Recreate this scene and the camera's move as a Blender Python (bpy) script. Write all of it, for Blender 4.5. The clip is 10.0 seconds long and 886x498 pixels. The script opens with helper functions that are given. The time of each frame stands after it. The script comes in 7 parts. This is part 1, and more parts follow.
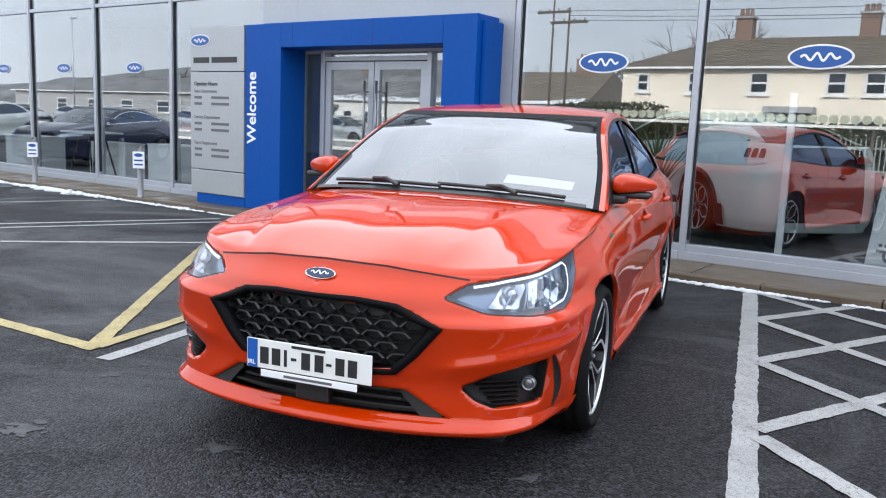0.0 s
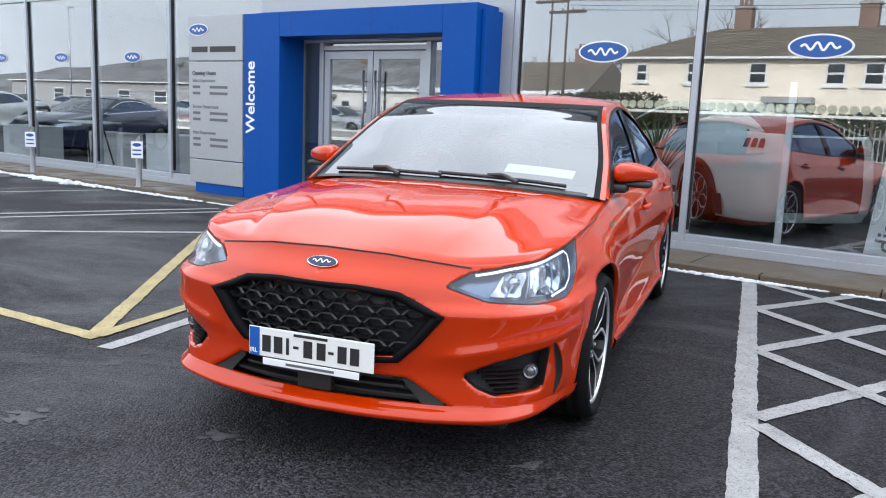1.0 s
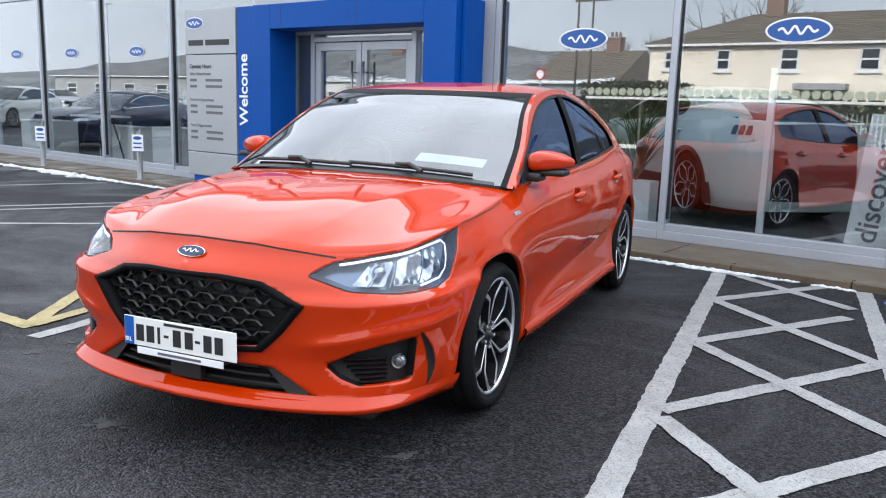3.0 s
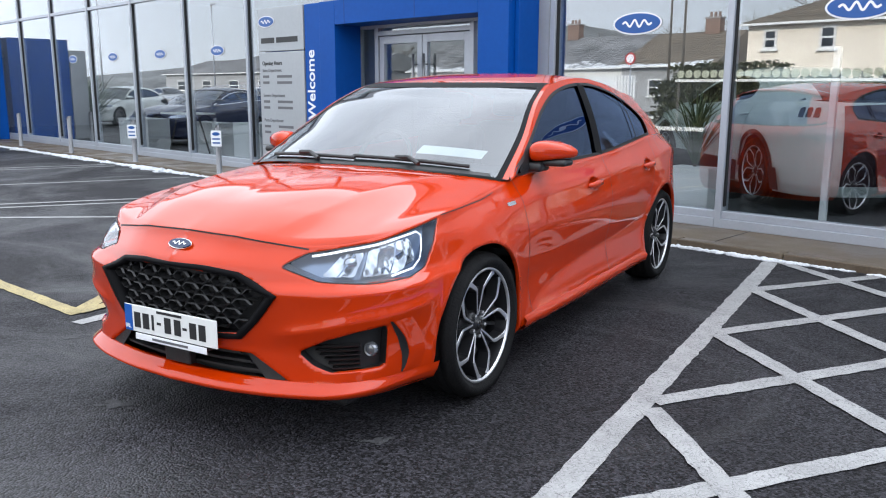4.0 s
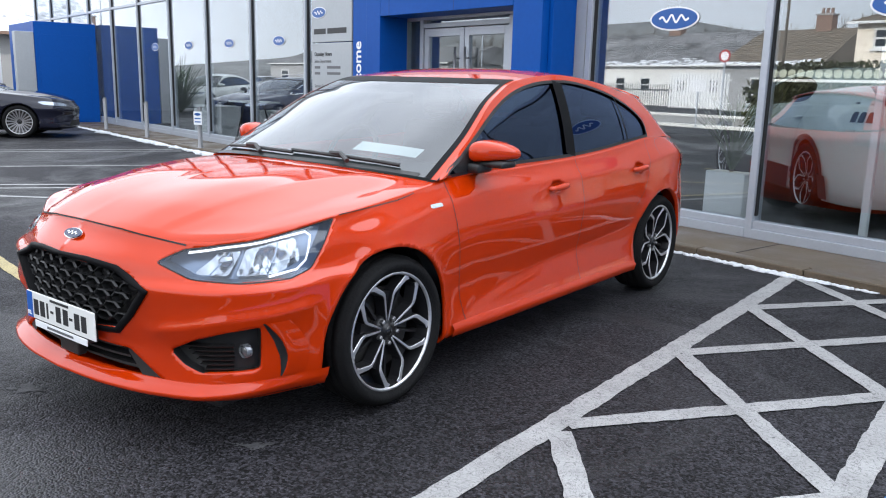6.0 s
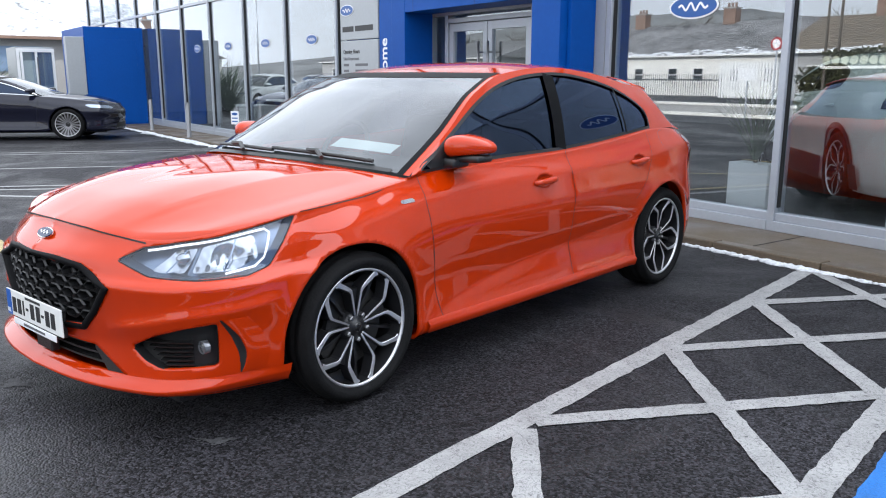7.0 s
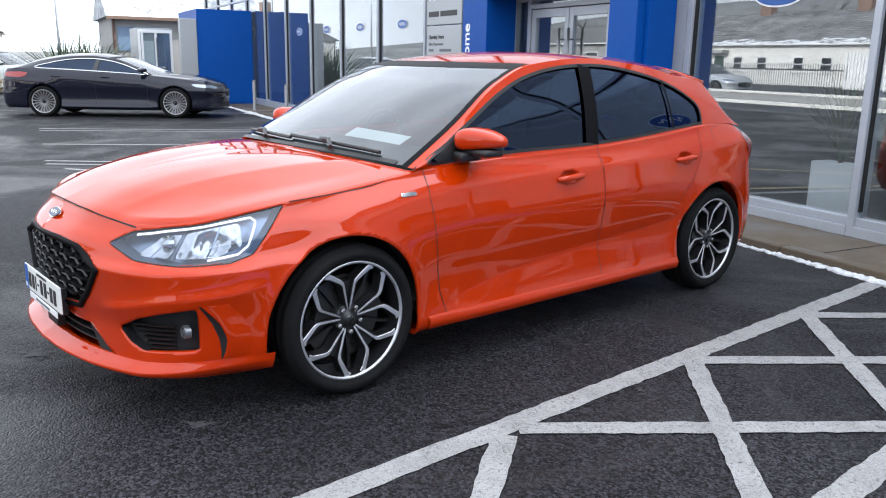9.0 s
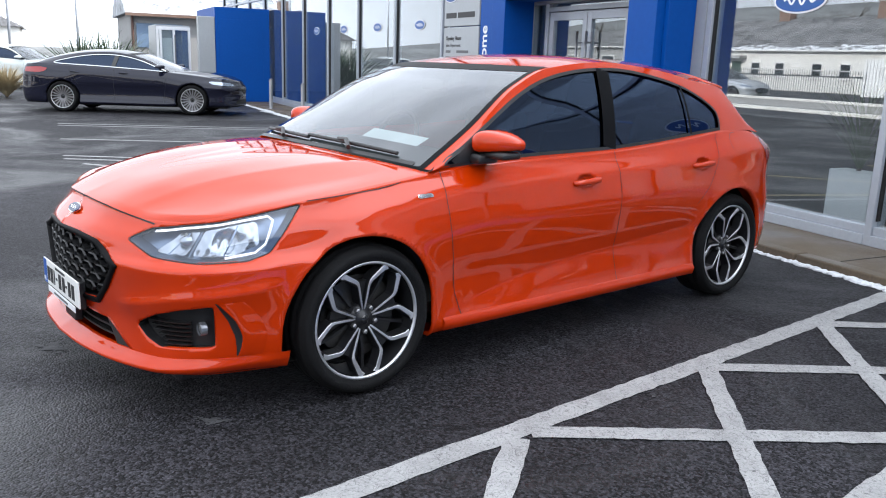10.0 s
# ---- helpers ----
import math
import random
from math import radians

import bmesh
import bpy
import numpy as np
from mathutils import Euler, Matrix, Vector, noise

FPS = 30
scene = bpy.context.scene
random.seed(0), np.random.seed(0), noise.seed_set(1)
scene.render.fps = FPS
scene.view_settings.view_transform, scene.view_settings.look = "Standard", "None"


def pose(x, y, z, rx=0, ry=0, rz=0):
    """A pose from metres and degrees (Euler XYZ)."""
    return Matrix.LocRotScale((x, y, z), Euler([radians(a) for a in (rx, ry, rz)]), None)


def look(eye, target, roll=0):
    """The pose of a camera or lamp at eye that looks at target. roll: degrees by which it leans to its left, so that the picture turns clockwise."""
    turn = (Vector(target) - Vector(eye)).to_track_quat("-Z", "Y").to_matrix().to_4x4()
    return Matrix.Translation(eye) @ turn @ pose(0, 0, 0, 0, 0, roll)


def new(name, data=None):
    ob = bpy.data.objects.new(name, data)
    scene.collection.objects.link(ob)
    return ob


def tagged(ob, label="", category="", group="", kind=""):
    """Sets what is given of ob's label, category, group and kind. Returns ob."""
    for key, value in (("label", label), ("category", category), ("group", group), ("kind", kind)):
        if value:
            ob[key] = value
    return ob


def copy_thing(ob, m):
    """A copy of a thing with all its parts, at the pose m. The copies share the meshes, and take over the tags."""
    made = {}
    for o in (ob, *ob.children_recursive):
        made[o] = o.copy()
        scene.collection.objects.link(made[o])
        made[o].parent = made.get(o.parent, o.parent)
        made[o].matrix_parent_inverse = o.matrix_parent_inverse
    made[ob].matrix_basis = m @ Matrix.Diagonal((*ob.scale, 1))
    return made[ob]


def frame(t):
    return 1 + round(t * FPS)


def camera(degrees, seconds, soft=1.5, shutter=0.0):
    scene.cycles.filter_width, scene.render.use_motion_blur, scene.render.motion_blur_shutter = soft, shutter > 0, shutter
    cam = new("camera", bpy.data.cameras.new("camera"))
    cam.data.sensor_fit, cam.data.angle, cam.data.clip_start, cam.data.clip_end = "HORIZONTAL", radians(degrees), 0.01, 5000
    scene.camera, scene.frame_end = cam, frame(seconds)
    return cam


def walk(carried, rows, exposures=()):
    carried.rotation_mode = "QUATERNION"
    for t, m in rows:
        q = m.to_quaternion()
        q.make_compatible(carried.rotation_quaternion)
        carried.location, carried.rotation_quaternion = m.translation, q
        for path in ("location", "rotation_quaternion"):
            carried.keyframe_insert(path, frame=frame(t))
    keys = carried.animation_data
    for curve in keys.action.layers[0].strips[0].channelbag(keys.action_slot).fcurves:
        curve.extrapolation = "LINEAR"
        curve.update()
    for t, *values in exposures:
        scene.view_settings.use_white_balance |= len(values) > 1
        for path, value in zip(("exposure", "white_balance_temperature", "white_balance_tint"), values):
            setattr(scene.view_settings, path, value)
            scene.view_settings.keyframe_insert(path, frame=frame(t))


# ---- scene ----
cam = camera(57.6, 10.0, soft=1.1)
PATH = [
    (0.0, (2.199, -2.993, 1.3), (1.0817, -1.3634, 0.9921), 2.38),
    (0.5, (2.186, -3.006, 1.3), (1.0669, -1.3783, 0.9834), 2.36),
    (1.0, (2.19, -3.004, 1.292), (1.0793, -1.3736, 0.9611), 2.42),
    (1.5, (2.311, -2.963, 1.298), (1.204, -1.3315, 0.9649), 2.33),
    (2.0, (2.508, -2.901, 1.298), (1.3722, -1.289, 0.9623), 2.05),
    (3.5, (2.832, -2.469, 1.315), (1.573, -0.9613, 0.9395), 1.14),
    (4.0, (3.089, -2.357, 1.332), (1.7197, -0.9521, 0.9456), 0.18),
    (4.5, (3.246, -2.225, 1.334), (1.8354, -0.8618, 0.9439), 0.46),
    (5.0, (3.312, -1.981, 1.333), (1.8592, -0.6649, 0.9365), 0.72),
    (5.5, (3.368, -1.801, 1.35), (1.8789, -0.5279, 0.9475), 1.48),
    (7.0, (3.691, -1.363, 1.353), (2.0861, -0.2454, 0.935), 0.17),
    (7.5, (3.691, -1.171, 1.367), (2.0459, -0.1203, 0.932), -0.02),
    (8.0, (3.776, -1.041, 1.378), (2.0784, -0.0822, 0.9328), -0.33),
    (8.5, (3.863, -0.937, 1.385), (2.1367, -0.036, 0.9288), 0.41),
    (9.0, (3.854, -0.917, 1.386), (2.1194, -0.0326, 0.9287), 1.07),
    (9.5, (3.855, -0.923, 1.387), (2.1129, -0.0546, 0.9301), 1.44),
    (10.0, (3.85, -0.931, 1.39), (2.1016, -0.074, 0.9343), 1.92),
]
walk(cam, [(t, look(eye, target, roll)) for t, eye, target, roll in PATH])

# ---- world and light ----
world = bpy.data.worlds.new("sky")
scene.world = world
world.use_nodes = True
wn, wl = world.node_tree.nodes, world.node_tree.links
wn.clear()
sky = wn.new("ShaderNodeTexSky")
sky.sky_type, sky.sun_disc = "NISHITA", False
sky.sun_elevation, sky.sun_rotation = radians(24), radians(15)
sky.air_density, sky.dust_density = 1.0, 0.6
coord = wn.new("ShaderNodeTexCoord")
squash = wn.new("ShaderNodeMapping")
squash.inputs["Scale"].default_value = (1.0, 1.0, 2.2)
cloud = wn.new("ShaderNodeTexNoise")
cloud.inputs["Scale"].default_value, cloud.inputs["Detail"].default_value = 1.9, 7.0
cloud.inputs["Roughness"].default_value = 0.55
ramp = wn.new("ShaderNodeValToRGB")
ramp.color_ramp.elements[0].position, ramp.color_ramp.elements[0].color = 0.36, (0.74, 0.74, 0.74, 1)
ramp.color_ramp.elements[1].position, ramp.color_ramp.elements[1].color = 0.58, (1, 1, 1, 1)
mixc = wn.new("ShaderNodeMixRGB")
# the overcast is brightest round the veiled sun
toward = wn.new("ShaderNodeVectorMath")
toward.operation = "DOT_PRODUCT"
toward.inputs[1].default_value = Vector((18, 67, 31)).normalized()
lift = wn.new("ShaderNodeMath")
lift.operation, lift.inputs[1].default_value = "MAXIMUM", 0.0
power = wn.new("ShaderNodeMath")
power.operation, power.inputs[1].default_value = "POWER", 1.3
veil = wn.new("ShaderNodeMath")
veil.operation, veil.inputs[1].default_value, veil.inputs[2].default_value = "MULTIPLY_ADD", 26.0, 18.5
tone = wn.new("ShaderNodeVectorMath")
tone.operation = "SCALE"
tone.inputs[0].default_value = (0.93, 1.0, 1.11)
back = wn.new("ShaderNodeBackground")
back.inputs[1].default_value = 0.10
wout = wn.new("ShaderNodeOutputWorld")
wl.new(coord.outputs["Generated"], toward.inputs[0])
wl.new(toward.outputs["Value"], lift.inputs[0])
wl.new(lift.outputs[0], power.inputs[0])
wl.new(power.outputs[0], veil.inputs[0])
wl.new(veil.outputs[0], tone.inputs["Scale"])
wl.new(tone.outputs["Vector"], mixc.inputs[2])
wl.new(coord.outputs["Generated"], squash.inputs["Vector"])
wl.new(squash.outputs["Vector"], cloud.inputs["Vector"])
wl.new(cloud.outputs["Fac"], ramp.inputs["Fac"])
wl.new(ramp.outputs["Color"], mixc.inputs["Fac"])
wl.new(sky.outputs["Color"], mixc.inputs[1])
wl.new(mixc.outputs["Color"], back.inputs["Color"])
wl.new(back.outputs["Background"], wout.inputs["Surface"])
sun_data = bpy.data.lights.new("sun", "SUN")
sun_data.energy, sun_data.angle, sun_data.color = 5.0, radians(0.6), (1.0, 0.94, 0.85)
sun = new("sun", sun_data)
sun.matrix_world = look((18, 67, 31), (0, 0, 0))
scene.view_settings.exposure = 0.27

# ---- materials ----
MATS = {}


def mat(name, color, rough=0.5, metal=0.0, noise_scale=0.0, vary=0.0, bump=0.0, coat=0.0, fine=0.0, spread=0.0, ior=1.5):
    """A procedural surface: base colour with coarse and fine variation, grain relief and clear coat."""
    if name in MATS:
        return MATS[name]
    m = bpy.data.materials.new(name)
    m.use_nodes = True
    nt, b = m.node_tree, m.node_tree.nodes["Principled BSDF"]
    b.inputs["Base Color"].default_value = (*color, 1)
    b.inputs["Roughness"].default_value, b.inputs["Metallic"].default_value = rough, metal
    b.inputs["IOR"].default_value = ior
    b.inputs["Coat Weight"].default_value, b.inputs["Coat Roughness"].default_value = coat, 0.02
    if noise_scale:
        tc = nt.nodes.new("ShaderNodeTexCoord")
        n1 = nt.nodes.new("ShaderNodeTexNoise")
        n1.inputs["Scale"].default_value, n1.inputs["Detail"].default_value = noise_scale, 6
        n2 = nt.nodes.new("ShaderNodeTexNoise")
        n2.inputs["Scale"].default_value, n2.inputs["Detail"].default_value = (fine or noise_scale * 14), 3
        nt.links.new(tc.outputs["Object"], n1.inputs["Vector"])
        nt.links.new(tc.outputs["Object"], n2.inputs["Vector"])
        both = nt.nodes.new("ShaderNodeMath")
        both.operation = "MULTIPLY_ADD"
        both.inputs[1].default_value = 0.5
        half = nt.nodes.new("ShaderNodeMath")
        half.operation, half.inputs[1].default_value = "MULTIPLY", 0.5
        nt.links.new(n2.outputs["Fac"], half.inputs[0])
        nt.links.new(n1.outputs["Fac"], both.inputs[0])
        nt.links.new(half.outputs[0], both.inputs[2])
        rng = nt.nodes.new("ShaderNodeMapRange")
        rng.inputs["From Min"].default_value, rng.inputs["From Max"].default_value = 0.3, 0.7
        rng.inputs["To Min"].default_value, rng.inputs["To Max"].default_value = 1 - vary, 1 + vary
        nt.links.new(both.outputs[0], rng.inputs["Value"])
        hsv = nt.nodes.new("ShaderNodeHueSaturation")
        hsv.inputs["Color"].default_value = (*color, 1)
        nt.links.new(rng.outputs["Result"], hsv.inputs["Value"])
        nt.links.new(hsv.outputs["Color"], b.inputs["Base Color"])
        if spread:
            rr = nt.nodes.new("ShaderNodeMapRange")
            rr.inputs["From Min"].default_value, rr.inputs["From Max"].default_value = 0.35, 0.65
            rr.inputs["To Min"].default_value, rr.inputs["To Max"].default_value = max(rough - spread, 0.02), min(rough + spread, 1)
            nt.links.new(n1.outputs["Fac"], rr.inputs["Value"])
            nt.links.new(rr.outputs["Result"], b.inputs["Roughness"])
        if bump:
            bp = nt.nodes.new("ShaderNodeBump")
            bp.inputs["Strength"].default_value, bp.inputs["Distance"].default_value = bump, 0.01
            nt.links.new(n2.outputs["Fac"], bp.inputs["Height"])
            nt.links.new(bp.outputs["Normal"], b.inputs["Normal"])
    MATS[name] = m
    return m


def glass(name, tint, mirror, rough=0.0, shine=(0.95, 0.97, 1.0)):
    """A pane: clear through, with a coated mirror gloss that grows to grazing."""
    m = bpy.data.materials.new(name)
    m.use_nodes = True
    nt = m.node_tree
    nt.nodes.clear()
    out, mix = nt.nodes.new("ShaderNodeOutputMaterial"), nt.nodes.new("ShaderNodeMixShader")
    clear, gloss = nt.nodes.new("ShaderNodeBsdfTransparent"), nt.nodes.new("ShaderNodeBsdfGlossy")
    clear.inputs["Color"].default_value = (*tint, 1)
    gloss.inputs["Roughness"].default_value = rough
    gloss.inputs["Color"].default_value = (*shine, 1)
    fr = nt.nodes.new("ShaderNodeLayerWeight")
    steep = nt.nodes.new("ShaderNodeMath")
    steep.operation, steep.inputs[1].default_value = "POWER", 4.5
    rng = nt.nodes.new("ShaderNodeMapRange")
    rng.inputs["To Min"].default_value, rng.inputs["To Max"].default_value = mirror, 1.0
    nt.links.new(fr.outputs["Facing"], steep.inputs[0])
    nt.links.new(steep.outputs[0], rng.inputs["Value"])
    nt.links.new(rng.outputs["Result"], mix.inputs["Fac"])
    nt.links.new(clear.outputs[0], mix.inputs[1])
    nt.links.new(gloss.outputs[0], mix.inputs[2])
    nt.links.new(mix.outputs[0], out.inputs["Surface"])
    return m


def asphalt_mat():
    """Damp tarmac: single stones in dark binder, wet patches that shine, dusty pale scuffs."""
    m = bpy.data.materials.new("asphalt")
    m.use_nodes = True
    nt, b = m.node_tree, m.node_tree.nodes["Principled BSDF"]

    def node(kind, **values):
        n = nt.nodes.new(kind)
        for key, val in values.items():
            n.inputs[key].default_value = val
        return n

    def ranged(src, lo, hi, a, z):
        r = node("ShaderNodeMapRange", **{"From Min": lo, "From Max": hi, "To Min": a, "To Max": z})
        nt.links.new(src, r.inputs["Value"])
        return r.outputs["Result"]

    def times(p, q):
        n = nt.nodes.new("ShaderNodeMath")
        n.operation = "MULTIPLY"
        nt.links.new(p, n.inputs[0])
        nt.links.new(q, n.inputs[1])
        return n.outputs[0]

    tc = nt.nodes.new("ShaderNodeTexCoord").outputs["Object"]
    stones, clumps = node("ShaderNodeTexVoronoi", Scale=105.0), node("ShaderNodeTexNoise", Scale=75.0, Detail=4.0, Roughness=0.7)
    broad, wet = node("ShaderNodeTexNoise", Scale=0.5, Detail=6.0, Distortion=0.4), node("ShaderNodeTexNoise", Scale=0.42, Detail=7.0, Roughness=0.62, Distortion=0.9)
    scuff = node("ShaderNodeTexNoise", Scale=1.7, Detail=8.0, Roughness=0.7, Distortion=1.4)
    for n in (stones, clumps, broad, wet, scuff):
        nt.links.new(tc, n.inputs["Vector"])
    one = nt.nodes.new("ShaderNodeSeparateColor")
    nt.links.new(stones.outputs["Color"], one.inputs[0])
    grit = ranged(one.outputs[0], 0.25, 1.0, 0.18, 2.7)
    value = times(times(grit, ranged(clumps.outputs["Fac"], 0.35, 0.7, 0.55, 1.6)), ranged(broad.outputs["Fac"], 0.32, 0.68, 0.62, 1.35))
    wetness = ranged(wet.outputs["Fac"], 0.46, 0.62, 0.0, 1.0)
    value = times(value, ranged(wetness, 0.0, 1.0, 1.0, 0.62))
    base = node("ShaderNodeHueSaturation", Color=(0.0190, 0.0182, 0.0214, 1))
    nt.links.new(value, base.inputs["Value"])
    dust = node("ShaderNodeMixRGB", Color2=(0.16, 0.16, 0.165, 1))
    nt.links.new(ranged(scuff.outputs["Fac"], 0.66, 0.76, 0.0, 0.55), dust.inputs["Fac"])
    nt.links.new(base.outputs["Color"], dust.inputs["Color1"])
    nt.links.new(dust.outputs["Color"], b.inputs["Base Color"])
    nt.links.new(ranged(wetness, 0.0, 1.0, 0.68, 0.42), b.inputs["Roughness"])
    nt.links.new(ranged(wetness, 0.0, 1.0, 0.20, 0.45), b.inputs["Specular IOR Level"])
    relief = node("ShaderNodeBump", Strength=1.0, Distance=0.006)
    relief.invert = True
    nt.links.new(stones.outputs["Distance"], relief.inputs["Height"])
    nt.links.new(relief.outputs["Normal"], b.inputs["Normal"])
    return m


ASPHALT = asphalt_mat()
ALU = mat("aluminium", (0.42, 0.45, 0.50), 0.38, 0.3, 3.0, 0.06, 0.05)
ALU_D = mat("aluminium_dark", (0.10, 0.11, 0.12), 0.45, 0.3, 3.0, 0.1)
GASKET = mat("black_rubber", (0.012, 0.012, 0.013), 0.6, 0, 8.0, 0.2)
BLUE = mat("blue_panel", (0.001, 0.072, 0.34), 0.42, 0, 1.2, 0.08, 0.02, 0.0)
BLUE.node_tree.nodes["Principled BSDF"].inputs["Specular IOR Level"].default_value = 0.15
BLUE_D = mat("blue_panel_joint", (0.004, 0.03, 0.16), 0.5)
SILVER = mat("silver_panel", (0.38, 0.40, 0.42), 0.42, 0.25, 1.5, 0.05)
STEEL = mat("brushed_steel", (0.30, 0.30, 0.31), 0.36, 0.9, 6.0, 0.1)
WHITE = mat("white_paint", (0.78, 0.79, 0.79), 0.5, 0, 2.0, 0.05)
LETTER = mat("letter_white", (0.85, 0.86, 0.88), 0.5)
INK = mat("ink_black", (0.02, 0.02, 0.022), 0.5)
INK_G = mat("ink_grey", (0.12, 0.12, 0.13), 0.5)
OVAL = mat("badge_blue", (0.012, 0.09, 0.33), 0.35)
CHROME = mat("chrome", (0.78, 0.79, 0.8), 0.08, 1.0)
PAVE = mat("pavement_concrete", (0.10, 0.074, 0.048), 0.5, 0, 1.6, 0.35, 0.25, 0, 60.0, 0.2)
def line_mat(name, color):
    """Road paint worn thin: fine cracks, chips and dirty patches over the grain."""
    m = mat(name, color, 0.6, 0, 5.0, 0.30, 0.6, 0, 120.0)
    nt, b = m.node_tree, m.node_tree.nodes["Principled BSDF"]
    tc = nt.nodes.new("ShaderNodeTexCoord")
    warp = nt.nodes.new("ShaderNodeTexNoise")
    warp.inputs["Scale"].default_value, warp.inputs["Detail"].default_value, warp.inputs["Distortion"].default_value = 16.0, 6.0, 2.2
    chip = nt.nodes.new("ShaderNodeTexNoise")
    chip.inputs["Scale"].default_value, chip.inputs["Detail"].default_value = 45.0, 5.0
    near = nt.nodes.new("ShaderNodeMath")
    near.operation, near.inputs[1].default_value = "SUBTRACT", 0.5
    size = nt.nodes.new("ShaderNodeMath")
    size.operation = "ABSOLUTE"
    crack, gone = nt.nodes.new("ShaderNodeMapRange"), nt.nodes.new("ShaderNodeMapRange")
    crack.inputs["From Min"].default_value, crack.inputs["From Max"].default_value = 0.0, 0.022
    crack.inputs["To Min"].default_value, crack.inputs["To Max"].default_value = 0.75, 0.0
    gone.inputs["From Min"].default_value, gone.inputs["From Max"].default_value = 0.62, 0.72
    gone.inputs["To Min"].default_value, gone.inputs["To Max"].default_value = 0.0, 0.8
    either = nt.nodes.new("ShaderNodeMath")
    either.operation = "MAXIMUM"
    worn = nt.nodes.new("ShaderNodeMixRGB")
    worn.inputs["Color2"].default_value = (0.035, 0.035, 0.038, 1)
    for n in (warp, chip):
        nt.links.new(tc.outputs["Object"], n.inputs["Vector"])
    nt.links.new(warp.outputs["Fac"], near.inputs[0])
    nt.links.new(near.outputs[0], size.inputs[0])
    nt.links.new(size.outputs[0], crack.inputs["Value"])
    nt.links.new(chip.outputs["Fac"], gone.inputs["Value"])
    nt.links.new(crack.outputs["Result"], either.inputs[0])
    nt.links.new(gone.outputs["Result"], either.inputs[1])
    nt.links.new(either.outputs[0], worn.inputs["Fac"])
    nt.links.new(b.inputs["Base Color"].links[0].from_socket, worn.inputs["Color1"])
    nt.links.new(worn.outputs["Color"], b.inputs["Base Color"])
    return m


LINE_W = line_mat("line_white", (0.32, 0.318, 0.315))
LINE_Y = line_mat("line_yellow", (0.36, 0.29, 0.13))
LINE_B = mat("bay_blue", (0.01, 0.14, 0.45), 0.6, 0, 5.0, 0.25, 0.5, 0, 120.0)
SNOW = mat("snow", (0.66, 0.68, 0.71), 0.7, 0, 9.0, 0.30, 0.6, 0, 60.0)
PANE = glass("facade_pane", (0.88, 0.91, 0.92), 0.185)
PANE_DOOR = glass("door_pane", (0.86, 0.90, 0.90), 0.165)
FLOOR_IN = mat("showroom_tile", (0.085, 0.088, 0.092), 0.22, 0, 0.8, 0.1)
WALL_IN = mat("showroom_wall", (0.30, 0.31, 0.32), 0.7, 0, 0.7, 0.08)
CEIL_IN = mat("showroom_ceiling", (0.42, 0.37, 0.37), 0.8, 0, 0.7, 0.05)
CLAD = mat("cladding", (0.42, 0.44, 0.47), 0.4, 0.2, 0.9, 0.06)


# ---- mesh helpers ----
def mesh_ob(name, bm, material, parent=None, label="", smooth=False):
    me = bpy.data.meshes.new(name)
    bm.to_mesh(me)
    bm.free()
    for p in me.polygons:
        p.use_smooth = smooth
    if material:
        me.materials.append(material)
    ob = new(name, me)
    if parent:
        ob.parent = parent
    if label:
        ob["label"] = label
    return ob


def part(name, bm, material, parent, label="", smooth=False):
    """One mesh object under a thing or under a part."""
    return mesh_ob(name, bm, material, parent, label, smooth)


def thing(name, label, category, m=None, group=""):
    ob = new(name)
    ob.empty_display_size = 0.1
    if m is not None:
        ob.matrix_world = m
    return tagged(ob, label, category, group)


def add_box(bm, x0, x1, y0, y1, z0, z1, bevel=0.0, m=None):
    made = bmesh.ops.create_cube(bm, size=1)["verts"]
    mm = Matrix.Translation(((x0 + x1) / 2, (y0 + y1) / 2, (z0 + z1) / 2)) @ Matrix.Diagonal((abs(x1 - x0), abs(y1 - y0), abs(z1 - z0), 1))
    bmesh.ops.transform(bm, matrix=(m @ mm if m is not None else mm), verts=made)
    if bevel:
        edges = list({e for v in made for e in v.link_edges})
        bmesh.ops.bevel(bm, geom=edges, offset=bevel, segments=2, affect="EDGES", profile=0.5)
    return bm


def box(x0, x1, y0, y1, z0, z1, bevel=0.0, m=None):
    return add_box(bmesh.new(), x0, x1, y0, y1, z0, z1, bevel, m)


def add_tube(bm, path, r, sides=12, cap=True):
    """A round bar along points."""
    pts = [Vector(p) for p in path]
    rings = []
    for i, p in enumerate(pts):
        d = (pts[min(i + 1, len(pts) - 1)] - pts[max(i - 1, 0)]).normalized()
        a = d.orthogonal().normalized() if i == 0 else (a - d * a.dot(d)).normalized()
        b = d.cross(a)
        rad = r[i] if isinstance(r, (list, tuple)) else r
        rings.append([bm.verts.new(p + (a * math.cos(k * math.tau / sides) + b * math.sin(k * math.tau / sides)) * rad) for k in range(sides)])
    for q, s in zip(rings, rings[1:]):
        for k in range(sides):
            bm.faces.new((q[k], q[(k + 1) % sides], s[(k + 1) % sides], s[k]))
    if cap:
        bm.faces.new(rings[0][::-1])
        bm.faces.new(rings[-1])
    return bm


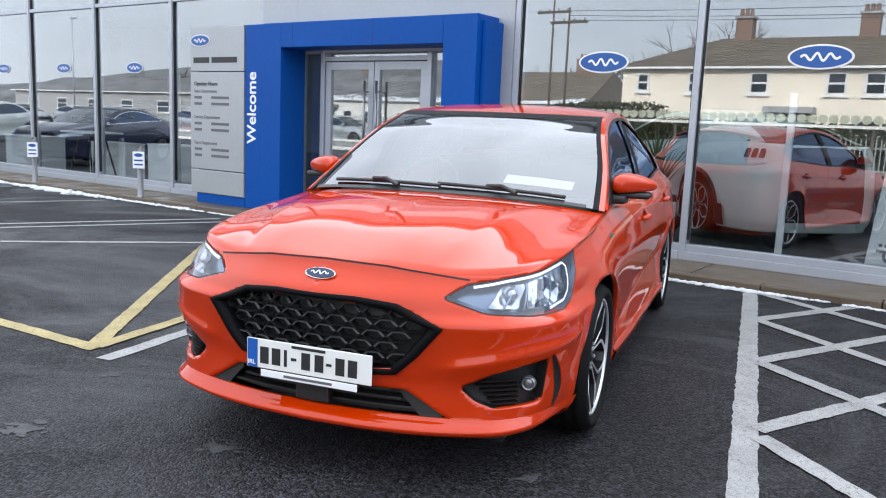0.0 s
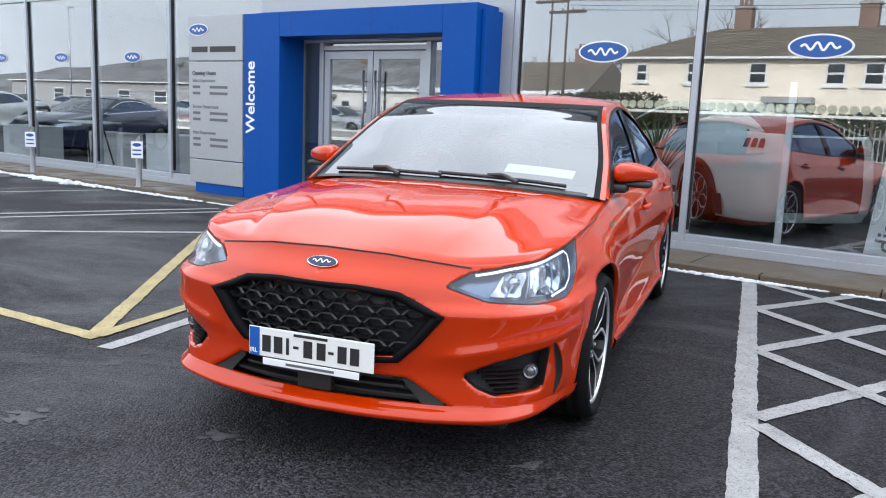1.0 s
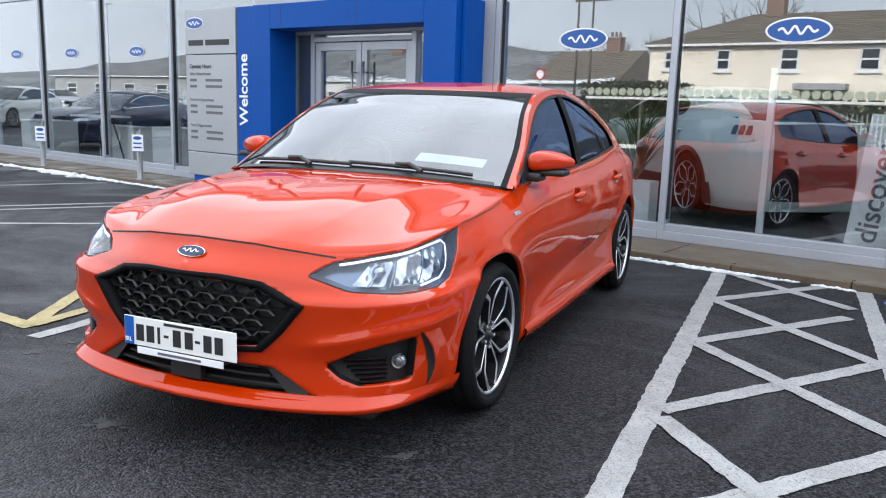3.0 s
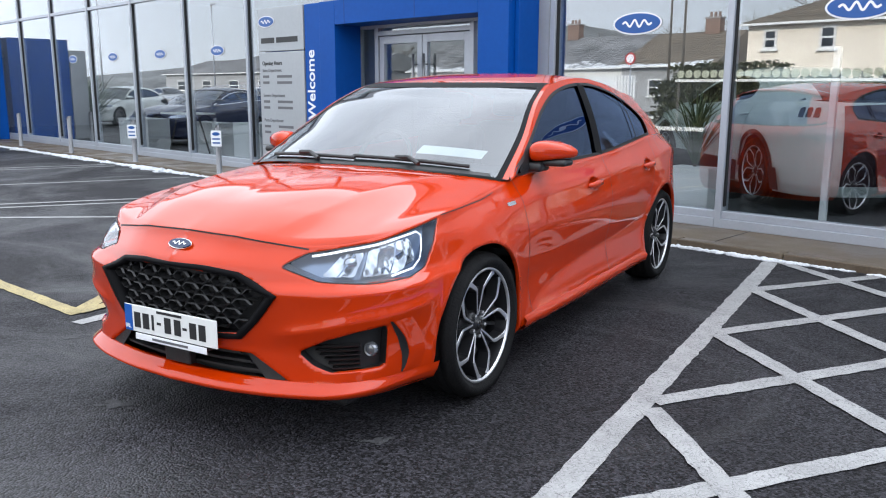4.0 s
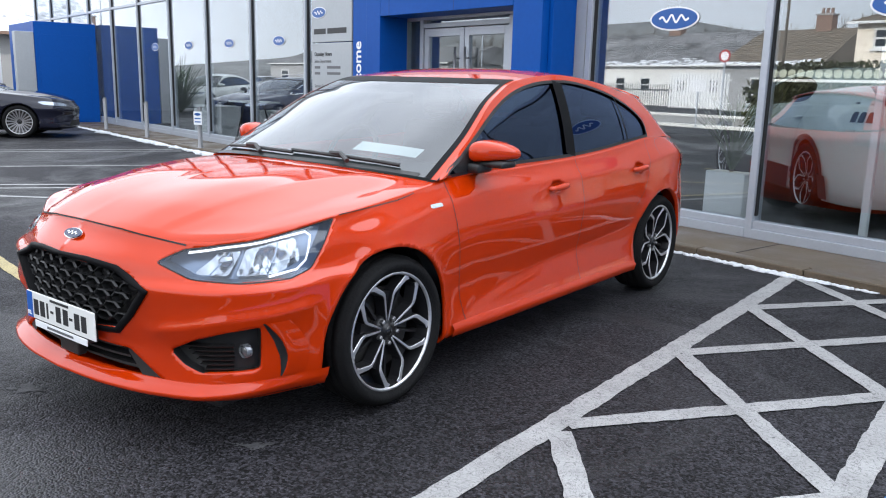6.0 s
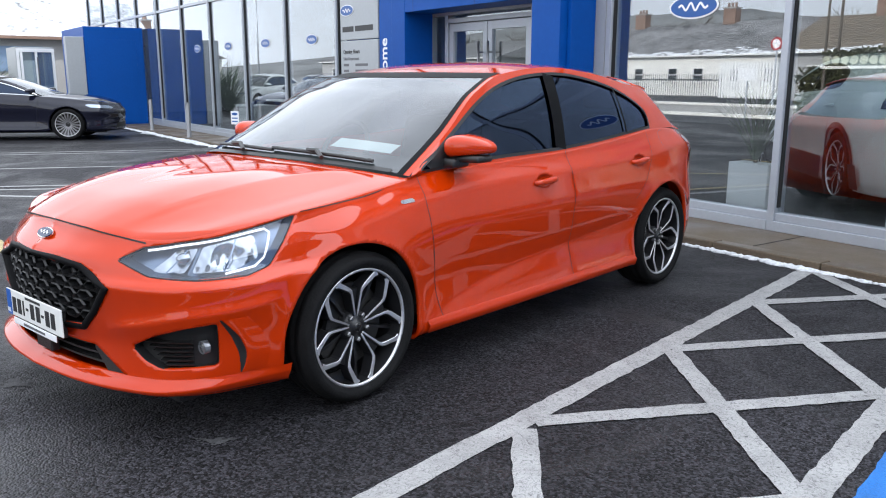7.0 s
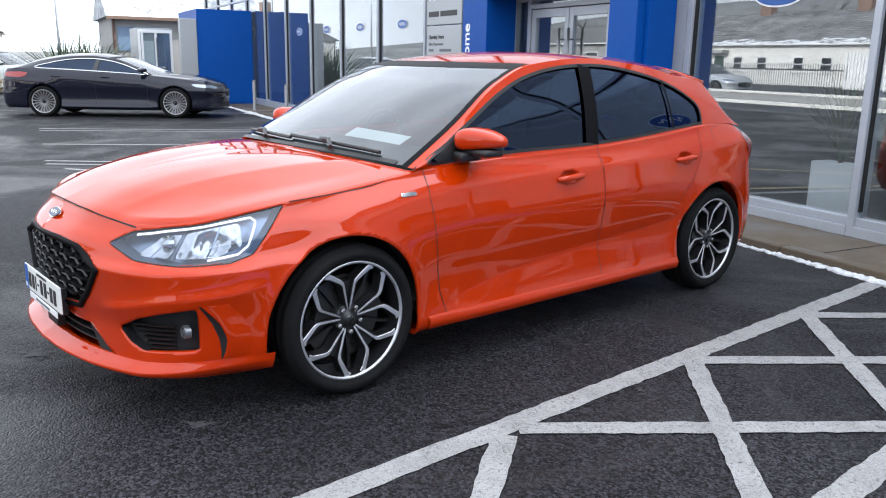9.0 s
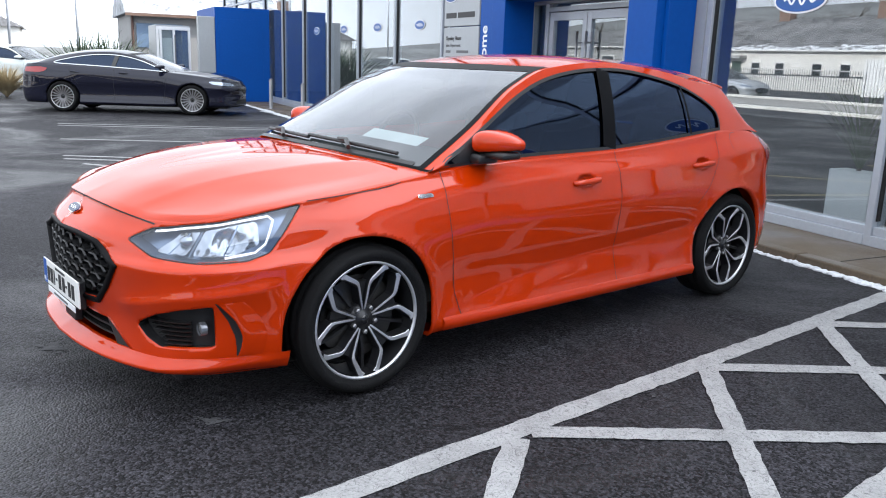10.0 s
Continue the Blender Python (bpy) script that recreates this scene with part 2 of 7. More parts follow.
def add_lathe(bm, profile, axis="z", n=24, centre=(0, 0, 0)):
    """Turns (radius, height) pairs about an axis."""
    rings = []
    for r, hgt in profile:
        ring = []
        for k in range(n):
            a = k * math.tau / n
            u, v = r * math.cos(a), r * math.sin(a)
            co = {"z": (u, v, hgt), "x": (hgt, u, v), "y": (u, hgt, v)}[axis]
            ring.append(bm.verts.new(Vector(co) + Vector(centre)))
        rings.append(ring)
    for q, s in zip(rings, rings[1:]):
        for k in range(n):
            bm.faces.new((q[k], q[(k + 1) % n], s[(k + 1) % n], s[k]))
    return bm


def add_prism(bm, outline, z0, z1, m=None):
    """A flat outline (x, y) drawn out from z0 to z1."""
    lo = [bm.verts.new((x, y, z0)) for x, y in outline]
    hi = [bm.verts.new((x, y, z1)) for x, y in outline]
    bm.faces.new(lo[::-1])
    bm.faces.new(hi)
    n = len(lo)
    for k in range(n):
        bm.faces.new((lo[k], lo[(k + 1) % n], hi[(k + 1) % n], hi[k]))
    if m is not None:
        bmesh.ops.transform(bm, matrix=m, verts=lo + hi)
    bmesh.ops.recalc_face_normals(bm, faces=bm.faces)
    return bm


def ellipse(a, b, n=40):
    return [(a * math.cos(k * math.tau / n), b * math.sin(k * math.tau / n)) for k in range(n)]


def text_mesh(body, size, bold=0.0, align="LEFT"):
    cu = bpy.data.curves.new("text", "FONT")
    cu.body, cu.size, cu.extrude, cu.offset, cu.align_x = body, size, 0.002, bold, align
    tmp = bpy.data.objects.new("text_tmp", cu)
    scene.collection.objects.link(tmp)
    bpy.context.view_layer.update()
    me = bpy.data.meshes.new_from_object(tmp.evaluated_get(bpy.context.evaluated_depsgraph_get()))
    bpy.data.objects.remove(tmp)
    bm = bmesh.new()
    bm.from_mesh(me)
    bpy.data.meshes.remove(me)
    return bm


def text_part(name, body, size, m, material, parent, bold=0.0, align="LEFT", label=""):
    along, made = 0.0, None
    for word in body.split():
        bm = text_mesh(word, size, bold, align)
        wide = max(v.co.x for v in bm.verts)
        bmesh.ops.transform(bm, matrix=m @ Matrix.Translation((along, 0, 0)), verts=bm.verts)
        made = part(name, bm, material, parent, label)
        along += wide + size * 0.30
    return made


FRONT = Matrix.Rotation(radians(90), 4, "X")  # lays a flat outline upright, facing -y


def badge(parent, x, y, z, a, name="emblem", m=None, rim=None, field=None):
    """A blue oval with a pale rim and a pale stroke; plain shapes only."""
    base = m if m is not None else Matrix.Translation((x, y, z)) @ FRONT
    b = part(name, add_prism(bmesh.new(), ellipse(a, a * 0.40), 0, 0.004, base), rim or LETTER, parent, "pale-rimmed blue oval emblem")
    part("field", add_prism(bmesh.new(), ellipse(a * 0.93, a * 0.345), 0.004, 0.007, base), field or OVAL, b)
    bm = bmesh.new()

    def stroke(pts, w_):
        rows = []
        for k, (px, pz) in enumerate(pts):
            q, r_ = pts[max(k - 1, 0)], pts[min(k + 1, len(pts) - 1)]
            d = Vector((r_[0] - q[0], r_[1] - q[1])).normalized()
            rows.append([bm.verts.new(base @ Vector(((px - d.y * w_ * e) * a, (pz + d.x * w_ * e) * a, 0.0085))) for e in (0.5, -0.5)])
        for q, r_ in zip(rows, rows[1:]):
            bm.faces.new((q[0], q[1], r_[1], r_[0]))

    # one wavy flourish
    stroke([(-0.60 + 1.20 * k / 48, (0.04 + 0.085 * math.sin(math.pi * k / 48)) * math.sin(k * math.tau / 16)) for k in range(49)], 0.075)
    part("stroke", bm, rim or LETTER, b)
    return b


def sheet_mat(name, color):
    """A translucent sheet for an added, unseen rooflight."""
    m = bpy.data.materials.new(name)
    m.use_nodes = True
    nt = m.node_tree
    nt.nodes.clear()
    out, tr = nt.nodes.new("ShaderNodeOutputMaterial"), nt.nodes.new("ShaderNodeBsdfTranslucent")
    tr.inputs["Color"].default_value = (*color, 1)
    nt.links.new(tr.outputs[0], out.inputs["Surface"])
    return m


# lets fill light into the showroom from out of view
FILL_ROOFLIGHT = sheet_mat("fill_rooflight_sheet", (0.28, 0.30, 0.31))

# ---- ground ----
FY = 4.92          # outer face of the glass front
KERB_Y = 4.04
PAVE_Z = 0.06
FLOOR_Z = 0.09
PITCH = 2.0        # spacing of the mullions
MX = [-0.33 - PITCH * k for k in range(-4, 14)]
X_END = -19.6


def ground_sheet():
    bm = bmesh.new()
    xs = [-400, -120, -60] + [-30 + 2.0 * k for k in range(26)] + [40, 120, 400]
    ys = [-400, -120, -60] + [-20 + 2.0 * k for k in range(18)] + [40, 120, 400]
    grid = [[bm.verts.new((x, y, 0.0)) for x in xs] for y in ys]
    for j in range(len(ys) - 1):
        for i in range(len(xs) - 1):
            bm.faces.new((grid[j][i], grid[j][i + 1], grid[j + 1][i + 1], grid[j + 1][i]))
    return mesh_ob("ground", bm, ASPHALT)


tagged(ground_sheet(), "damp dark grey tarmac of a car park forecourt", "ground", kind="structure")


def strip(name, a, b, w, material, z=0.004, label="", category="road marking", seed=0):
    """A painted stripe with frayed edges."""
    rnd = random.Random(seed or hash((round(a[0] * 100), round(a[1] * 100), round(b[0] * 100))) % 9999)
    a, b = Vector((*a, 0)), Vector((*b, 0))
    d = (b - a).normalized()
    s = Vector((-d.y, d.x, 0))
    n = max(2, int((b - a).length / 0.05))
    bm = bmesh.new()
    left, right = [], []
    for k in range(n + 1):
        p = a + (b - a) * k / n
        left.append(bm.verts.new(p + s * (w / 2 + rnd.uniform(-0.006, 0.004)) + Vector((0, 0, z))))
        right.append(bm.verts.new(p - s * (w / 2 + rnd.uniform(-0.006, 0.004)) + Vector((0, 0, z))))
    for k in range(n):
        bm.faces.new((right[k], right[k + 1], left[k + 1], left[k]))
    return tagged(mesh_ob(name, bm, material), label or "worn white painted parking line on tarmac", category, kind="structure")


SALT = mat("salt_stain", (0.052, 0.052, 0.055), 0.8, 0, 14.0, 0.5, 0.3, 0, 90.0)


def stain(x, y, a, b, turn, seed):
    """A thin ragged film of dried salt on the tarmac."""
    rnd = random.Random(seed)
    bm = bmesh.new()
    for _ in range(26):
        u, v = rnd.gauss(0, 0.36) * a, rnd.gauss(0, 0.36) * b
        r0 = rnd.uniform(0.10, 0.30) * b * math.exp(-abs(u) / a)
        ring = [(u + r0 * rnd.uniform(0.5, 1.4) * math.cos(k * math.tau / 9) * 1.6, v + r0 * rnd.uniform(0.5, 1.4) * math.sin(k * math.tau / 9)) for k in range(9)]
        bm.faces.new([bm.verts.new((p, q, 0.0022 + 0.00004 * _)) for p, q in ring])
    ob = mesh_ob("salt_stain", bm, SALT)
    ob.matrix_world = pose(x, y, 0, 0, 0, turn)
    return tagged(ob, "pale dried salt stain on the tarmac", "stain", kind="structure")


STAINS = [(0.88, -0.44, 0.16, 0.05, 55), (-0.22, -0.98, 0.14, 0.08, 20), (-1.32, -0.74, 0.10, 0.05, 10), (-1.34, -0.53, 0.07, 0.04, 30), (-0.95, -1.37, 0.16, 0.10, 15), (1.33, 1.35, 0.03, 0.02, 0)]
for k, spot in enumerate(STAINS):
    stain(*spot, 40 + k)


def pavement():
    bm = bmesh.new()
    add_box(bm, -26, 12, KERB_Y + 0.13, FY + 0.118, -0.1, PAVE_Z)
    pv = tagged(mesh_ob("pavement", bm, PAVE), "wet brown concrete pavement along the glass front", "pavement", kind="structure")
    x = -25.9
    k = 0
    shared = None
    while x < 12:
        if shared is None:
            bm = box(0.004, 0.911, 0, 0.126, -0.1, PAVE_Z + 0.004, 0.012)
            ob = part("kerb_stone", bm, PAVE, pv)
            shared = ob.data
        else:
            ob = new("kerb_stone", shared)
            ob.parent = pv
        ob.location = (x, KERB_Y, 0)
        x += 0.915
        k += 1
    # joints across the walk
    for k in range(18):
        j = part("joint", box(-24 + 2 * k - 0.004, -24 + 2 * k + 0.004, KERB_Y + 0.14, FY, PAVE_Z, PAVE_Z + 0.003), GASKET, pv)
    return pv


pavement()


def snow_line():
    """Ragged remains of snow along the foot of the kerb."""
    rnd = random.Random(4)
    bm = bmesh.new()
    x = -26.0
    while x < 6.0:
        thick = 0.45 + 0.8 * noise.noise((x * 0.9, 1.3, 0)) + 0.5 * noise.noise((x * 3.1, 7.0, 0))
        if x < -6.5:
            thick = thick * 1.8 + 0.25
        else:
            thick *= 0.62
        if thick > 0.14:
            w = 0.012 + 0.085 * thick * rnd.uniform(0.3, 1.4)
            hgt = 0.008 + 0.03 * thick * rnd.uniform(0.4, 1.0)
            made = bmesh.ops.create_icosphere(bm, subdivisions=1, radius=1)["verts"]
            mm = Matrix.Translation((x, KERB_Y - w * 0.5 + rnd.uniform(-0.01, 0.01), 0.0)) @ Matrix.Rotation(rnd.uniform(0, 3), 4, "Z") @ Matrix.Diagonal((rnd.uniform(0.025, 0.07), w, hgt, 1))
            bmesh.ops.transform(bm, matrix=mm, verts=made)
            for v in made:
                v.co += Vector((rnd.uniform(-0.01, 0.01), rnd.uniform(-0.01, 0.01), rnd.uniform(-0.003, 0.003)))
        x += rnd.uniform(0.02, 0.05)
    ob = mesh_ob("snow_remains", bm, SNOW, smooth=True)
    return tagged(ob, "thin dirty strip of melting snow along the kerb", "snow", kind="stuff")


snow_line()


# ---- showroom shell ----
def shell():
    bm = box(-26.4, 7.7, FY + 0.12, 18, -0.1, FLOOR_Z)
    tagged(mesh_ob("floor", bm, FLOOR_IN), "grey polished showroom floor", "floor", kind="structure")
    tagged(mesh_ob("wall_north", box(-26.4, 8, 18, 18.3, 0, 5.0), WALL_IN), "plain grey rear wall of the showroom", "wall", kind="structure")
    tagged(mesh_ob("wall_east", box(7.72, 8.02, FY + 0.12, 18, 0, 5.0), WALL_IN), "plain end wall of the showroom", "wall", kind="structure")
    tagged(mesh_ob("wall_west", box(-26.4, -26.1, FY + 0.12, 18, 0, 5.0), WALL_IN), "plain end wall of the showroom", "wall", kind="structure")
    # ceiling and roof leave a long gap: an added, unseen rooflight brightens the display cars
    tagged(mesh_ob("ceiling", add_box(box(-26.1, 7.7, FY + 0.14, 6.0, 4.55, 4.7), -26.1, 7.7, 9.5, 18, 4.55, 4.7), CEIL_IN), "plain pale showroom ceiling with a long gap for the added rooflight", "ceiling", kind="structure")
    bm = bmesh.new()
    add_box(bm, -26.5, 8.2, FY - 0.12, 6.0, 5.02, 5.3, 0.02)
    add_box(bm, -26.5, 8.2, 9.5, 18.3, 5.02, 5.3, 0.02)
    add_box(bm, -26.5, 8.2, FY - 0.02, FY + 0.2, 4.9, 5.02)
    bm2 = bmesh.new()
    bm2.faces.new([bm2.verts.new(c) for c in ((-26.4, 6.0, 5.15), (8.1, 6.0, 5.15), (8.1, 9.5, 5.15), (-26.4, 9.5, 5.15))])
    tagged(mesh_ob("rooflight", bm2, FILL_ROOFLIGHT), "unseen translucent rooflight added to brighten the showroom", "rooflight", kind="structure")
    tagged(mesh_ob("roof", bm, CLAD), "flat roof edge with a metal fascia", "roof", kind="structure")


shell()

TRANSOM = 2.96


def curtain_wall():
    """Mullions, rails and panes of the glass front; the doorway bay stays open."""
    cw = tagged(new("wall_south"), "floor-to-roof glass front in slim silver aluminium", "glass wall", kind="structure")
    shared = {}
    for k, x in enumerate(MX):
        if abs(x + 4.33) < 0.1:
            lo = 2.30
        else:
            lo = PAVE_Z
        bm = bmesh.new()
        add_box(bm, x - 0.032, x + 0.032, FY - 0.045, FY + 0.11, lo, 4.9, 0.004)
        part("mullion", bm, ALU, cw)
        bm = bmesh.new()
        add_box(bm, x - 0.046, x - 0.0335, FY - 0.012, FY + 0.03, lo + 0.2, 4.9)
        add_box(bm, x + 0.0335, x + 0.046, FY - 0.012, FY + 0.03, lo + 0.2, 4.9)
        part("gasket", bm, GASKET, cw)
    spans = []
    for a, b in zip(MX[1:], MX):
        x0, x1 = a + 0.032, b - 0.032
        spans.append((x0, x1))
        door = -6.4 < (x0 + x1) / 2 < -2.3
        if not door:
            bm = bmesh.new()
            add_box(bm, x0, x1, FY - 0.05, FY + 0.11, PAVE_Z, 0.145, 0.004)
            add_box(bm, x0, x1, FY - 0.03, FY + 0.09, 0.146, 0.215, 0.004)
            part("sill", bm, ALU, cw)
            part("pane", box(x0 + 0.002, x1 - 0.002, FY + 0.008, FY + 0.016, 0.216, TRANSOM - 0.03), PANE, cw)
        part("transom", box(x0, x1, FY - 0.03, FY + 0.09, TRANSOM - 0.03, TRANSOM + 0.03, 0.004), ALU, cw)
        part("pane", box(x0 + 0.002, x1 - 0.002, FY + 0.008, FY + 0.016, TRANSOM + 0.031, 4.9), PANE, cw)
    for ob in cw.children:
        if ob.name.startswith("pane"):
            ob.visible_shadow = False
    return cw


curtain_wall()


# ---- entrance portal ----
def portal():
    p = thing("entrance_portal", "bright blue panelled entrance portal with a white welcome sign", "portal")
    y0 = 4.42
    # arch: header, right leg, left leg with the welcome strip
    hx0, hx1, top, under = -6.17, -2.56, 2.47, 2.165
    part("header", box(-5.50, -3.0, y0, FY - 0.06, under, top, 0.006), BLUE, p)
    for x in (-5.30, -4.0):
        part("joint", box(x - 0.004, x + 0.004, y0 - 0.002, y0 + 0.003, under, top), BLUE_D, p)
    part("leg", box(-2.998, hx1, y0, FY - 0.06, PAVE_Z, top, 0.006), BLUE, p)
    part("leg", box(-5.83, -5.502, y0, FY - 0.06, PAVE_Z, top, 0.006), BLUE, p)
    part("leg", box(hx0, -5.835, y0 + 0.01, FY - 0.06, PAVE_Z, top - 0.005, 0.006), BLUE, p)
    part("side_fin", box(-2.556, -2.50, y0 + 0.1, FY - 0.06, PAVE_Z, top - 0.06, 0.004), BLUE, p, "blue side panel")
    m = Matrix.Translation((-5.965, y0 + 0.008, 0.93)) @ FRONT @ Matrix.Rotation(radians(90), 4, "Z")
    text_part("lettering", "Welcome", 0.235, m, LETTER, p, 0.004, label="white upright lettering")
    return p


portal()


def entrance_doors():
    d = tagged(new("door_1"), "closed double glass doors in a silver aluminium frame", "door", kind="structure")
    y = FY
    xl, xr, top = -5.66, -3.05, 2.20
    bm = bmesh.new()
    add_box(bm, xl, xr, y - 0.05, y + 0.08, top - 0.07, top, 0.004)
    for x in (xl + 0.035, -5.20, -3.50, xr - 0.035):
        add_box(bm, x - 0.035, x + 0.035, y - 0.049, y + 0.079, PAVE_Z, top - 0.071, 0.004)
    add_box(bm, -5.163, -3.537, y - 0.047, y + 0.077, 2.03, 2.085, 0.003)
    part("door_frame", bm, ALU, d)
    for x0, x1 in ((-5.588, -5.238), (-3.462, -3.124)):
        part("side_pane", box(x0, x1, y + 0.008, y + 0.016, PAVE_Z + 0.02, top - 0.072), PANE_DOOR, d)
    part("top_pane", box(-5.163, -3.537, y + 0.006, y + 0.014, 2.086, top - 0.072), PANE_DOOR, d)
    for x0, x1, hx in ((-5.155, -4.356, -4.44), (-4.346, -3.545, -4.25)):
        leaf = part("door_leaf", bmesh.new(), ALU, d)
        bm = bmesh.new()
        add_box(bm, x0, x0 + 0.085, y - 0.03, y + 0.03, PAVE_Z + 0.01, 2.02, 0.004)
        add_box(bm, x1 - 0.085, x1, y - 0.03, y + 0.03, PAVE_Z + 0.01, 2.02, 0.004)
        add_box(bm, x0 + 0.085, x1 - 0.085, y - 0.03, y + 0.03, 1.92, 2.02, 0.004)
        add_box(bm, x0 + 0.085, x1 - 0.085, y - 0.03, y + 0.03, PAVE_Z + 0.01, PAVE_Z + 0.2, 0.004)
        bm.to_mesh(leaf.data)
        bm.free()
        part("leaf_pane", box(x0 + 0.086, x1 - 0.086, y - 0.004, y + 0.004, PAVE_Z + 0.2, 1.92), PANE_DOOR, leaf)
        bm = bmesh.new()
        add_tube(bm, [(hx, y - 0.10, 0.72), (hx, y - 0.10, 1.78)], 0.016, 12)
        for z in (0.85, 1.65):
            add_tube(bm, [(hx, y - 0.10, z), (hx, y - 0.03, z)], 0.010, 8)
        part("pull_handle", bm, STEEL, leaf, "long brushed steel bar handle", True)
    # blue reveal panels beside and above the frame
    bm = bmesh.new()
    add_box(bm, -6.30, xl - 0.002, y - 0.056, y + 0.05, PAVE_Z, TRANSOM - 0.031)
    add_box(bm, xr + 0.002, -2.365, y - 0.056, y + 0.05, PAVE_Z, TRANSOM - 0.031)
    add_box(bm, xl - 0.001, xr + 0.001, y - 0.056, y + 0.05, top + 0.002, TRANSOM - 0.031)
    part("surround_panel", bm, SILVER, d)
    for ob in d.children_recursive:
        if "pane" in ob.name and "panel" not in ob.name:
            ob.visible_shadow = False
    return d


entrance_doors()


def totem():
    t = thing("sign_totem", "silver opening-hours sign panel on a blue plinth beside the portal", "sign")
    x0, x1, y = -7.28, -6.19, 4.43
    part("core", box(x0 + 0.12, x1 - 0.005, y + 0.03, y + 0.30, PAVE_Z, 2.44), BLUE, t)
    part("plinth", box(x0 + 0.10, x1 + 0.0, y + 0.012, y + 0.32, PAVE_Z, 0.19, 0.004), BLUE, t, "blue plinth")
    for z0, z1 in ((0.195, 0.52), (0.53, 1.86), (1.87, 2.47)):
        part("face_panel", box(x0, x1, y - 0.01, y + 0.028, z0, z1, 0.008), SILVER, t)
    f = y - 0.012
    badge(t, x0 + 0.215, f, 2.285, 0.20)
    part("name_bar", box(x0 + 0.07, x0 + 0.40, f - 0.001, f + 0.003, 1.985, 2.06), INK, t)
    part("name_bar", box(x0 + 0.45, x0 + 0.96, f - 0.001, f + 0.003, 1.985, 2.06), INK, t)
    place = lambda x, z: Matrix.Translation((x, f + 0.001, z)) @ FRONT
    text_part("lettering", "Opening Hours", 0.078, place(x0 + 0.08, 1.68), INK, t, 0.0015)
    z = 1.585
    for head in ("Sales Department", "Service Department", "Parts Department"):
        text_part("lettering", head, 0.066, place(x0 + 0.08, z), INK_G, t)
        for k in range(2):
            zz = z - 0.085 * (k + 1)
            part("text_bar", box(x0 + 0.085, x0 + 0.24, f - 0.001, f + 0.002, zz, zz + 0.036), INK_G, t)
            part("text_bar", box(x0 + 0.44, x0 + 0.80, f - 0.001, f + 0.002, zz, zz + 0.036), INK_G, t)
        z -= 0.355
    return t


totem()


def bollard(x, y=4.13, sign=True):
    b = thing("bollard", "short stainless steel bollard with a sloped cap on the kerb", "bollard", pose(x, y, PAVE_Z), "bollards along the kerb")
    bm = bmesh.new()
    add_lathe(bm, [(0.0, 0.0), (0.06, 0.0), (0.06, 0.012), (0.042, 0.014), (0.042, 0.70), (0.0, 0.70)], "z", 20)
    for v in bm.verts:
        if v.co.z > 0.65:
            v.co.z += v.co.x * 1.1
    part("post", bm, STEEL, b, smooth=True)
    part("cap", box(-0.05, 0.05, -0.045, 0.045, -0.003, 0.003, 0.001, Matrix.Translation((0, 0, 0.704)) @ Matrix.Rotation(radians(-47.7), 4, "Y")), STEEL, b)
    if sign:
        turn = Matrix.Rotation(radians(34), 4, "Z")
        s = part("parking_sign", box(-0.085, 0.085, -0.060, -0.050, 0.42, 0.66, 0.003, turn), LETTER, b, "small white parking notice")
        part("emblem", add_prism(bmesh.new(), ellipse(0.062, 0.026), 0, 0.003, turn @ Matrix.Translation((0, -0.060, 0.61)) @ FRONT), OVAL, s)
        for z in (0.515, 0.455):
            part("text_bar", box(-0.062, 0.062, -0.0625, -0.060, z + 0.008, z + 0.030, 0, turn), OVAL, s)
    return b


for bx in (-8.05, -10.9, -13.75, -16.6):
    bollard(bx, sign=bx in (-8.05, -10.9))


# ovals stuck on the panes
for ox, oz in ((-1.32, 1.99), (0.745, 2.02), (-9.29, 1.97), (-11.30, 1.97), (-13.30, 1.97), (-15.3, 1.97), (2.7, 2.02)):
    st = thing("pane_sticker", "blue oval sticker with a white rim on the pane", "sticker", group="stickers on the panes")
    badge(st, ox, FY + 0.004, oz, 0.275 if ox > -3 else 0.215)

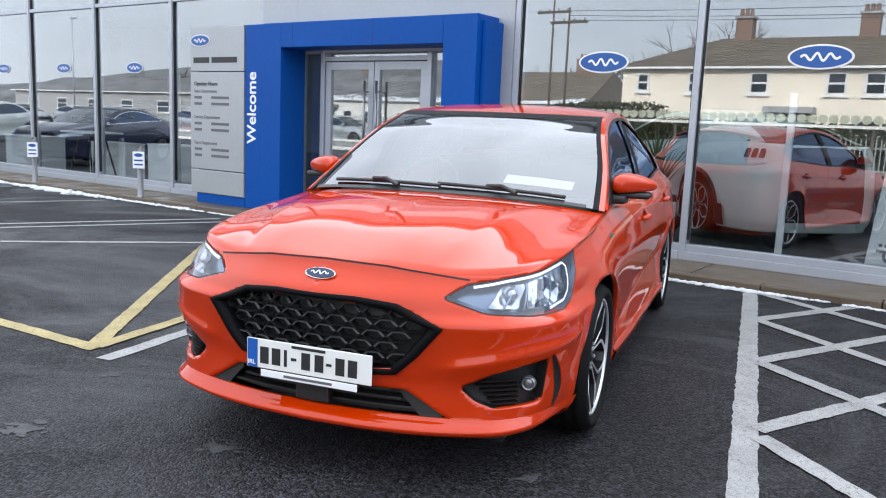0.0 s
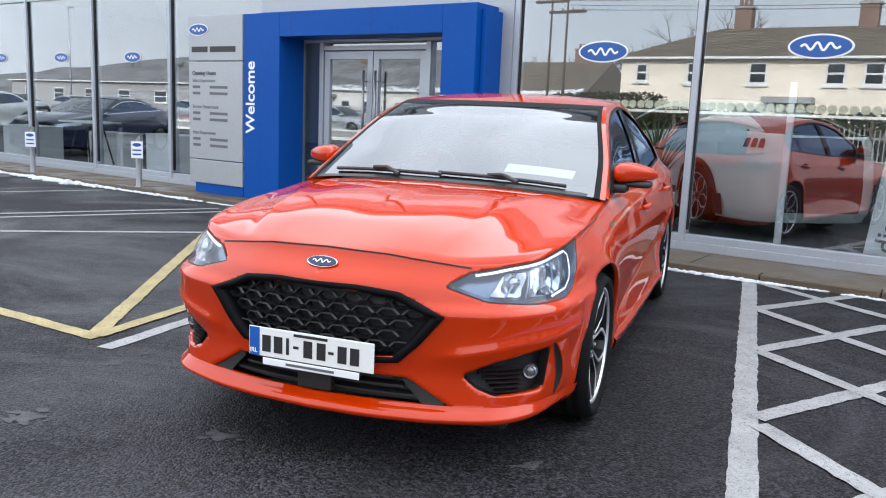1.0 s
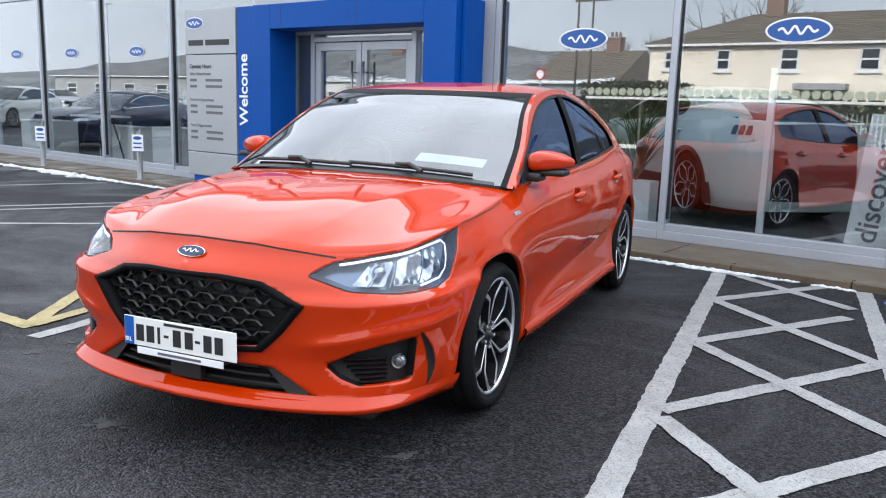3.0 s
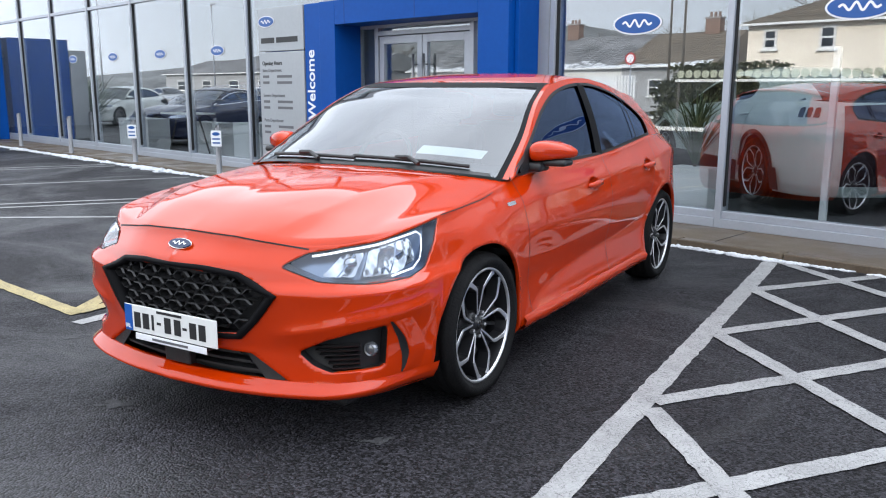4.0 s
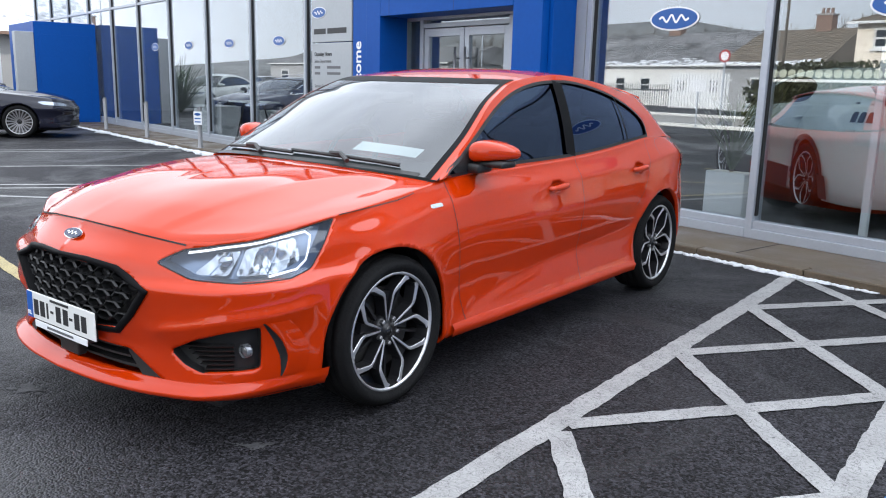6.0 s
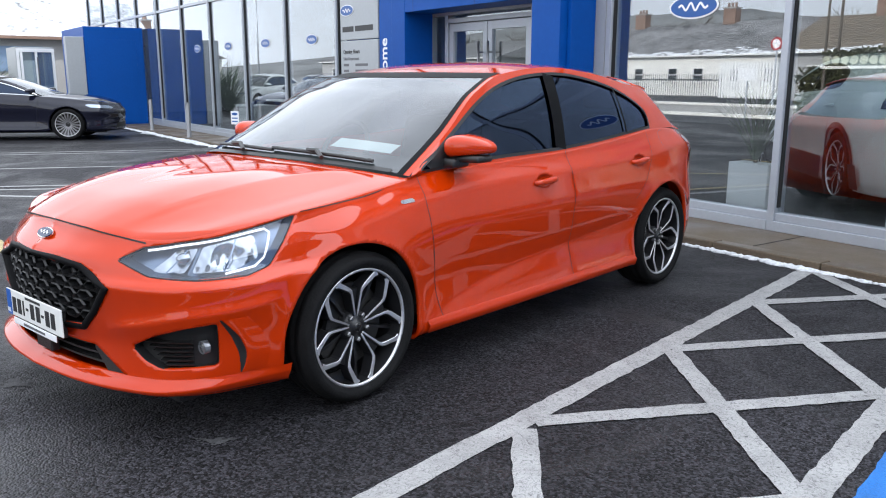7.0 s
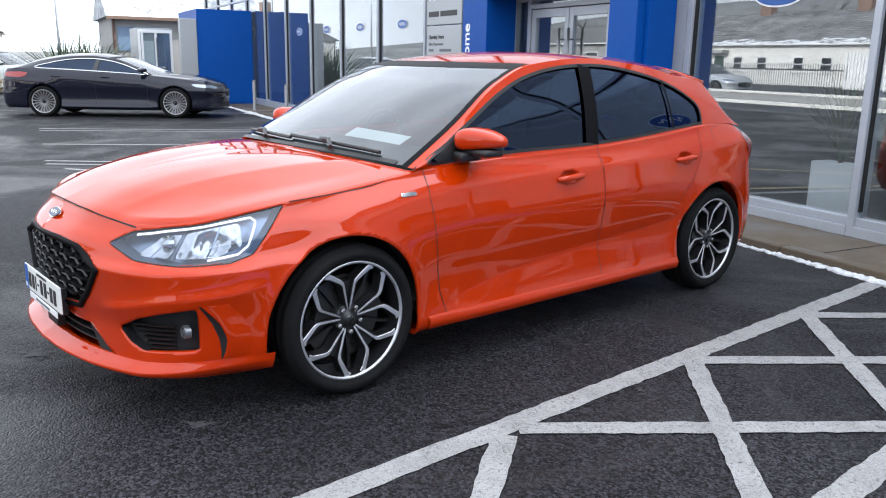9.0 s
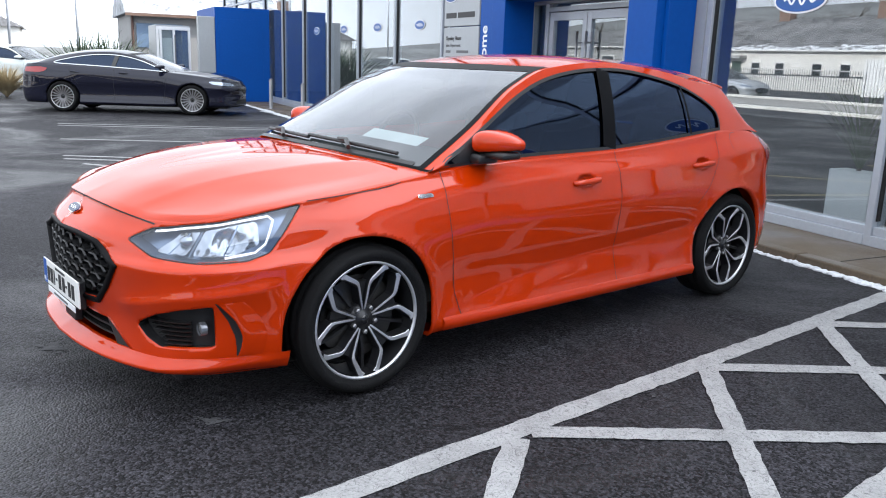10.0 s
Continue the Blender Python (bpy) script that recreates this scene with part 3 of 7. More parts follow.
# ---- side entrance at the far end ----
def blue_porch():
    p = thing("service_porch", "blue panelled service porch built out from the glass front", "porch")
    x1, x0, yf = X_END, X_END - 2.6, 3.35
    part("side_wall", box(x1 - 0.3, x1, yf, FY - 0.06, 0.0, 2.62, 0.006), BLUE, p)
    part("raised_panel", box(x1 + 0.001, x1 + 0.012, yf + 0.1, FY - 0.25, 0.1, 2.3, 0.004), BLUE, p)
    part("header", box(x0, x1 - 0.302, yf, FY - 0.06, 2.2, 2.62, 0.006), BLUE, p)
    part("far_wall", box(x0 - 0.3, x0 - 0.002, yf, FY - 0.06, 0.0, 2.62, 0.006), BLUE, p)
    bm = bmesh.new()
    for x in (x0 + 0.1, x0 + 1.1, x0 + 2.1):
        add_box(bm, x - 0.04, x + 0.04, yf + 0.3, yf + 0.36, 0, 2.2)
    part("door_frame", bm, ALU, p)
    part("pane", box(x0 + 0.15, x1 - 0.35, yf + 0.325, yf + 0.335, 0.05, 2.15), PANE_DOOR, p)
    part("white_pillar", box(x1 - 0.26, x1 + 0.02, yf - 0.45, yf - 0.01, 0.0, 2.35, 0.01), SILVER, p, "silver sign pillar")
    # glazed lobby screen beyond
    bm = bmesh.new()
    for y in (2.35, 2.85, 3.32):
        add_box(bm, -24.05, -23.97, y - 0.035, y + 0.035, 0, 2.15)
    add_box(bm, -24.05, -23.97, 2.386, 2.814, 2.05, 2.15)
    add_box(bm, -24.05, -23.97, 2.886, 3.284, 2.05, 2.15)
    part("lobby_frame", bm, WHITE, p, "white lobby frame")
    part("lobby_pane", box(-24.015, -24.005, 2.39, 3.28, 0.05, 2.04), PANE_DOOR, p)
    part("lobby_poster", box(-24.04, -24.03, 2.45, 2.80, 0.9, 1.8), LETTER, p, "pale poster")
    part("open_leaf", box(-23.96, -23.92, 2.40, 2.47, 0.0, 2.10, 0.004), WHITE, p, "edge of an open white door")
    part("letter_board", box(-23.968, -23.955, 2.86, 2.90, 0.4, 1.9), INK_G, p)
    part("lobby_wall", box(-26.0, -24.06, 2.3, 3.34, 0.0, 2.2), SILVER, p)
    return p


blue_porch()

# ---- cars ----
def paint_mat(name, color, flake=0.0, rough=0.32):
    m = mat(name, color, rough, flake, 0.9, 0.04, 0.0, 1.0)
    m.node_tree.nodes["Principled BSDF"].inputs["Coat Roughness"].default_value = 0.012
    m.node_tree.nodes["Principled BSDF"].inputs["Coat IOR"].default_value = 1.5
    m.node_tree.nodes["Principled BSDF"].inputs["Specular IOR Level"].default_value = 0.0
    return m


RED = paint_mat("paint_orange_red", (0.50, 0.030, 0.0006), 0.08, 0.34)
BLACK_P = paint_mat("paint_black", (0.009, 0.010, 0.022), 0.1)
MAROON = paint_mat("paint_maroon", (0.16, 0.012, 0.018), 0.3)
SHOWPEARL = paint_mat("paint_showroom_pearl", (0.62, 0.70, 0.67), 0.0)
PEARL = paint_mat("paint_pearl", (0.66, 0.70, 0.68), 0.0)
NAVY = paint_mat("paint_navy", (0.025, 0.035, 0.075), 0.3)
TYRE = mat("tyre_rubber", (0.008, 0.008, 0.0085), 0.8, 0, 12.0, 0.25, 0.3, 0, 90.0, 0.0, 1.25)
PLAST = mat("black_plastic", (0.014, 0.014, 0.015), 0.42, 0, 30.0, 0.2, 0.15)
FRIT = mat("black_frit", (0.006, 0.006, 0.007), 0.45, 0, 0, 0, 0, 0, 0, 0, 1.14)
GLOSSB = mat("gloss_black", (0.008, 0.008, 0.009), 0.12, 0, 0, 0, 0, 0.6)
RIMS = mat("machined_alloy", (0.72, 0.72, 0.74), 0.45, 1.0, 40.0, 0.1)
ALLOY_G = mat("grey_alloy", (0.34, 0.34, 0.36), 0.38, 1.0, 40.0, 0.1)
RIMB = mat("rim_black", (0.02, 0.02, 0.022), 0.3, 0.3)
LAMPR = mat("lamp_reflector", (0.31, 0.345, 0.40), 0.18, 0.95)
FOGL = mat("fog_lens", (0.22, 0.23, 0.25), 0.12, 0.6)
# the housing's blue holds reflected sky in its base colour
LAMPD = mat("lamp_housing", (0.15, 0.20, 0.29), 0.28, 0.7)
DRL = mat("lamp_guide", (0.85, 0.87, 0.9), 0.3)
DRL.node_tree.nodes["Principled BSDF"].inputs["Emission Color"].default_value = (0.9, 0.95, 1, 1)
DRL.node_tree.nodes["Principled BSDF"].inputs["Emission Strength"].default_value = 0.45
TAIL = mat("tail_lens", (0.30, 0.01, 0.012), 0.1, 0, 0, 0, 0, 0.8)
SEATS = mat("seat_cloth", (0.03, 0.03, 0.033), 0.85, 0, 20.0, 0.2)
DASH = mat("dashboard", (0.028, 0.028, 0.03), 0.6, 0, 25.0, 0.15)
SCREEN = glass("windscreen_glass", (0.50, 0.55, 0.55), 0.118)
# dark tint; the blue gloss colour stands for blue sky mirrored in the windows
TINT = glass("sky_tinted_glass", (0.03, 0.045, 0.08), 0.075, 0.0, (0.50, 0.66, 1.0))
LENS = glass("lamp_lens", (0.96, 0.97, 0.98), 0.06)
PAPER = mat("paper", (0.80, 0.82, 0.82), 0.7)
PLATE = mat("plate_white", (0.80, 0.80, 0.78), 0.4)
PLATE_B = mat("plate_blue", (0.01, 0.10, 0.42), 0.4)


def spline(pts, n):
    """Catmull-Rom through tuples, n samples a span."""
    P = [np.array(p, float) for p in pts]
    P = [2 * P[0] - P[1]] + P + [2 * P[-1] - P[-2]]
    out = []
    for a, b, c, d in zip(P, P[1:], P[2:], P[3:]):
        for k in range(n):
            t = k / n
            out.append(0.5 * (2 * b + (c - a) * t + (2 * a - 5 * b + 4 * c - d) * t * t + (3 * b - a - 3 * c + d) * t ** 3))
    out.append(P[-2])
    return np.array(out)


def cosine(xs, ys):
    """A smooth curve through knots, flat of overshoot."""
    xs, ys = np.array(xs, float), np.array(ys, float)
    h = np.diff(xs)
    d = np.diff(ys) / h
    m = np.zeros_like(ys)
    m[0], m[-1] = d[0], d[-1]
    for i in range(1, len(xs) - 1):
        m[i] = 0 if d[i - 1] * d[i] <= 0 else 2 * d[i - 1] * d[i] / (d[i - 1] + d[i])

    X, Y, H, M = xs.tolist(), ys.tolist(), h.tolist(), m.tolist()
    last = len(H) - 1

    def f(x):
        if x <= X[0]:
            return Y[0]
        if x >= X[-1]:
            return Y[-1]
        i = 0
        while i < last and x >= X[i + 1]:
            i += 1
        t = (x - X[i]) / H[i]
        t2 = t * t
        t3 = t2 * t
        return (2 * t3 - 3 * t2 + 1) * Y[i] + (t3 - 2 * t2 + t) * H[i] * M[i] + (3 * t2 - 2 * t3) * Y[i + 1] + (t3 - t2) * H[i] * M[i + 1]

    return f


def inside(poly, x, y):
    c, j = False, len(poly) - 1
    for i in range(len(poly)):
        (xi, yi), (xj, yj) = poly[i], poly[j]
        if (yi > y) != (yj > y) and x < (xj - xi) * (y - yi) / (yj - yi) + xi:
            c = not c
        j = i
    return c


def nearest(poly, x, y):
    best, p = 1e9, (x, y)
    for i in range(len(poly)):
        (ax, ay), (bx, by) = poly[i - 1], poly[i]
        dx, dy = bx - ax, by - ay
        t = min(max(((x - ax) * dx + (y - ay) * dy) / (dx * dx + dy * dy + 1e-12), 0), 1)
        qx, qy = ax + t * dx, ay + t * dy
        d = (qx - x) ** 2 + (qy - y) ** 2
        if d < best:
            best, p = d, (qx, qy)
    return p


def smooth_poly(pts, n=6):
    """A closed rounded outline through points."""
    P = [np.array(p, float) for p in pts]
    out = []
    for i in range(len(P)):
        a, b, c, d = P[i - 1], P[i], P[(i + 1) % len(P)], P[(i + 2) % len(P)]
        for k in range(n):
            t = k / n
            out.append(tuple(0.5 * (2 * b + (c - a) * t + (2 * a - 5 * b + 4 * c - d) * t * t + (3 * b - a - 3 * c + d) * t ** 3)))
    return out


def soft_poly(pts, r=0.012, n=3):
    """A closed outline with straight sides and rounded corners."""
    P = [np.array(p, float) for p in pts]
    out = []
    for i in range(len(P)):
        a, b, c = P[i - 1], P[i], P[(i + 1) % len(P)]
        u, v = a - b, c - b
        lu, lv = np.linalg.norm(u), np.linalg.norm(v)
        k = min(r * 2.0, lu * 0.45, lv * 0.45)
        p, q = b + u / lu * k, b + v / lv * k
        for j in range(n + 1):
            t = j / n
            out.append(tuple((1 - t) ** 2 * p + 2 * t * (1 - t) * b + t * t * q))
    return out


def patch(poly, step, to3d):
    """A mesh that fills a flat outline with small quads and lies on a curved surface."""
    xs, ys = [p[0] for p in poly], [p[1] for p in poly]
    nx, ny = max(2, int((max(xs) - min(xs)) / step) + 2), max(2, int((max(ys) - min(ys)) / step) + 2)
    x0, y0 = min(xs) - step * 0.5, min(ys) - step * 0.5
    keep = {(i, j) for i in range(nx + 1) for j in range(ny + 1) if inside(poly, x0 + (i + 0.5) * step, y0 + (j + 0.5) * step)}
    bm, verts = bmesh.new(), {}
    for i, j in keep:
        for a, b in ((i, j), (i + 1, j), (i + 1, j + 1), (i, j + 1)):
            if (a, b) not in verts:
                x, y = x0 + a * step, y0 + b * step
                if not {(a - 1, b - 1), (a, b - 1), (a - 1, b), (a, b)} <= keep:
                    x, y = nearest(poly, x, y)
                verts[a, b] = bm.verts.new(to3d(x, y))
    for i, j in sorted(keep):
        try:
            bm.faces.new((verts[i, j], verts[i + 1, j], verts[i + 1, j + 1], verts[i, j + 1]))
        except ValueError:
            pass
    bmesh.ops.remove_doubles(bm, verts=bm.verts, dist=1e-5)
    return bm


def ribbon(path, w, to3d, lift=0.0015):
    """A thin band along a flat path laid on a surface."""
    bm = bmesh.new()
    P = [np.array(p, float) for p in path]
    rows = []
    for i, p in enumerate(P):
        d = P[min(i + 1, len(P) - 1)] - P[max(i - 1, 0)]
        d = d / (np.linalg.norm(d) + 1e-9)
        s = np.array([-d[1], d[0]]) * w / 2
        rows.append((bm.verts.new(to3d(*(p + s), lift)), bm.verts.new(to3d(*(p - s), lift))))
    for (a, b), (c, d) in zip(rows, rows[1:]):
        bm.faces.new((a, b, d, c))
    return bm


def dense(pts, step=0.02):
    out = []
    for a, b in zip(pts, pts[1:]):
        n = max(1, int(math.dist(a, b) / step))
        out += [(a[0] + (b[0] - a[0]) * k / n, a[1] + (b[1] - a[1]) * k / n) for k in range(n)]
    return out + [pts[-1]]


def mirror_bm(bm):
    """Adds the other half across x = 0."""
    g = bmesh.ops.duplicate(bm, geom=bm.verts[:] + bm.edges[:] + bm.faces[:])["geom"]
    vs = [e for e in g if isinstance(e, bmesh.types.BMVert)]
    fs = [e for e in g if isinstance(e, bmesh.types.BMFace)]
    for v in vs:
        v.co.x = -v.co.x
    bmesh.ops.reverse_faces(bm, faces=fs)
    bmesh.ops.remove_doubles(bm, verts=bm.verts, dist=0.0008)
    return bm


def flipped(bm):
    """The same mesh on the other side."""
    out = bm.copy()
    for v in out.verts:
        v.co.x = -v.co.x
    bmesh.ops.reverse_faces(out, faces=out.faces)
    return out


class Shell:
    """The skin of a car: a wrapped lower body, a bonnet and a glasshouse, as smooth functions.
    x to its left side, y backwards from the front axle, z up."""

    def __init__(self, plan, top_in, top_z, mid, rail, crest, sections, cowl):
        n = 10
        self.folds, self.flares = [], []
        B = spline(plan, n)
        seg = np.r_[0, np.cumsum(np.hypot(*np.diff(B, axis=0).T))]
        self.B, self.S, self.seen, self.found = B, seg, {}, {}
        ks = seg[::n]
        self.length = seg[-1]
        self.top_in, self.top_zf = cosine(ks, top_in), cosine(ks, top_z)
        self.secs = [(s_at, cosine(zz, aa)) for s_at, zz, aa in ((seg[int(i * n)], zz, aa) for i, zz, aa in sections)]
        self.rail_n, self.crest_n = rail, crest
        tt = list(range(len(rail)))
        self.rail = [cosine(tt, [r[k] for r in rail]) for k in range(3)]
        self.crest = [cosine(tt, [r[k] for r in crest]) for k in range(2)]
        self.mid, self.cowl = mid, cowl
        side = [(B[i][1], seg[i]) for i in range(len(B)) if 3 * n <= i <= (len(plan) - 4) * n]
        self.ys, self.ss = [a for a, b in side], [b for a, b in side]

    def s_of_y(self, y):
        return float(np.interp(y, self.ys, self.ss))

    def s_of_x(self, x):
        """Along the nose."""
        k = int(np.argmax(self.B[:, 0] > 0.86)) or 60
        return float(np.interp(x, self.B[:k, 0], self.S[:k]))

    def plan_at(self, s):
        key = round(s, 6)
        if key not in self.seen:
            self.seen[key] = self.plan_of(s)
        return self.seen[key]

    def plan_of(self, s):
        x, y = float(np.interp(s, self.S, self.B[:, 0])), float(np.interp(s, self.S, self.B[:, 1]))
        e = 0.03
        a, b = max(s - e, 0), min(s + e, self.length)
        tx = np.interp(b, self.S, self.B[:, 0]) - np.interp(a, self.S, self.B[:, 0])
        ty = np.interp(b, self.S, self.B[:, 1]) - np.interp(a, self.S, self.B[:, 1])
        if s < e:
            tx, ty = 1, 0
        if s > self.length - e:
            tx, ty = -1, 0
        ln = math.hypot(tx, ty)
        return x, y, ty / ln, -tx / ln

    def inset(self, s, z):
        zt = self.top_zf(s)
        q = self.secs
        if s <= q[0][0]:
            a = q[0][1](z)
        elif s >= q[-1][0]:
            a = q[-1][1](z)
        else:
            for (s0, f0), (s1, f1) in zip(q, q[1:]):
                if s0 <= s <= s1:
                    t = (s - s0) / (s1 - s0)
                    t = t * t * (3 - 2 * t)
                    a = f0(z) * (1 - t) + f1(z) * t
                    break
        for path, ends, amp, up, down in self.folds:
            # a pressed crease: outwards along its line, fading above and below
            if ends[0] < s < ends[-1]:
                d = z - path(s)
                fade = min(1.0, (s - ends[0]) / 0.10, (ends[-1] - s) / 0.10)
                a -= amp * fade * math.exp(-math.hypot(d, 0.004) / (up if d > 0 else down))
        for s0, z0, r0, amp in self.flares:
            d = math.hypot(s - s0, z - z0) - r0
            if d < 0.25:
                a -= amp * math.exp(-max(d, 0.0) / 0.045)
        # the shoulder rolls in to the top edge
        start = zt - self.mid
        if z > start:
            t = (z - start) / self.mid
            a = a + (self.top_in(s) - a) * t ** 2.0
        return a

    def lower(self, s, z, lift=0.0):
        x, y, nx, ny = self.plan_at(s)
        a = self.inset(s, z) - lift
        return Vector((max(x - nx * a, 0.0), y - ny * a, z))

    def fold(self, pts, amp, up, down):
        ss, zz = [p[0] for p in pts], [p[1] for p in pts]
        self.folds.append((cosine(ss, zz), ss, amp, up, down))

    def at(self, x, y, z):
        """The place along the plan whose skin at height z comes nearest to (x, y)."""
        lo, hi, n = 0.0, self.length, 60
        for _ in range(3):
            tries = [lo + (hi - lo) * k / n for k in range(n + 1)]
            best = min(tries, key=lambda q: (self.lower(q, z).x - x) ** 2 + (self.lower(q, z).y - y) ** 2)
            step = (hi - lo) / n
            lo, hi, n = max(best - step, 0.0), min(best + step, self.length), 12
        return best, z

    def edge(self, s):
        return self.lower(s, self.top_zf(s))

    def side_glass(self, y, z, lift=0.0):
        """The flank of the glasshouse at a place of the side view."""
        t = self.t_of_y(y)
        r = [f(t) for f in self.rail]
        e = self.edge(self.s_of_y(y))
        w = (z - e.z) / max(r[2] - e.z, 0.02)
        x = e.x + (r[0] - e.x) * w + 0.018 * math.sin(math.pi * min(max(w, 0), 1))
        return Vector((x + lift, y, z))

    def t_of_y(self, y):
        key = round(y, 5)
        if key not in self.found:
            self.found[key] = self.t_search(y)
        return self.found[key]

    def t_search(self, y):
        lo, hi = 0.0, float(len(self.rail_n) - 1)
        for _ in range(18):
            m = (lo + hi) / 2
            if self.rail[1](m) < y:
                lo = m
            else:
                hi = m
        return (lo + hi) / 2

    def roof(self, t, w, lift=0.0):
        """From the crest line (w 0) to the rail (w 1)."""
        cy, cz = self.crest[0](t), self.crest[1](t)
        rx, ry, rz = (f(t) for f in self.rail)
        return Vector((rx * w, cy + (ry - cy) * w ** 2.2, cz + (rz - cz) * w ** 2.6 + lift))


def grid_bm(rows):
    bm = bmesh.new()
    V = [[bm.verts.new(p) for p in r] for r in rows]
    for a, b in zip(V, V[1:]):
        for i in range(len(a) - 1):
            bm.faces.new((a[i], a[i + 1], b[i + 1], b[i]))
    return bm


def cut(bm, flat, to3d, poly, keep_x=True):
    """Cuts an outline out of a grid whose vertices know their flat place, and draws the rim to it."""
    gone, rim = [], {}
    u0, u1 = min(p[0] for p in poly), max(p[0] for p in poly)
    w0, w1 = min(p[1] for p in poly), max(p[1] for p in poly)
    for f in bm.faces:
        q = flat[f.verts[0]]
        if not (u0 - 0.1 < q[0] < u1 + 0.1 and w0 - 0.1 < q[1] < w1 + 0.1):
            continue
        u = sum(flat[v][0] for v in f.verts) / len(f.verts)
        w = sum(flat[v][1] for v in f.verts) / len(f.verts)
        if inside(poly, u, w):
            gone.append(f)
    hit = set(gone)
    for f in gone:
        for v in f.verts:
            if any(g not in hit for g in v.link_faces):
                rim[v] = True
    bmesh.ops.delete(bm, geom=gone, context="FACES_ONLY")
    for v in rim:
        p = nearest(poly, *flat[v])
        flat[v] = p
        v.co = to3d(*p)
    loose = [v for v in bm.verts if not v.link_faces]
    bmesh.ops.delete(bm, geom=loose, context="VERTS")
    for v in loose:
        flat.pop(v, None)


REDCAR_PLAN = [(0, -0.955), (0.26, -0.935), (0.50, -0.878), (0.70, -0.790), (0.828, -0.645), (0.882, -0.44), (0.903, -0.18), (0.908, 0.1),
              (0.900, 0.5), (0.905, 1.0), (0.908, 1.6), (0.908, 2.2), (0.908, 2.7), (0.885, 3.0), (0.82, 3.22), (0.68, 3.36), (0.38, 3.43), (0, 3.45)]
REDCAR_TOP_IN = [0.088, 0.092, 0.115, 0.13, 0.125, 0.118, 0.115, 0.115, 0.10, 0.08, 0.075, 0.075, 0.085, 0.10, 0.11, 0.11, 0.11, 0.11]
REDCAR_TOP_Z = [0.775, 0.772, 0.770, 0.780, 0.803, 0.835, 0.868, 0.900, 0.938, 0.965, 0.99, 1.015, 1.04, 1.05, 1.05, 1.04, 1.03, 1.03]
REDCAR_RAIL = [(0.785, 0.50, 0.935), (0.735, 0.72, 1.09), (0.665, 1.02, 1.255), (0.622, 1.28, 1.35), (0.605, 1.72, 1.39), (0.595, 2.2, 1.375), (0.58, 2.58, 1.325), (0.575, 2.86, 1.262), (0.62, 3.09, 1.14), (0.70, 3.27, 1.045)]
REDCAR_CREST = [(0.24, 0.985), (0.55, 1.135), (0.88, 1.29), (1.12, 1.385), (1.7, 1.452), (2.2, 1.445), (2.66, 1.395), (2.96, 1.33), (3.15, 1.17), (3.34, 1.035)]
# places along the plan, heights and how far the skin lies in there
REDCAR_SECTIONS = [
    (0, (0.19, 0.22, 0.27, 0.36, 0.44, 0.60, 0.68, 0.78), (0.06, 0.012, 0.03, 0.03, 0.01, 0.0, 0.018, 0.088)),
    (2.6, (0.19, 0.22, 0.27, 0.36, 0.46, 0.58, 0.70, 0.78), (0.06, 0.01, 0.02, 0.02, 0.035, 0.012, 0.06, 0.12)),
    (4.6, (0.19, 0.23, 0.30, 0.42, 0.51, 0.59, 0.69, 0.80), (0.09, 0.035, 0.03, 0.036, 0.026, 0.006, 0.022, 0.105)),
    (6.8, (0.20, 0.26, 0.36, 0.50, 0.62, 0.72, 0.80, 0.88), (0.05, 0.02, 0.015, 0.005, 0.0, 0.012, 0.045, 0.09)),
    (8.4, (0.18, 0.22, 0.30, 0.42, 0.55, 0.68, 0.80, 0.95), (0.07, 0.012, 0.035, 0.05, 0.035, 0.008, 0.012, 0.05)),
    (11.0, (0.18, 0.22, 0.30, 0.42, 0.55, 0.70, 0.84, 1.02), (0.07, 0.012, 0.04, 0.055, 0.04, 0.01, 0.008, 0.045)),
    (12.2, (0.20, 0.26, 0.36, 0.50, 0.64, 0.76, 0.86, 1.03), (0.05, 0.025, 0.02, 0.008, 0.0, 0.005, 0.02, 0.05)),
    (14.2, (0.20, 0.26, 0.40, 0.55, 0.65, 0.80, 0.90, 1.03), (0.06, 0.02, 0.0, 0.0, 0.01, 0.02, 0.04, 0.06)),
    (17, (0.20, 0.26, 0.40, 0.55, 0.65, 0.80, 0.90, 1.03), (0.08, 0.02, 0.0, 0.0, 0.02, 0.03, 0.05, 0.08)),
]


# the red hatchback: the same plan of knots, with its own belt, roof and flanks
HATCH_TOP_IN = [0.110, 0.108, 0.118, 0.130, 0.120, 0.105, 0.098, 0.110, 0.112, 0.100, 0.095, 0.105, 0.125, 0.13, 0.12, 0.11, 0.11, 0.11]
HATCH_TOP_Z = [0.797, 0.789, 0.762, 0.768, 0.790, 0.818, 0.850, 0.880, 0.922, 0.940, 0.955, 0.990, 1.030, 1.020, 0.985, 0.97, 0.96, 0.96]
HATCH_RAIL = [(0.80, 0.37, 0.922), (0.752, 0.66, 1.085), (0.665, 1.00, 1.282), (0.622, 1.28, 1.372), (0.608, 1.72, 1.408), (0.602, 2.2, 1.374), (0.590, 2.58, 1.318), (0.572, 2.92, 1.270), (0.615, 3.04, 1.13), (0.70, 3.13, 1.0)]
HATCH_CREST = [(0.17, 0.968), (0.51, 1.128), (0.88, 1.29), (1.12, 1.376), (1.7, 1.440), (2.2, 1.434), (2.66, 1.398), (3.02, 1.345), (3.18, 1.17), (3.33, 0.97)]
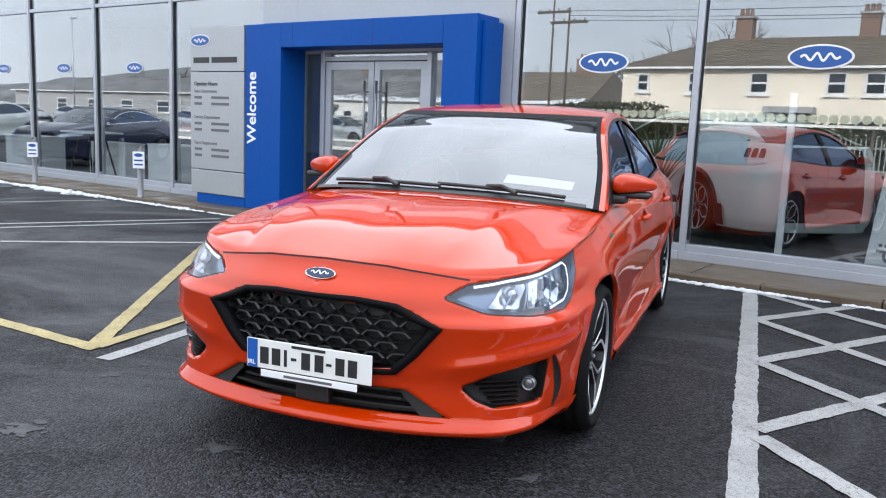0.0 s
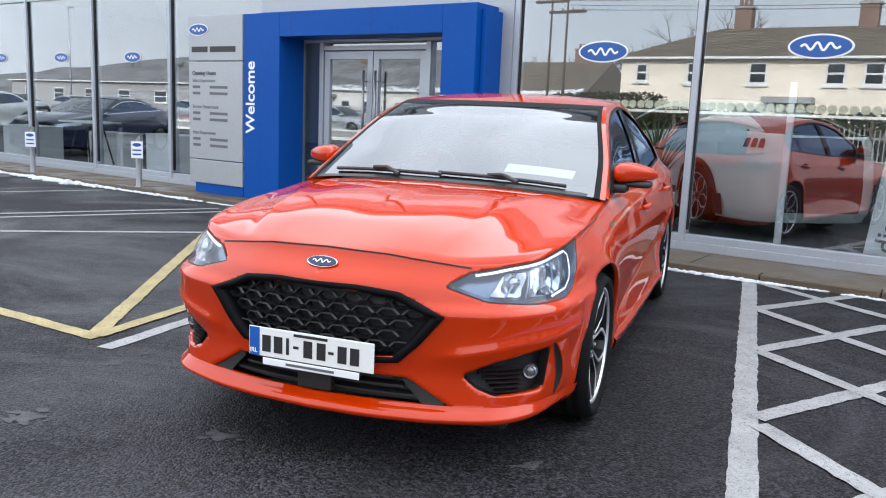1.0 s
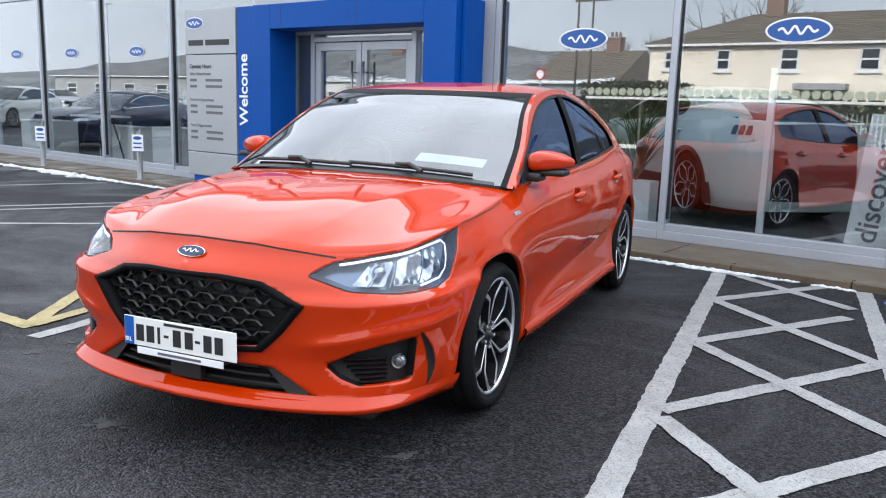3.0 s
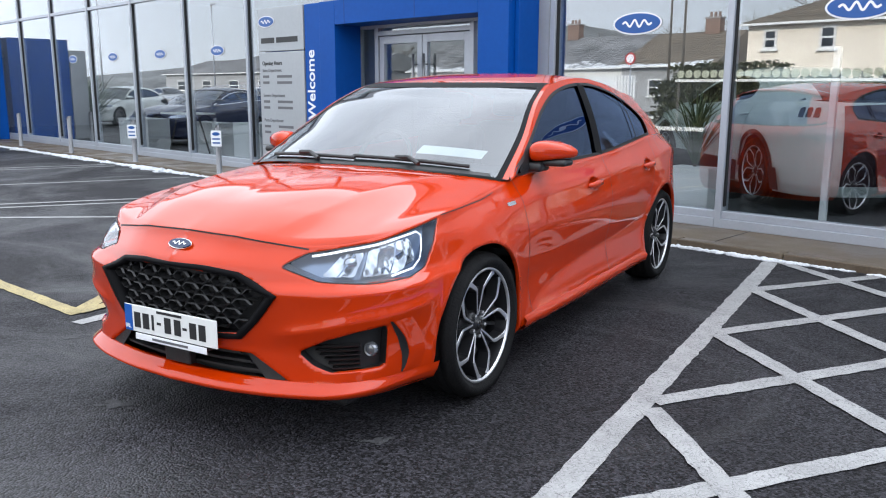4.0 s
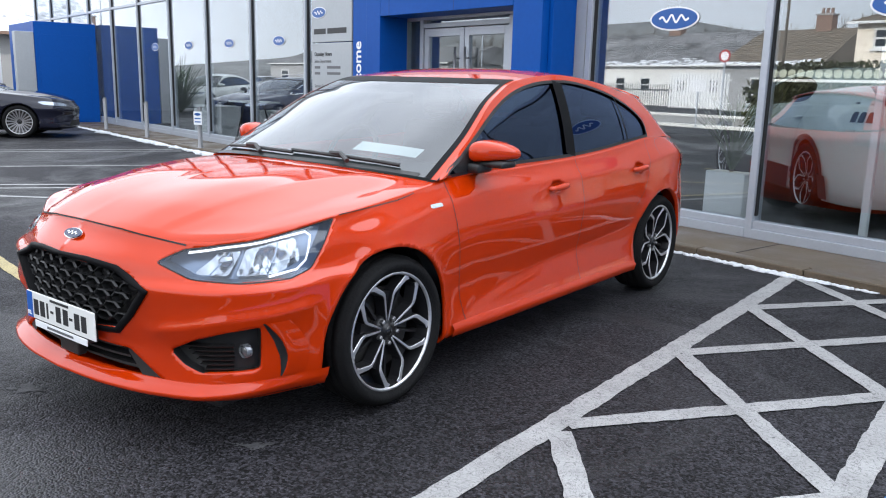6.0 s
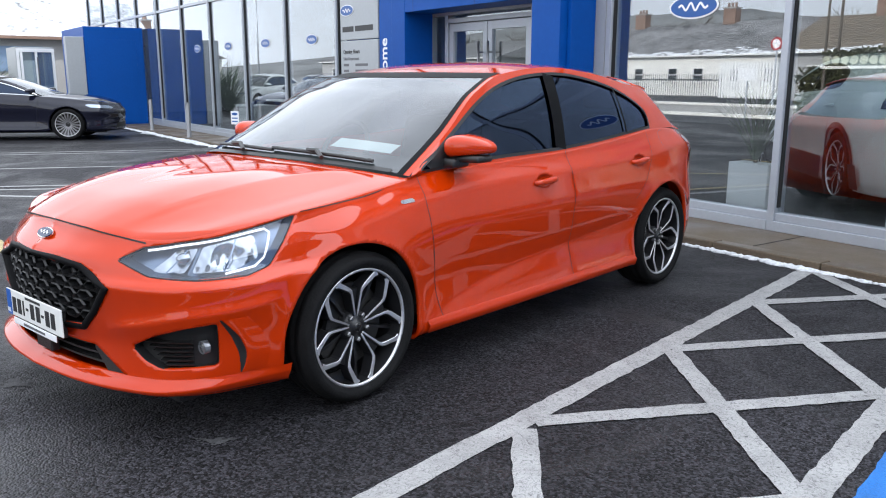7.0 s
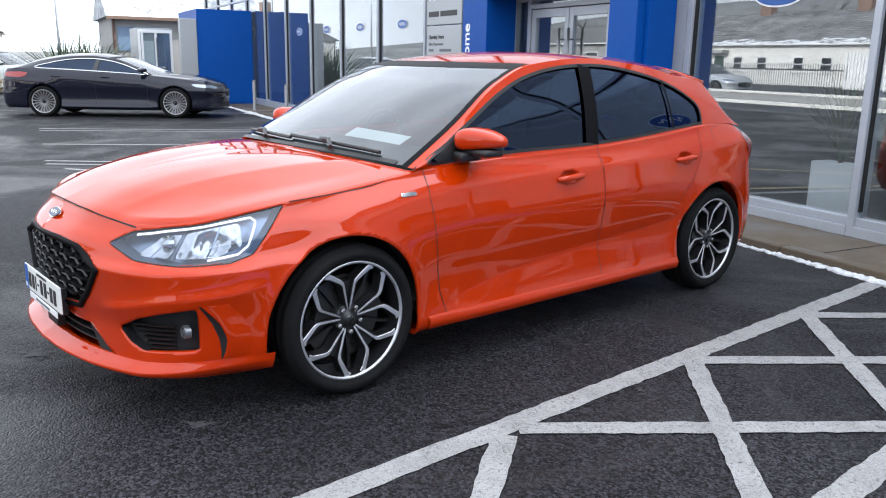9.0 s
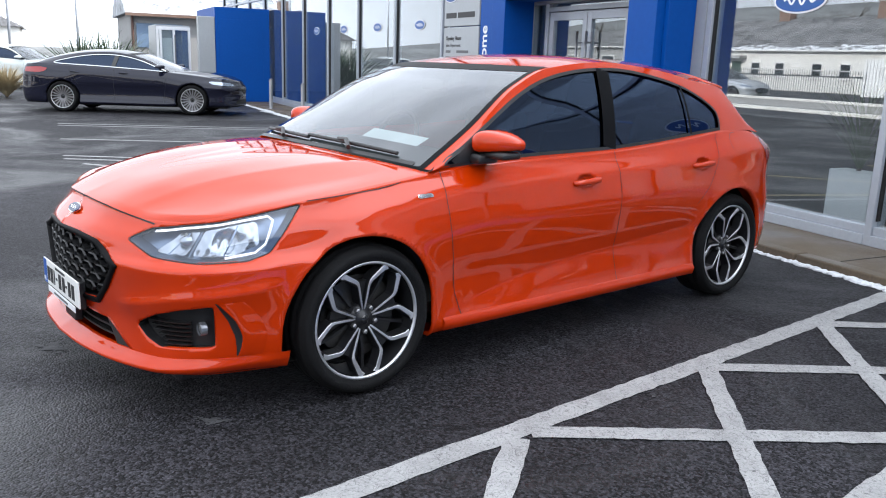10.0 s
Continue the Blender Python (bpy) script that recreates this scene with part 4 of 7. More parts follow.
HATCH_SECTIONS = [
    (0, (0.19, 0.22, 0.27, 0.36, 0.44, 0.60, 0.68, 0.74, 0.80), (0.06, 0.012, 0.03, 0.03, 0.01, 0.0, 0.012, 0.058, 0.110)),
    (2.6, (0.19, 0.22, 0.27, 0.38, 0.47, 0.602, 0.640, 0.70, 0.78), (0.06, 0.01, 0.022, 0.035, 0.022, 0.012, 0.044, 0.064, 0.12)),
    (4.4, (0.19, 0.23, 0.30, 0.42, 0.51, 0.608, 0.642, 0.72, 0.80), (0.09, 0.060, 0.045, 0.035, 0.022, 0.014, 0.054, 0.068, 0.105)),
    (5.6, (0.19, 0.23, 0.30, 0.42, 0.51, 0.615, 0.66, 0.76, 0.83), (0.075, 0.050, 0.035, 0.025, 0.016, 0.018, 0.046, 0.066, 0.098)),
    (6.8, (0.20, 0.26, 0.36, 0.50, 0.62, 0.72, 0.80, 0.88), (0.05, 0.02, 0.015, 0.008, 0.008, 0.026, 0.052, 0.09)),
    (8.4, (0.18, 0.22, 0.30, 0.42, 0.55, 0.68, 0.80, 0.94), (0.07, 0.012, 0.030, 0.042, 0.024, 0.012, 0.036, 0.09)),
    (11.0, (0.18, 0.22, 0.30, 0.42, 0.55, 0.70, 0.82, 0.98), (0.07, 0.012, 0.032, 0.046, 0.028, 0.012, 0.034, 0.09)),
    (12.2, (0.20, 0.26, 0.36, 0.50, 0.64, 0.76, 0.86, 1.03), (0.05, 0.025, 0.02, 0.010, 0.004, 0.012, 0.036, 0.10)),
    (14.2, (0.20, 0.26, 0.40, 0.55, 0.65, 0.80, 0.90, 1.03), (0.06, 0.02, 0.0, 0.0, 0.012, 0.024, 0.02, 0.06)),
    (17, (0.20, 0.26, 0.40, 0.55, 0.65, 0.80, 0.90, 1.03), (0.08, 0.02, 0.0, 0.0, 0.02, 0.03, 0.05, 0.08)),
]


def wheel(parent, x, y, r, side, spokes=5, style="split", name="wheel", share=0.752):
    """Tyre, rim, spokes, nuts and brake disc, facing side (+1 left, -1 right)."""
    w = new(name)
    w.empty_display_size = 0.1
    w.parent = parent
    w.matrix_local = Matrix.Translation((x, y, r)) @ Matrix.Diagonal((side, 1, 1, 1))
    rr = r * share
    tyre = [(rr - 0.006, -0.10), (rr + 0.010, -0.112), (r * 0.9, -0.118), (r - 0.02, -0.108), (r - 0.004, -0.088)]
    for gx in (-0.055, 0.0, 0.055):
        tyre += [(r, gx - 0.012), (r - 0.007, gx - 0.006), (r - 0.007, gx + 0.006), (r, gx + 0.012)]
    tyre += [(r - 0.004, 0.088), (r - 0.018, 0.106), (r * 0.93, 0.116), (r * 0.86, 0.117), (rr + 0.016, 0.112), (rr + 0.006, 0.104), (rr - 0.004, 0.098)]
    part("tyre", add_lathe(bmesh.new(), tyre, "x", 72), TYRE, w, smooth=True)
    rim = part("rim", add_lathe(bmesh.new(), [(rr - 0.004, -0.1), (rr - 0.02, -0.05), (rr - 0.022, 0.06), (rr - 0.014, 0.092)], "x", 60), RIMB, w, smooth=True)
    part("rim_lip", add_lathe(bmesh.new(), [(rr - 0.011, 0.092), (rr - 0.009, 0.101), (rr - 0.001, 0.103), (rr + 0.004, 0.099)], "x", 60), RIMS, rim, smooth=True)
    part("brake_disc", add_lathe(bmesh.new(), [(0.0, 0.028), (0.07, 0.028), (0.072, 0.018), (rr * 0.72, 0.018), (rr * 0.72, -0.005), (0, -0.005)], "x", 40), mat("brake_iron", (0.07, 0.068, 0.066), 0.4, 0.8, 20.0, 0.2), w, smooth=False)

    def pol(rad, ang, dx):
        return Vector((dx, rad * math.sin(ang), rad * math.cos(ang)))

    def bar(line, ww, depth0, depth1, bm):
        """A flat-faced bar along polar points (radius, angle, x), as wide as ww."""
        rows = []
        for k, (ra, an, dx) in enumerate(line):
            p = pol(ra, an, dx)
            q = pol(*line[min(k + 1, len(line) - 1)]) - pol(*line[max(k - 1, 0)])
            q.x = 0
            q.normalize()
            s = Vector((0, -q.z, q.y)) * ww[k] / 2
            rows.append([bm.verts.new(p + s), bm.verts.new(p - s), bm.verts.new(p - s * 1.25 - Vector((depth1, 0, 0))), bm.verts.new(p + s * 1.25 - Vector((depth1, 0, 0)))])
        for a, b in zip(rows, rows[1:]):
            for k in range(4):
                bm.faces.new((a[k], a[(k + 1) % 4], b[(k + 1) % 4], b[k]))
        bm.faces.new(rows[0][::-1])
        bm.faces.new(rows[-1])

    for k in range(spokes):
        a0 = k * math.tau / spokes - 0.06
        if style == "split":
            black, face = bmesh.new(), bmesh.new()
            for sgn in (-1, 1):
                line = [(rr * 0.16, a0 + sgn * 0.10, 0.066), (rr * 0.22, a0 + sgn * 0.125, 0.070), (rr * 0.60, a0 + sgn * 0.172, 0.082), (rr * 0.665, a0 + sgn * 0.195, 0.085), (rr * 0.72, a0 + sgn * 0.25, 0.087), (rr * 0.90, a0 + sgn * 0.425, 0.090), (rr - 0.010, a0 + sgn * 0.485, 0.091)]
                bar(line, [0.014, 0.014, 0.017, 0.020, 0.022, 0.025, 0.032], 0, 0.050, black)
                bar([(ra, an, dx + 0.002) for ra, an, dx in line], [0.0055, 0.0065, 0.0085, 0.0125, 0.014, 0.017, 0.026], 0, 0.0015, face)
            # the sunk web between the two arms
            bar([(rr * 0.12, a0, 0.050), (rr * 0.4, a0, 0.060), (rr * 0.66, a0, 0.066)], [0.022, 0.034, 0.052], 0, 0.025, black)
            bar([(rr * 0.2, a0 + math.pi / spokes, 0.040), (rr * 0.6, a0 + math.pi / spokes, 0.048), (rr - 0.02, a0 + math.pi / spokes, 0.040)], [0.014, 0.012, 0.016], 0, 0.02, black)
            sp = part("spoke", black, RIMB, rim)
            part("machined_face", face, RIMS, sp)
        else:
            bm = bmesh.new()
            bar([(0.05, a0, 0.075), (rr * 0.5, a0, 0.085), (rr - 0.01, a0, 0.092)], [0.016, 0.018, 0.024], 0, 0.02, bm)
            part("spoke", bm, ALLOY_G, rim)
    hub = add_lathe(bmesh.new(), [(0.068, 0.02), (0.068, 0.058), (0.05, 0.068), (0.03, 0.070), (0.028, 0.076), (0.0, 0.078)], "x", 24)
    part("hub", hub, RIMB, rim, smooth=True)
    part("hub_cap", add_lathe(bmesh.new(), [(0.020, 0.0775), (0.018, 0.0800), (0.0, 0.0802)], "x", 20), GLOSSB, rim, smooth=True)
    for k in range(5):
        a = k * math.tau / 5 - 0.06 + math.pi / 5
        nut = add_lathe(bmesh.new(), [(0.0105, 0.055), (0.0105, 0.078), (0.006, 0.082), (0, 0.082)], "x", 6, (0, 0.055 * math.sin(a), 0.055 * math.cos(a)))
        part("wheel_nut", nut, STEEL, rim)
    return w


def skin(sh, parent, paint, arches, holes_low, dlo, front_t=3.0, rear_t=7.0, lower_paint=None, roof_paint=None, hatch_glass=None, nu=150, nv=38):
    """Body, bonnet, roof and screens of a shell."""
    # lower body
    svals = sorted(set(np.linspace(0, sh.length, nu * 2).tolist()))
    rows = [[None] * len(svals) for _ in range(nv + 1)]
    bm, flat = bmesh.new(), {}
    V = []
    for j in range(nv + 1):
        row = []
        for s in svals:
            zt = sh.top_zf(s)
            zb = 0.185
            z = zb + (zt - zb) * j / nv
            v = bm.verts.new(sh.lower(s, z))
            flat[v] = (s, z)
            row.append(v)
        V.append(row)
    for a, b in zip(V, V[1:]):
        for i in range(len(a) - 1):
            bm.faces.new((a[i], a[i + 1], b[i + 1], b[i]))
    for poly in holes_low:
        cut(bm, flat, sh.lower, poly)
    for yc, r, zc in arches:
        poly = [(sh.s_of_y(yc + r * math.cos(a)), zc + r * math.sin(a)) for a in np.linspace(0, math.tau, 60, endpoint=False)]
        poly = [(s, z if z > zc else z - 0.3) for s, z in poly]
        cut(bm, flat, sh.lower, poly)
    # turn every free edge inwards so that the skin has thickness
    rims = [e for e in bm.edges if e.is_boundary]
    geo = bmesh.ops.extrude_edge_only(bm, edges=rims)["geom"]
    for v in (g for g in geo if isinstance(g, bmesh.types.BMVert)):
        n = Vector((v.co.x, (v.co.y - 1.25) * 0.25, 0))
        if v.co.z > 0.20:
            v.co -= n.normalized() * 0.022 if n.length > 1e-6 else Vector()
        else:
            v.co.x *= 0.93
    mirror_bm(bm)
    body = part("body", bm, paint, parent, smooth=True)
    # bonnet with wings: front edge to screen foot
    s_c = sh.s_of_y(-0.60)
    s_w = sh.s_of_y(sh.cowl)
    front = [sh.edge(s) for s in np.linspace(0, s_c, 50)]
    side = [sh.edge(s) for s in np.linspace(s_c, s_w, 44)]
    c0, c1 = front[0], Vector((0, sh.crest[0](0), sh.crest[1](0)))
    mid_z = cosine([0, 0.22, 0.5, 0.8, 1.0], [c0.z, c0.z + 0.40 * (c1.z - c0.z) + 0.012, c0.z + 0.72 * (c1.z - c0.z) + 0.012, c0.z + 0.93 * (c1.z - c0.z) + 0.004, c1.z])
    rows = []
    kap = [(p.y - side[0].y) / (side[-1].y - side[0].y) for p in side]
    for k, ka in enumerate(kap):
        row = []
        for i, f in enumerate(front):
            p = f.x / front[-1].x
            yc = c1.y + (side[-1].y - c1.y) * p ** 2.2
            x = f.x * side[k].x / side[0].x
            y = f.y + (yc - f.y) * ka
            w = p ** 2.3
            z = (mid_z(ka) + (f.z - c0.z) * (1 - ka)) * (1 - w) + side[k].z * w
            if ka == 0:
                z = f.z
            off = p - 0.50 - 0.22 * ka
            ridge = 0.022 * (max(0.0, 1 + off / 0.55) if off < 0 else max(0.0, 1 - off / 0.22) ** 2) * math.sin(math.pi * min(ka * 1.02, 1.0)) ** 0.5
            dish = math.exp(-((p - 0.84) / 0.09) ** 2) * 0.007 * math.sin(math.pi * ka)
            row.append(Vector((x, y, z + ridge - dish)))
        rows.append(row)
    sh.bonnet_rows = rows
    bonnet = part("bonnet", mirror_bm(grid_bm(rows)), paint, parent, smooth=True)
    # glasshouse flanks
    n_t = len(sh.rail_n) - 1
    bm, flat = bmesh.new(), {}
    V = []
    for t in np.linspace(0.0, n_t, 170):
        y = sh.rail[1](t)
        zr = sh.rail[2](t)
        e = sh.edge(sh.s_of_y(y))
        row = []
        for k in range(27):
            z = e.z + (max(zr, e.z + 0.004) - e.z) * k / 26
            v = bm.verts.new(sh.side_glass(y, z))
            flat[v] = (y, z)
            row.append(v)
        V.append(row)
    for a, b in zip(V, V[1:]):
        for i in range(len(a) - 1):
            bm.faces.new((a[i], b[i], b[i + 1], a[i + 1]))
    cut(bm, flat, lambda y, z: sh.side_glass(y, z), dlo)
    mirror_bm(bm)
    part("glasshouse_frame", bm, paint, parent, smooth=True)
    # roof skin, screen and rear glass
    def strip_of(t0, t1, w0, w1, n, m, lift=0.0):
        return grid_bm([[sh.roof(t, w, lift) for w in np.linspace(w0, w1, m)] for t in np.linspace(t0, t1, n)])
    part("roof_panel", mirror_bm(strip_of(front_t, rear_t, 0, 1, 60, 24)), roof_paint or paint, parent, smooth=True)
    bm = strip_of(0.0, front_t, 0.966, 1.0, 50, 4)
    part("windscreen_pillar", flipped(bm), paint, parent, smooth=True)
    part("windscreen_pillar", bm, paint, parent, smooth=True)
    part("windscreen", mirror_bm(strip_of(0.02, front_t - 0.02, 0, 0.958, 40, 26)), SCREEN, parent, "windscreen with pale sky gloss", True)
    band = strip_of(0.0, front_t, 0.937, 0.970, 50, 3, 0.002)
    # header frit, widened to paint in the roofline's dark reflection
    bm2 = strip_of(front_t - 0.38, front_t + 0.0, 0.0, 0.945, 4, 26, 0.0015)
    part("screen_border", flipped(band), FRIT, parent, smooth=True)
    part("screen_border", band, FRIT, parent, smooth=True)
    part("header_frit_reflection", mirror_bm(bm2), FRIT, parent, smooth=True)
    part("rear_screen", mirror_bm(strip_of(rear_t, n_t, 0, 0.8, 20, 20)), hatch_glass or TINT, parent, smooth=True)
    bm = strip_of(rear_t, n_t, 0.8, 1.0, 20, 6)
    part("tailgate_corner", flipped(bm), paint, parent, smooth=True)
    part("tailgate_corner", bm, paint, parent, smooth=True)
    # under tray and inner box keep the inside dark
    bm = box(-0.68, 0.68, -0.74, 3.15, 0.155, 0.21, 0.02)
    part("under_tray", bm, PLAST, parent)
    for yc, r, zc in arches:
        for sg in (1, -1):
            bm = bmesh.new()
            add_lathe(bm, [(r + 0.02, 0.52), (r + 0.02, 0.80)], "x", 48)
            for v in bm.verts:
                v.co = Vector((v.co.x * sg, v.co.y + yc, max(v.co.z + zc, 0.19)))
            made = bmesh.ops.create_circle(bm, cap_ends=True, radius=r + 0.02, segments=32)["verts"]
            bmesh.ops.transform(bm, matrix=Matrix.Translation((0.52 * sg, yc, zc)) @ Matrix.Rotation(radians(90), 4, "Y"), verts=made)
            for v in made:
                v.co.z = max(v.co.z, 0.19)
            part("arch_liner", bm, GASKET, parent)
    return body


def red_car():
    car = thing("hatchback", "glossy orange-red five-door hatchback parked on the forecourt", "car", pose(-0.008, 0, 0, 0, 0, 13.6))
    sh = Shell(REDCAR_PLAN, HATCH_TOP_IN, HATCH_TOP_Z, 0.12, HATCH_RAIL, HATCH_CREST, HATCH_SECTIONS, 0.37)
    sx, sy = sh.s_of_x, sh.s_of_y
    R = 0.3225
    # pressed creases: over the fog lamp, under the headlamp, along the handles, up the doors, the hips
    so = sx(0.752)
    sh.fold([(sx(0.44), 0.440), (sx(0.60), 0.470), (so, 0.505), (sy(-0.52), 0.528), (sy(-0.38), 0.545)], 0.020, 0.030, 0.075)
    sh.fold([(sx(0.40), 0.600), (sx(0.62), 0.600), (so, 0.606), (sy(-0.50), 0.618), (sy(-0.36), 0.63)], 0.009, 0.022, 0.060)
    sh.fold([(sy(0.15), 0.850), (sy(0.6), 0.862), (sy(1.6), 0.858), (sy(2.3), 0.868), (sy(3.0), 0.93), (sy(3.1), 0.95)], 0.009, 0.045, 0.055)
    sh.fold([(sy(0.50), 0.300), (sy(1.0), 0.395), (sy(1.7), 0.450), (sy(2.26), 0.490), (sy(2.4), 0.50)], -0.010, 0.060, 0.050)
    sh.flares += [(sy(-0.03), 0.325, 0.366, 0.014), (sy(2.67), 0.330, 0.364, 0.016)]
    # outlines, along the skin and upwards
    grille_half = [(0.0, 0.676), (0.16, 0.672), (0.311, 0.659), (0.474, 0.592), (0.392, 0.490), (0.318, 0.420), (0.0, 0.402)]
    grille = [(sx(x), z) for x, z in grille_half]
    grille_cut = [(-0.1, 0.676)] + soft_poly(grille[1:6], 0.008) + [(-0.1, 0.402)]
    intake = [(-0.1, 0.366), (sx(0.36), 0.356), (sx(0.515), 0.262), (-0.1, 0.258)]
    fog = soft_poly([sh.at(0.527, -0.806, 0.378), sh.at(0.62, -0.755, 0.432), sh.at(0.70, -0.70, 0.462), sh.at(0.785, -0.631, 0.478), sh.at(0.772, -0.623, 0.306), sh.at(0.629, -0.744, 0.302), sh.at(0.575, -0.78, 0.330)], 0.008)
    lamp = soft_poly([sh.at(0.458, -0.824, 0.690), sh.at(0.525, -0.745, 0.736), sh.at(0.62, -0.66, 0.756), sh.at(0.72, -0.55, 0.778), sh.at(0.806, -0.27, 0.828), sh.at(0.812, -0.34, 0.750), sh.at(0.822, -0.42, 0.660), sh.at(0.790, -0.50, 0.636), sh.at(0.70, -0.64, 0.634), sh.at(0.600, -0.775, 0.645)], 0.008)
    tail = soft_poly([(sy(3.04), 0.955), (sy(3.12), 0.972), (sy(3.18), 0.968), (sy(3.18) + 0.34, 0.945), (sy(3.18) + 0.34, 0.86), (sy(3.17), 0.80), (sy(3.10), 0.85)], 0.012)
    dlo = smooth_poly([(0.445, 0.938), (0.58, 1.018), (0.72, 1.096), (0.96, 1.222), (1.17, 1.302), (1.40, 1.350), (1.64, 1.370), (1.87, 1.366), (2.13, 1.334), (2.37, 1.285), (2.54, 1.222), (2.635, 1.158), (2.650, 1.110), (2.625, 1.046),
                       (2.60, 1.039), (2.50, 1.032), (2.28, 1.016), (1.98, 0.993), (1.64, 0.974), (1.46, 0.968), (1.02, 0.962), (0.76, 0.952)], 5)
    grips = [(1.325, 0.820), (2.345, 0.852)]
    cups = [[(sy(y) + 0.066 * math.cos(a), z + 0.030 * math.sin(a)) for a in np.linspace(0, math.tau, 28, endpoint=False)] for y, z in grips]
    skin(sh, car, RED, [(-0.03, 0.366, 0.325), (2.67, 0.364, 0.330)], [grille_cut, intake, fog, lamp] + cups, dlo, nu=185, nv=62)
    low = lambda d: (lambda s, z: sh.lower(s, z, d))

    # grille: recessed backing and hexagonal mesh, frame
    g = part("grille", mirror_bm(patch([(0.0, 0.680), *grille[1:6], (0.0, 0.398)], 0.02, low(-0.055))), GASKET, car, "black honeycomb grille", True)
    bm = bmesh.new()
    inner = [(0.0, 0.662), (grille[1][0], 0.658), (grille[2][0] - 0.012, 0.642), (grille[3][0] - 0.040, 0.588), (grille[4][0] - 0.028, 0.496), (grille[5][0] - 0.018, 0.434), (0.0, 0.416)]
    def ratio(line, k, n):
        t = k / n * (len(line) - 1)
        i = min(int(t), len(line) - 2)
        return (line[i][0] + (line[i + 1][0] - line[i][0]) * (t - i), line[i][1] + (line[i + 1][1] - line[i][1]) * (t - i))
    V = []
    for k in range(73):
        o, q = ratio(grille, k, 72), ratio(inner, k, 72)
        gx_, gz_ = o[0] - 0.2, o[1] - 0.54
        gl = math.hypot(gx_, gz_)
        far = (max(o[0] + 0.011 * gx_ / gl, 0.0) if k not in (0, 72) else 0.0, o[1] + 0.011 * gz_ / gl)
        V.append([bm.verts.new(sh.lower(*far, -0.002)), bm.verts.new(sh.lower(*far, 0.010)), bm.verts.new(sh.lower((o[0] + q[0]) / 2, (o[1] + q[1]) / 2, 0.008)), bm.verts.new(sh.lower(*q, -0.006)), bm.verts.new(sh.lower(*q, -0.05))])
    for a, b in zip(V, V[1:]):
        for i in range(4):
            bm.faces.new((a[i], a[i + 1], b[i + 1], b[i]))
    part("grille_frame", mirror_bm(bm), FRIT, g, smooth=True)
    # mesh cells
    cw, ch = 0.094, 0.044
    bm = bmesh.new()
    full = [(-a, b) for a, b in reversed(inner)] + inner
    for row in range(0, 8):
        for col in range(-6, 7):
            cx, cz = col * cw + (cw / 2 if row % 2 else 0), 0.425 + row * ch * 0.92
            if not inside(full, math.copysign(sx(abs(cx)), cx), cz):
                continue
            hexa = [(-0.5, 0), (-0.26, 0.5), (0.26, 0.5), (0.5, 0), (0.26, -0.5), (-0.26, -0.5)]
            ring = []
            for hx, hz in hexa:
                pts3 = []
                for kx, dd in ((1.0, -0.018), (0.80, -0.012), (0.72, -0.045)):
                    px, pz = cx + hx * cw * 0.98 * kx, cz + hz * ch * 1.5 * kx * 0.66
                    p = sh.lower(sx(abs(px)), pz, dd)
                    pts3.append(bm.verts.new((math.copysign(p.x, px), p.y, p.z)))
                ring.append(pts3)
            for k in range(6):
                a, b = ring[k], ring[(k + 1) % 6]
                for i in range(2):
                    bm.faces.new((a[i], b[i], b[i + 1], a[i + 1]))
    part("grille_mesh", bm, PLAST, g)
    # emblem on the nose
    pa, pb = sh.lower(0, 0.725), sh.lower(0, 0.757)
    em = Matrix.Translation((0, (pa.y + pb.y) / 2 - 0.002, 0.741)) @ Matrix.Rotation(math.atan2(pb.z - pa.z, pb.y - pa.y), 4, "X")
    badge(car, 0, 0, 0, 0.062, "nose_emblem", em, CHROME, mat("badge_navy", (0.008, 0.022, 0.07), 0.25))
    # lower intake
    li = part("lower_intake", mirror_bm(patch([(0, 0.372), (sx(0.365), 0.362), (sx(0.52), 0.256), (0, 0.252)], 0.02, low(-0.07))), GASKET, car, "dark lower air intake", True)
    for z in (0.285, 0.315, 0.345):
        wmax = 0.36 + (0.356 - z) * 1.5 - 0.08
        bm = bmesh.new()
        rows = []
        for x in np.linspace(0, wmax, 14):
            s = sx(x)
            rows.append([bm.verts.new(sh.lower(s, z + 0.007, -0.06)), bm.verts.new(sh.lower(s, z + 0.004, -0.022)), bm.verts.new(sh.lower(s, z - 0.004, -0.022)), bm.verts.new(sh.lower(s, z - 0.007, -0.06))])
        for a, b in zip(rows, rows[1:]):
            for i in range(3):
                bm.faces.new((a[i], a[i + 1], b[i + 1], b[i]))
        part("intake_slat", mirror_bm(bm), PLAST, li)
    for sg in (1, -1):
        bm = patch([(sx(0.325), 0.358), (sx(0.362), 0.357), (sx(0.517), 0.261), (sx(0.415), 0.261)], 0.012, low(-0.010))
        part("intake_end", bm if sg > 0 else flipped(bm), PLAST, li, smooth=True)
    part("radar_cover", box(-0.07, 0.07, -0.935, -0.90, 0.272, 0.36, 0.006), PLAST, li)
    # number plate, plain bars for its characters
    pl = part("number_plate", box(-0.262, 0.255, -0.9640, -0.9570, 0.375, 0.486, 0.003), PLATE, car, "white number plate with plain dark bars")
    part("plate_holder", box(-0.20, 0.20, -0.9560, -0.9190, 0.355, 0.47, 0.004), PLAST, pl)
    part("lower_strip", box(-0.20, 0.20, -0.9670, -0.9630, 0.345, 0.372, 0.002), LETTER, pl)
    part("strip_bar", box(-0.10, 0.10, -0.9685, -0.9670, 0.354, 0.363), INK_G, pl)
    part("blue_band", box(-0.258, -0.215, -0.9655, -0.9640, 0.377, 0.484), PLATE_B, pl)
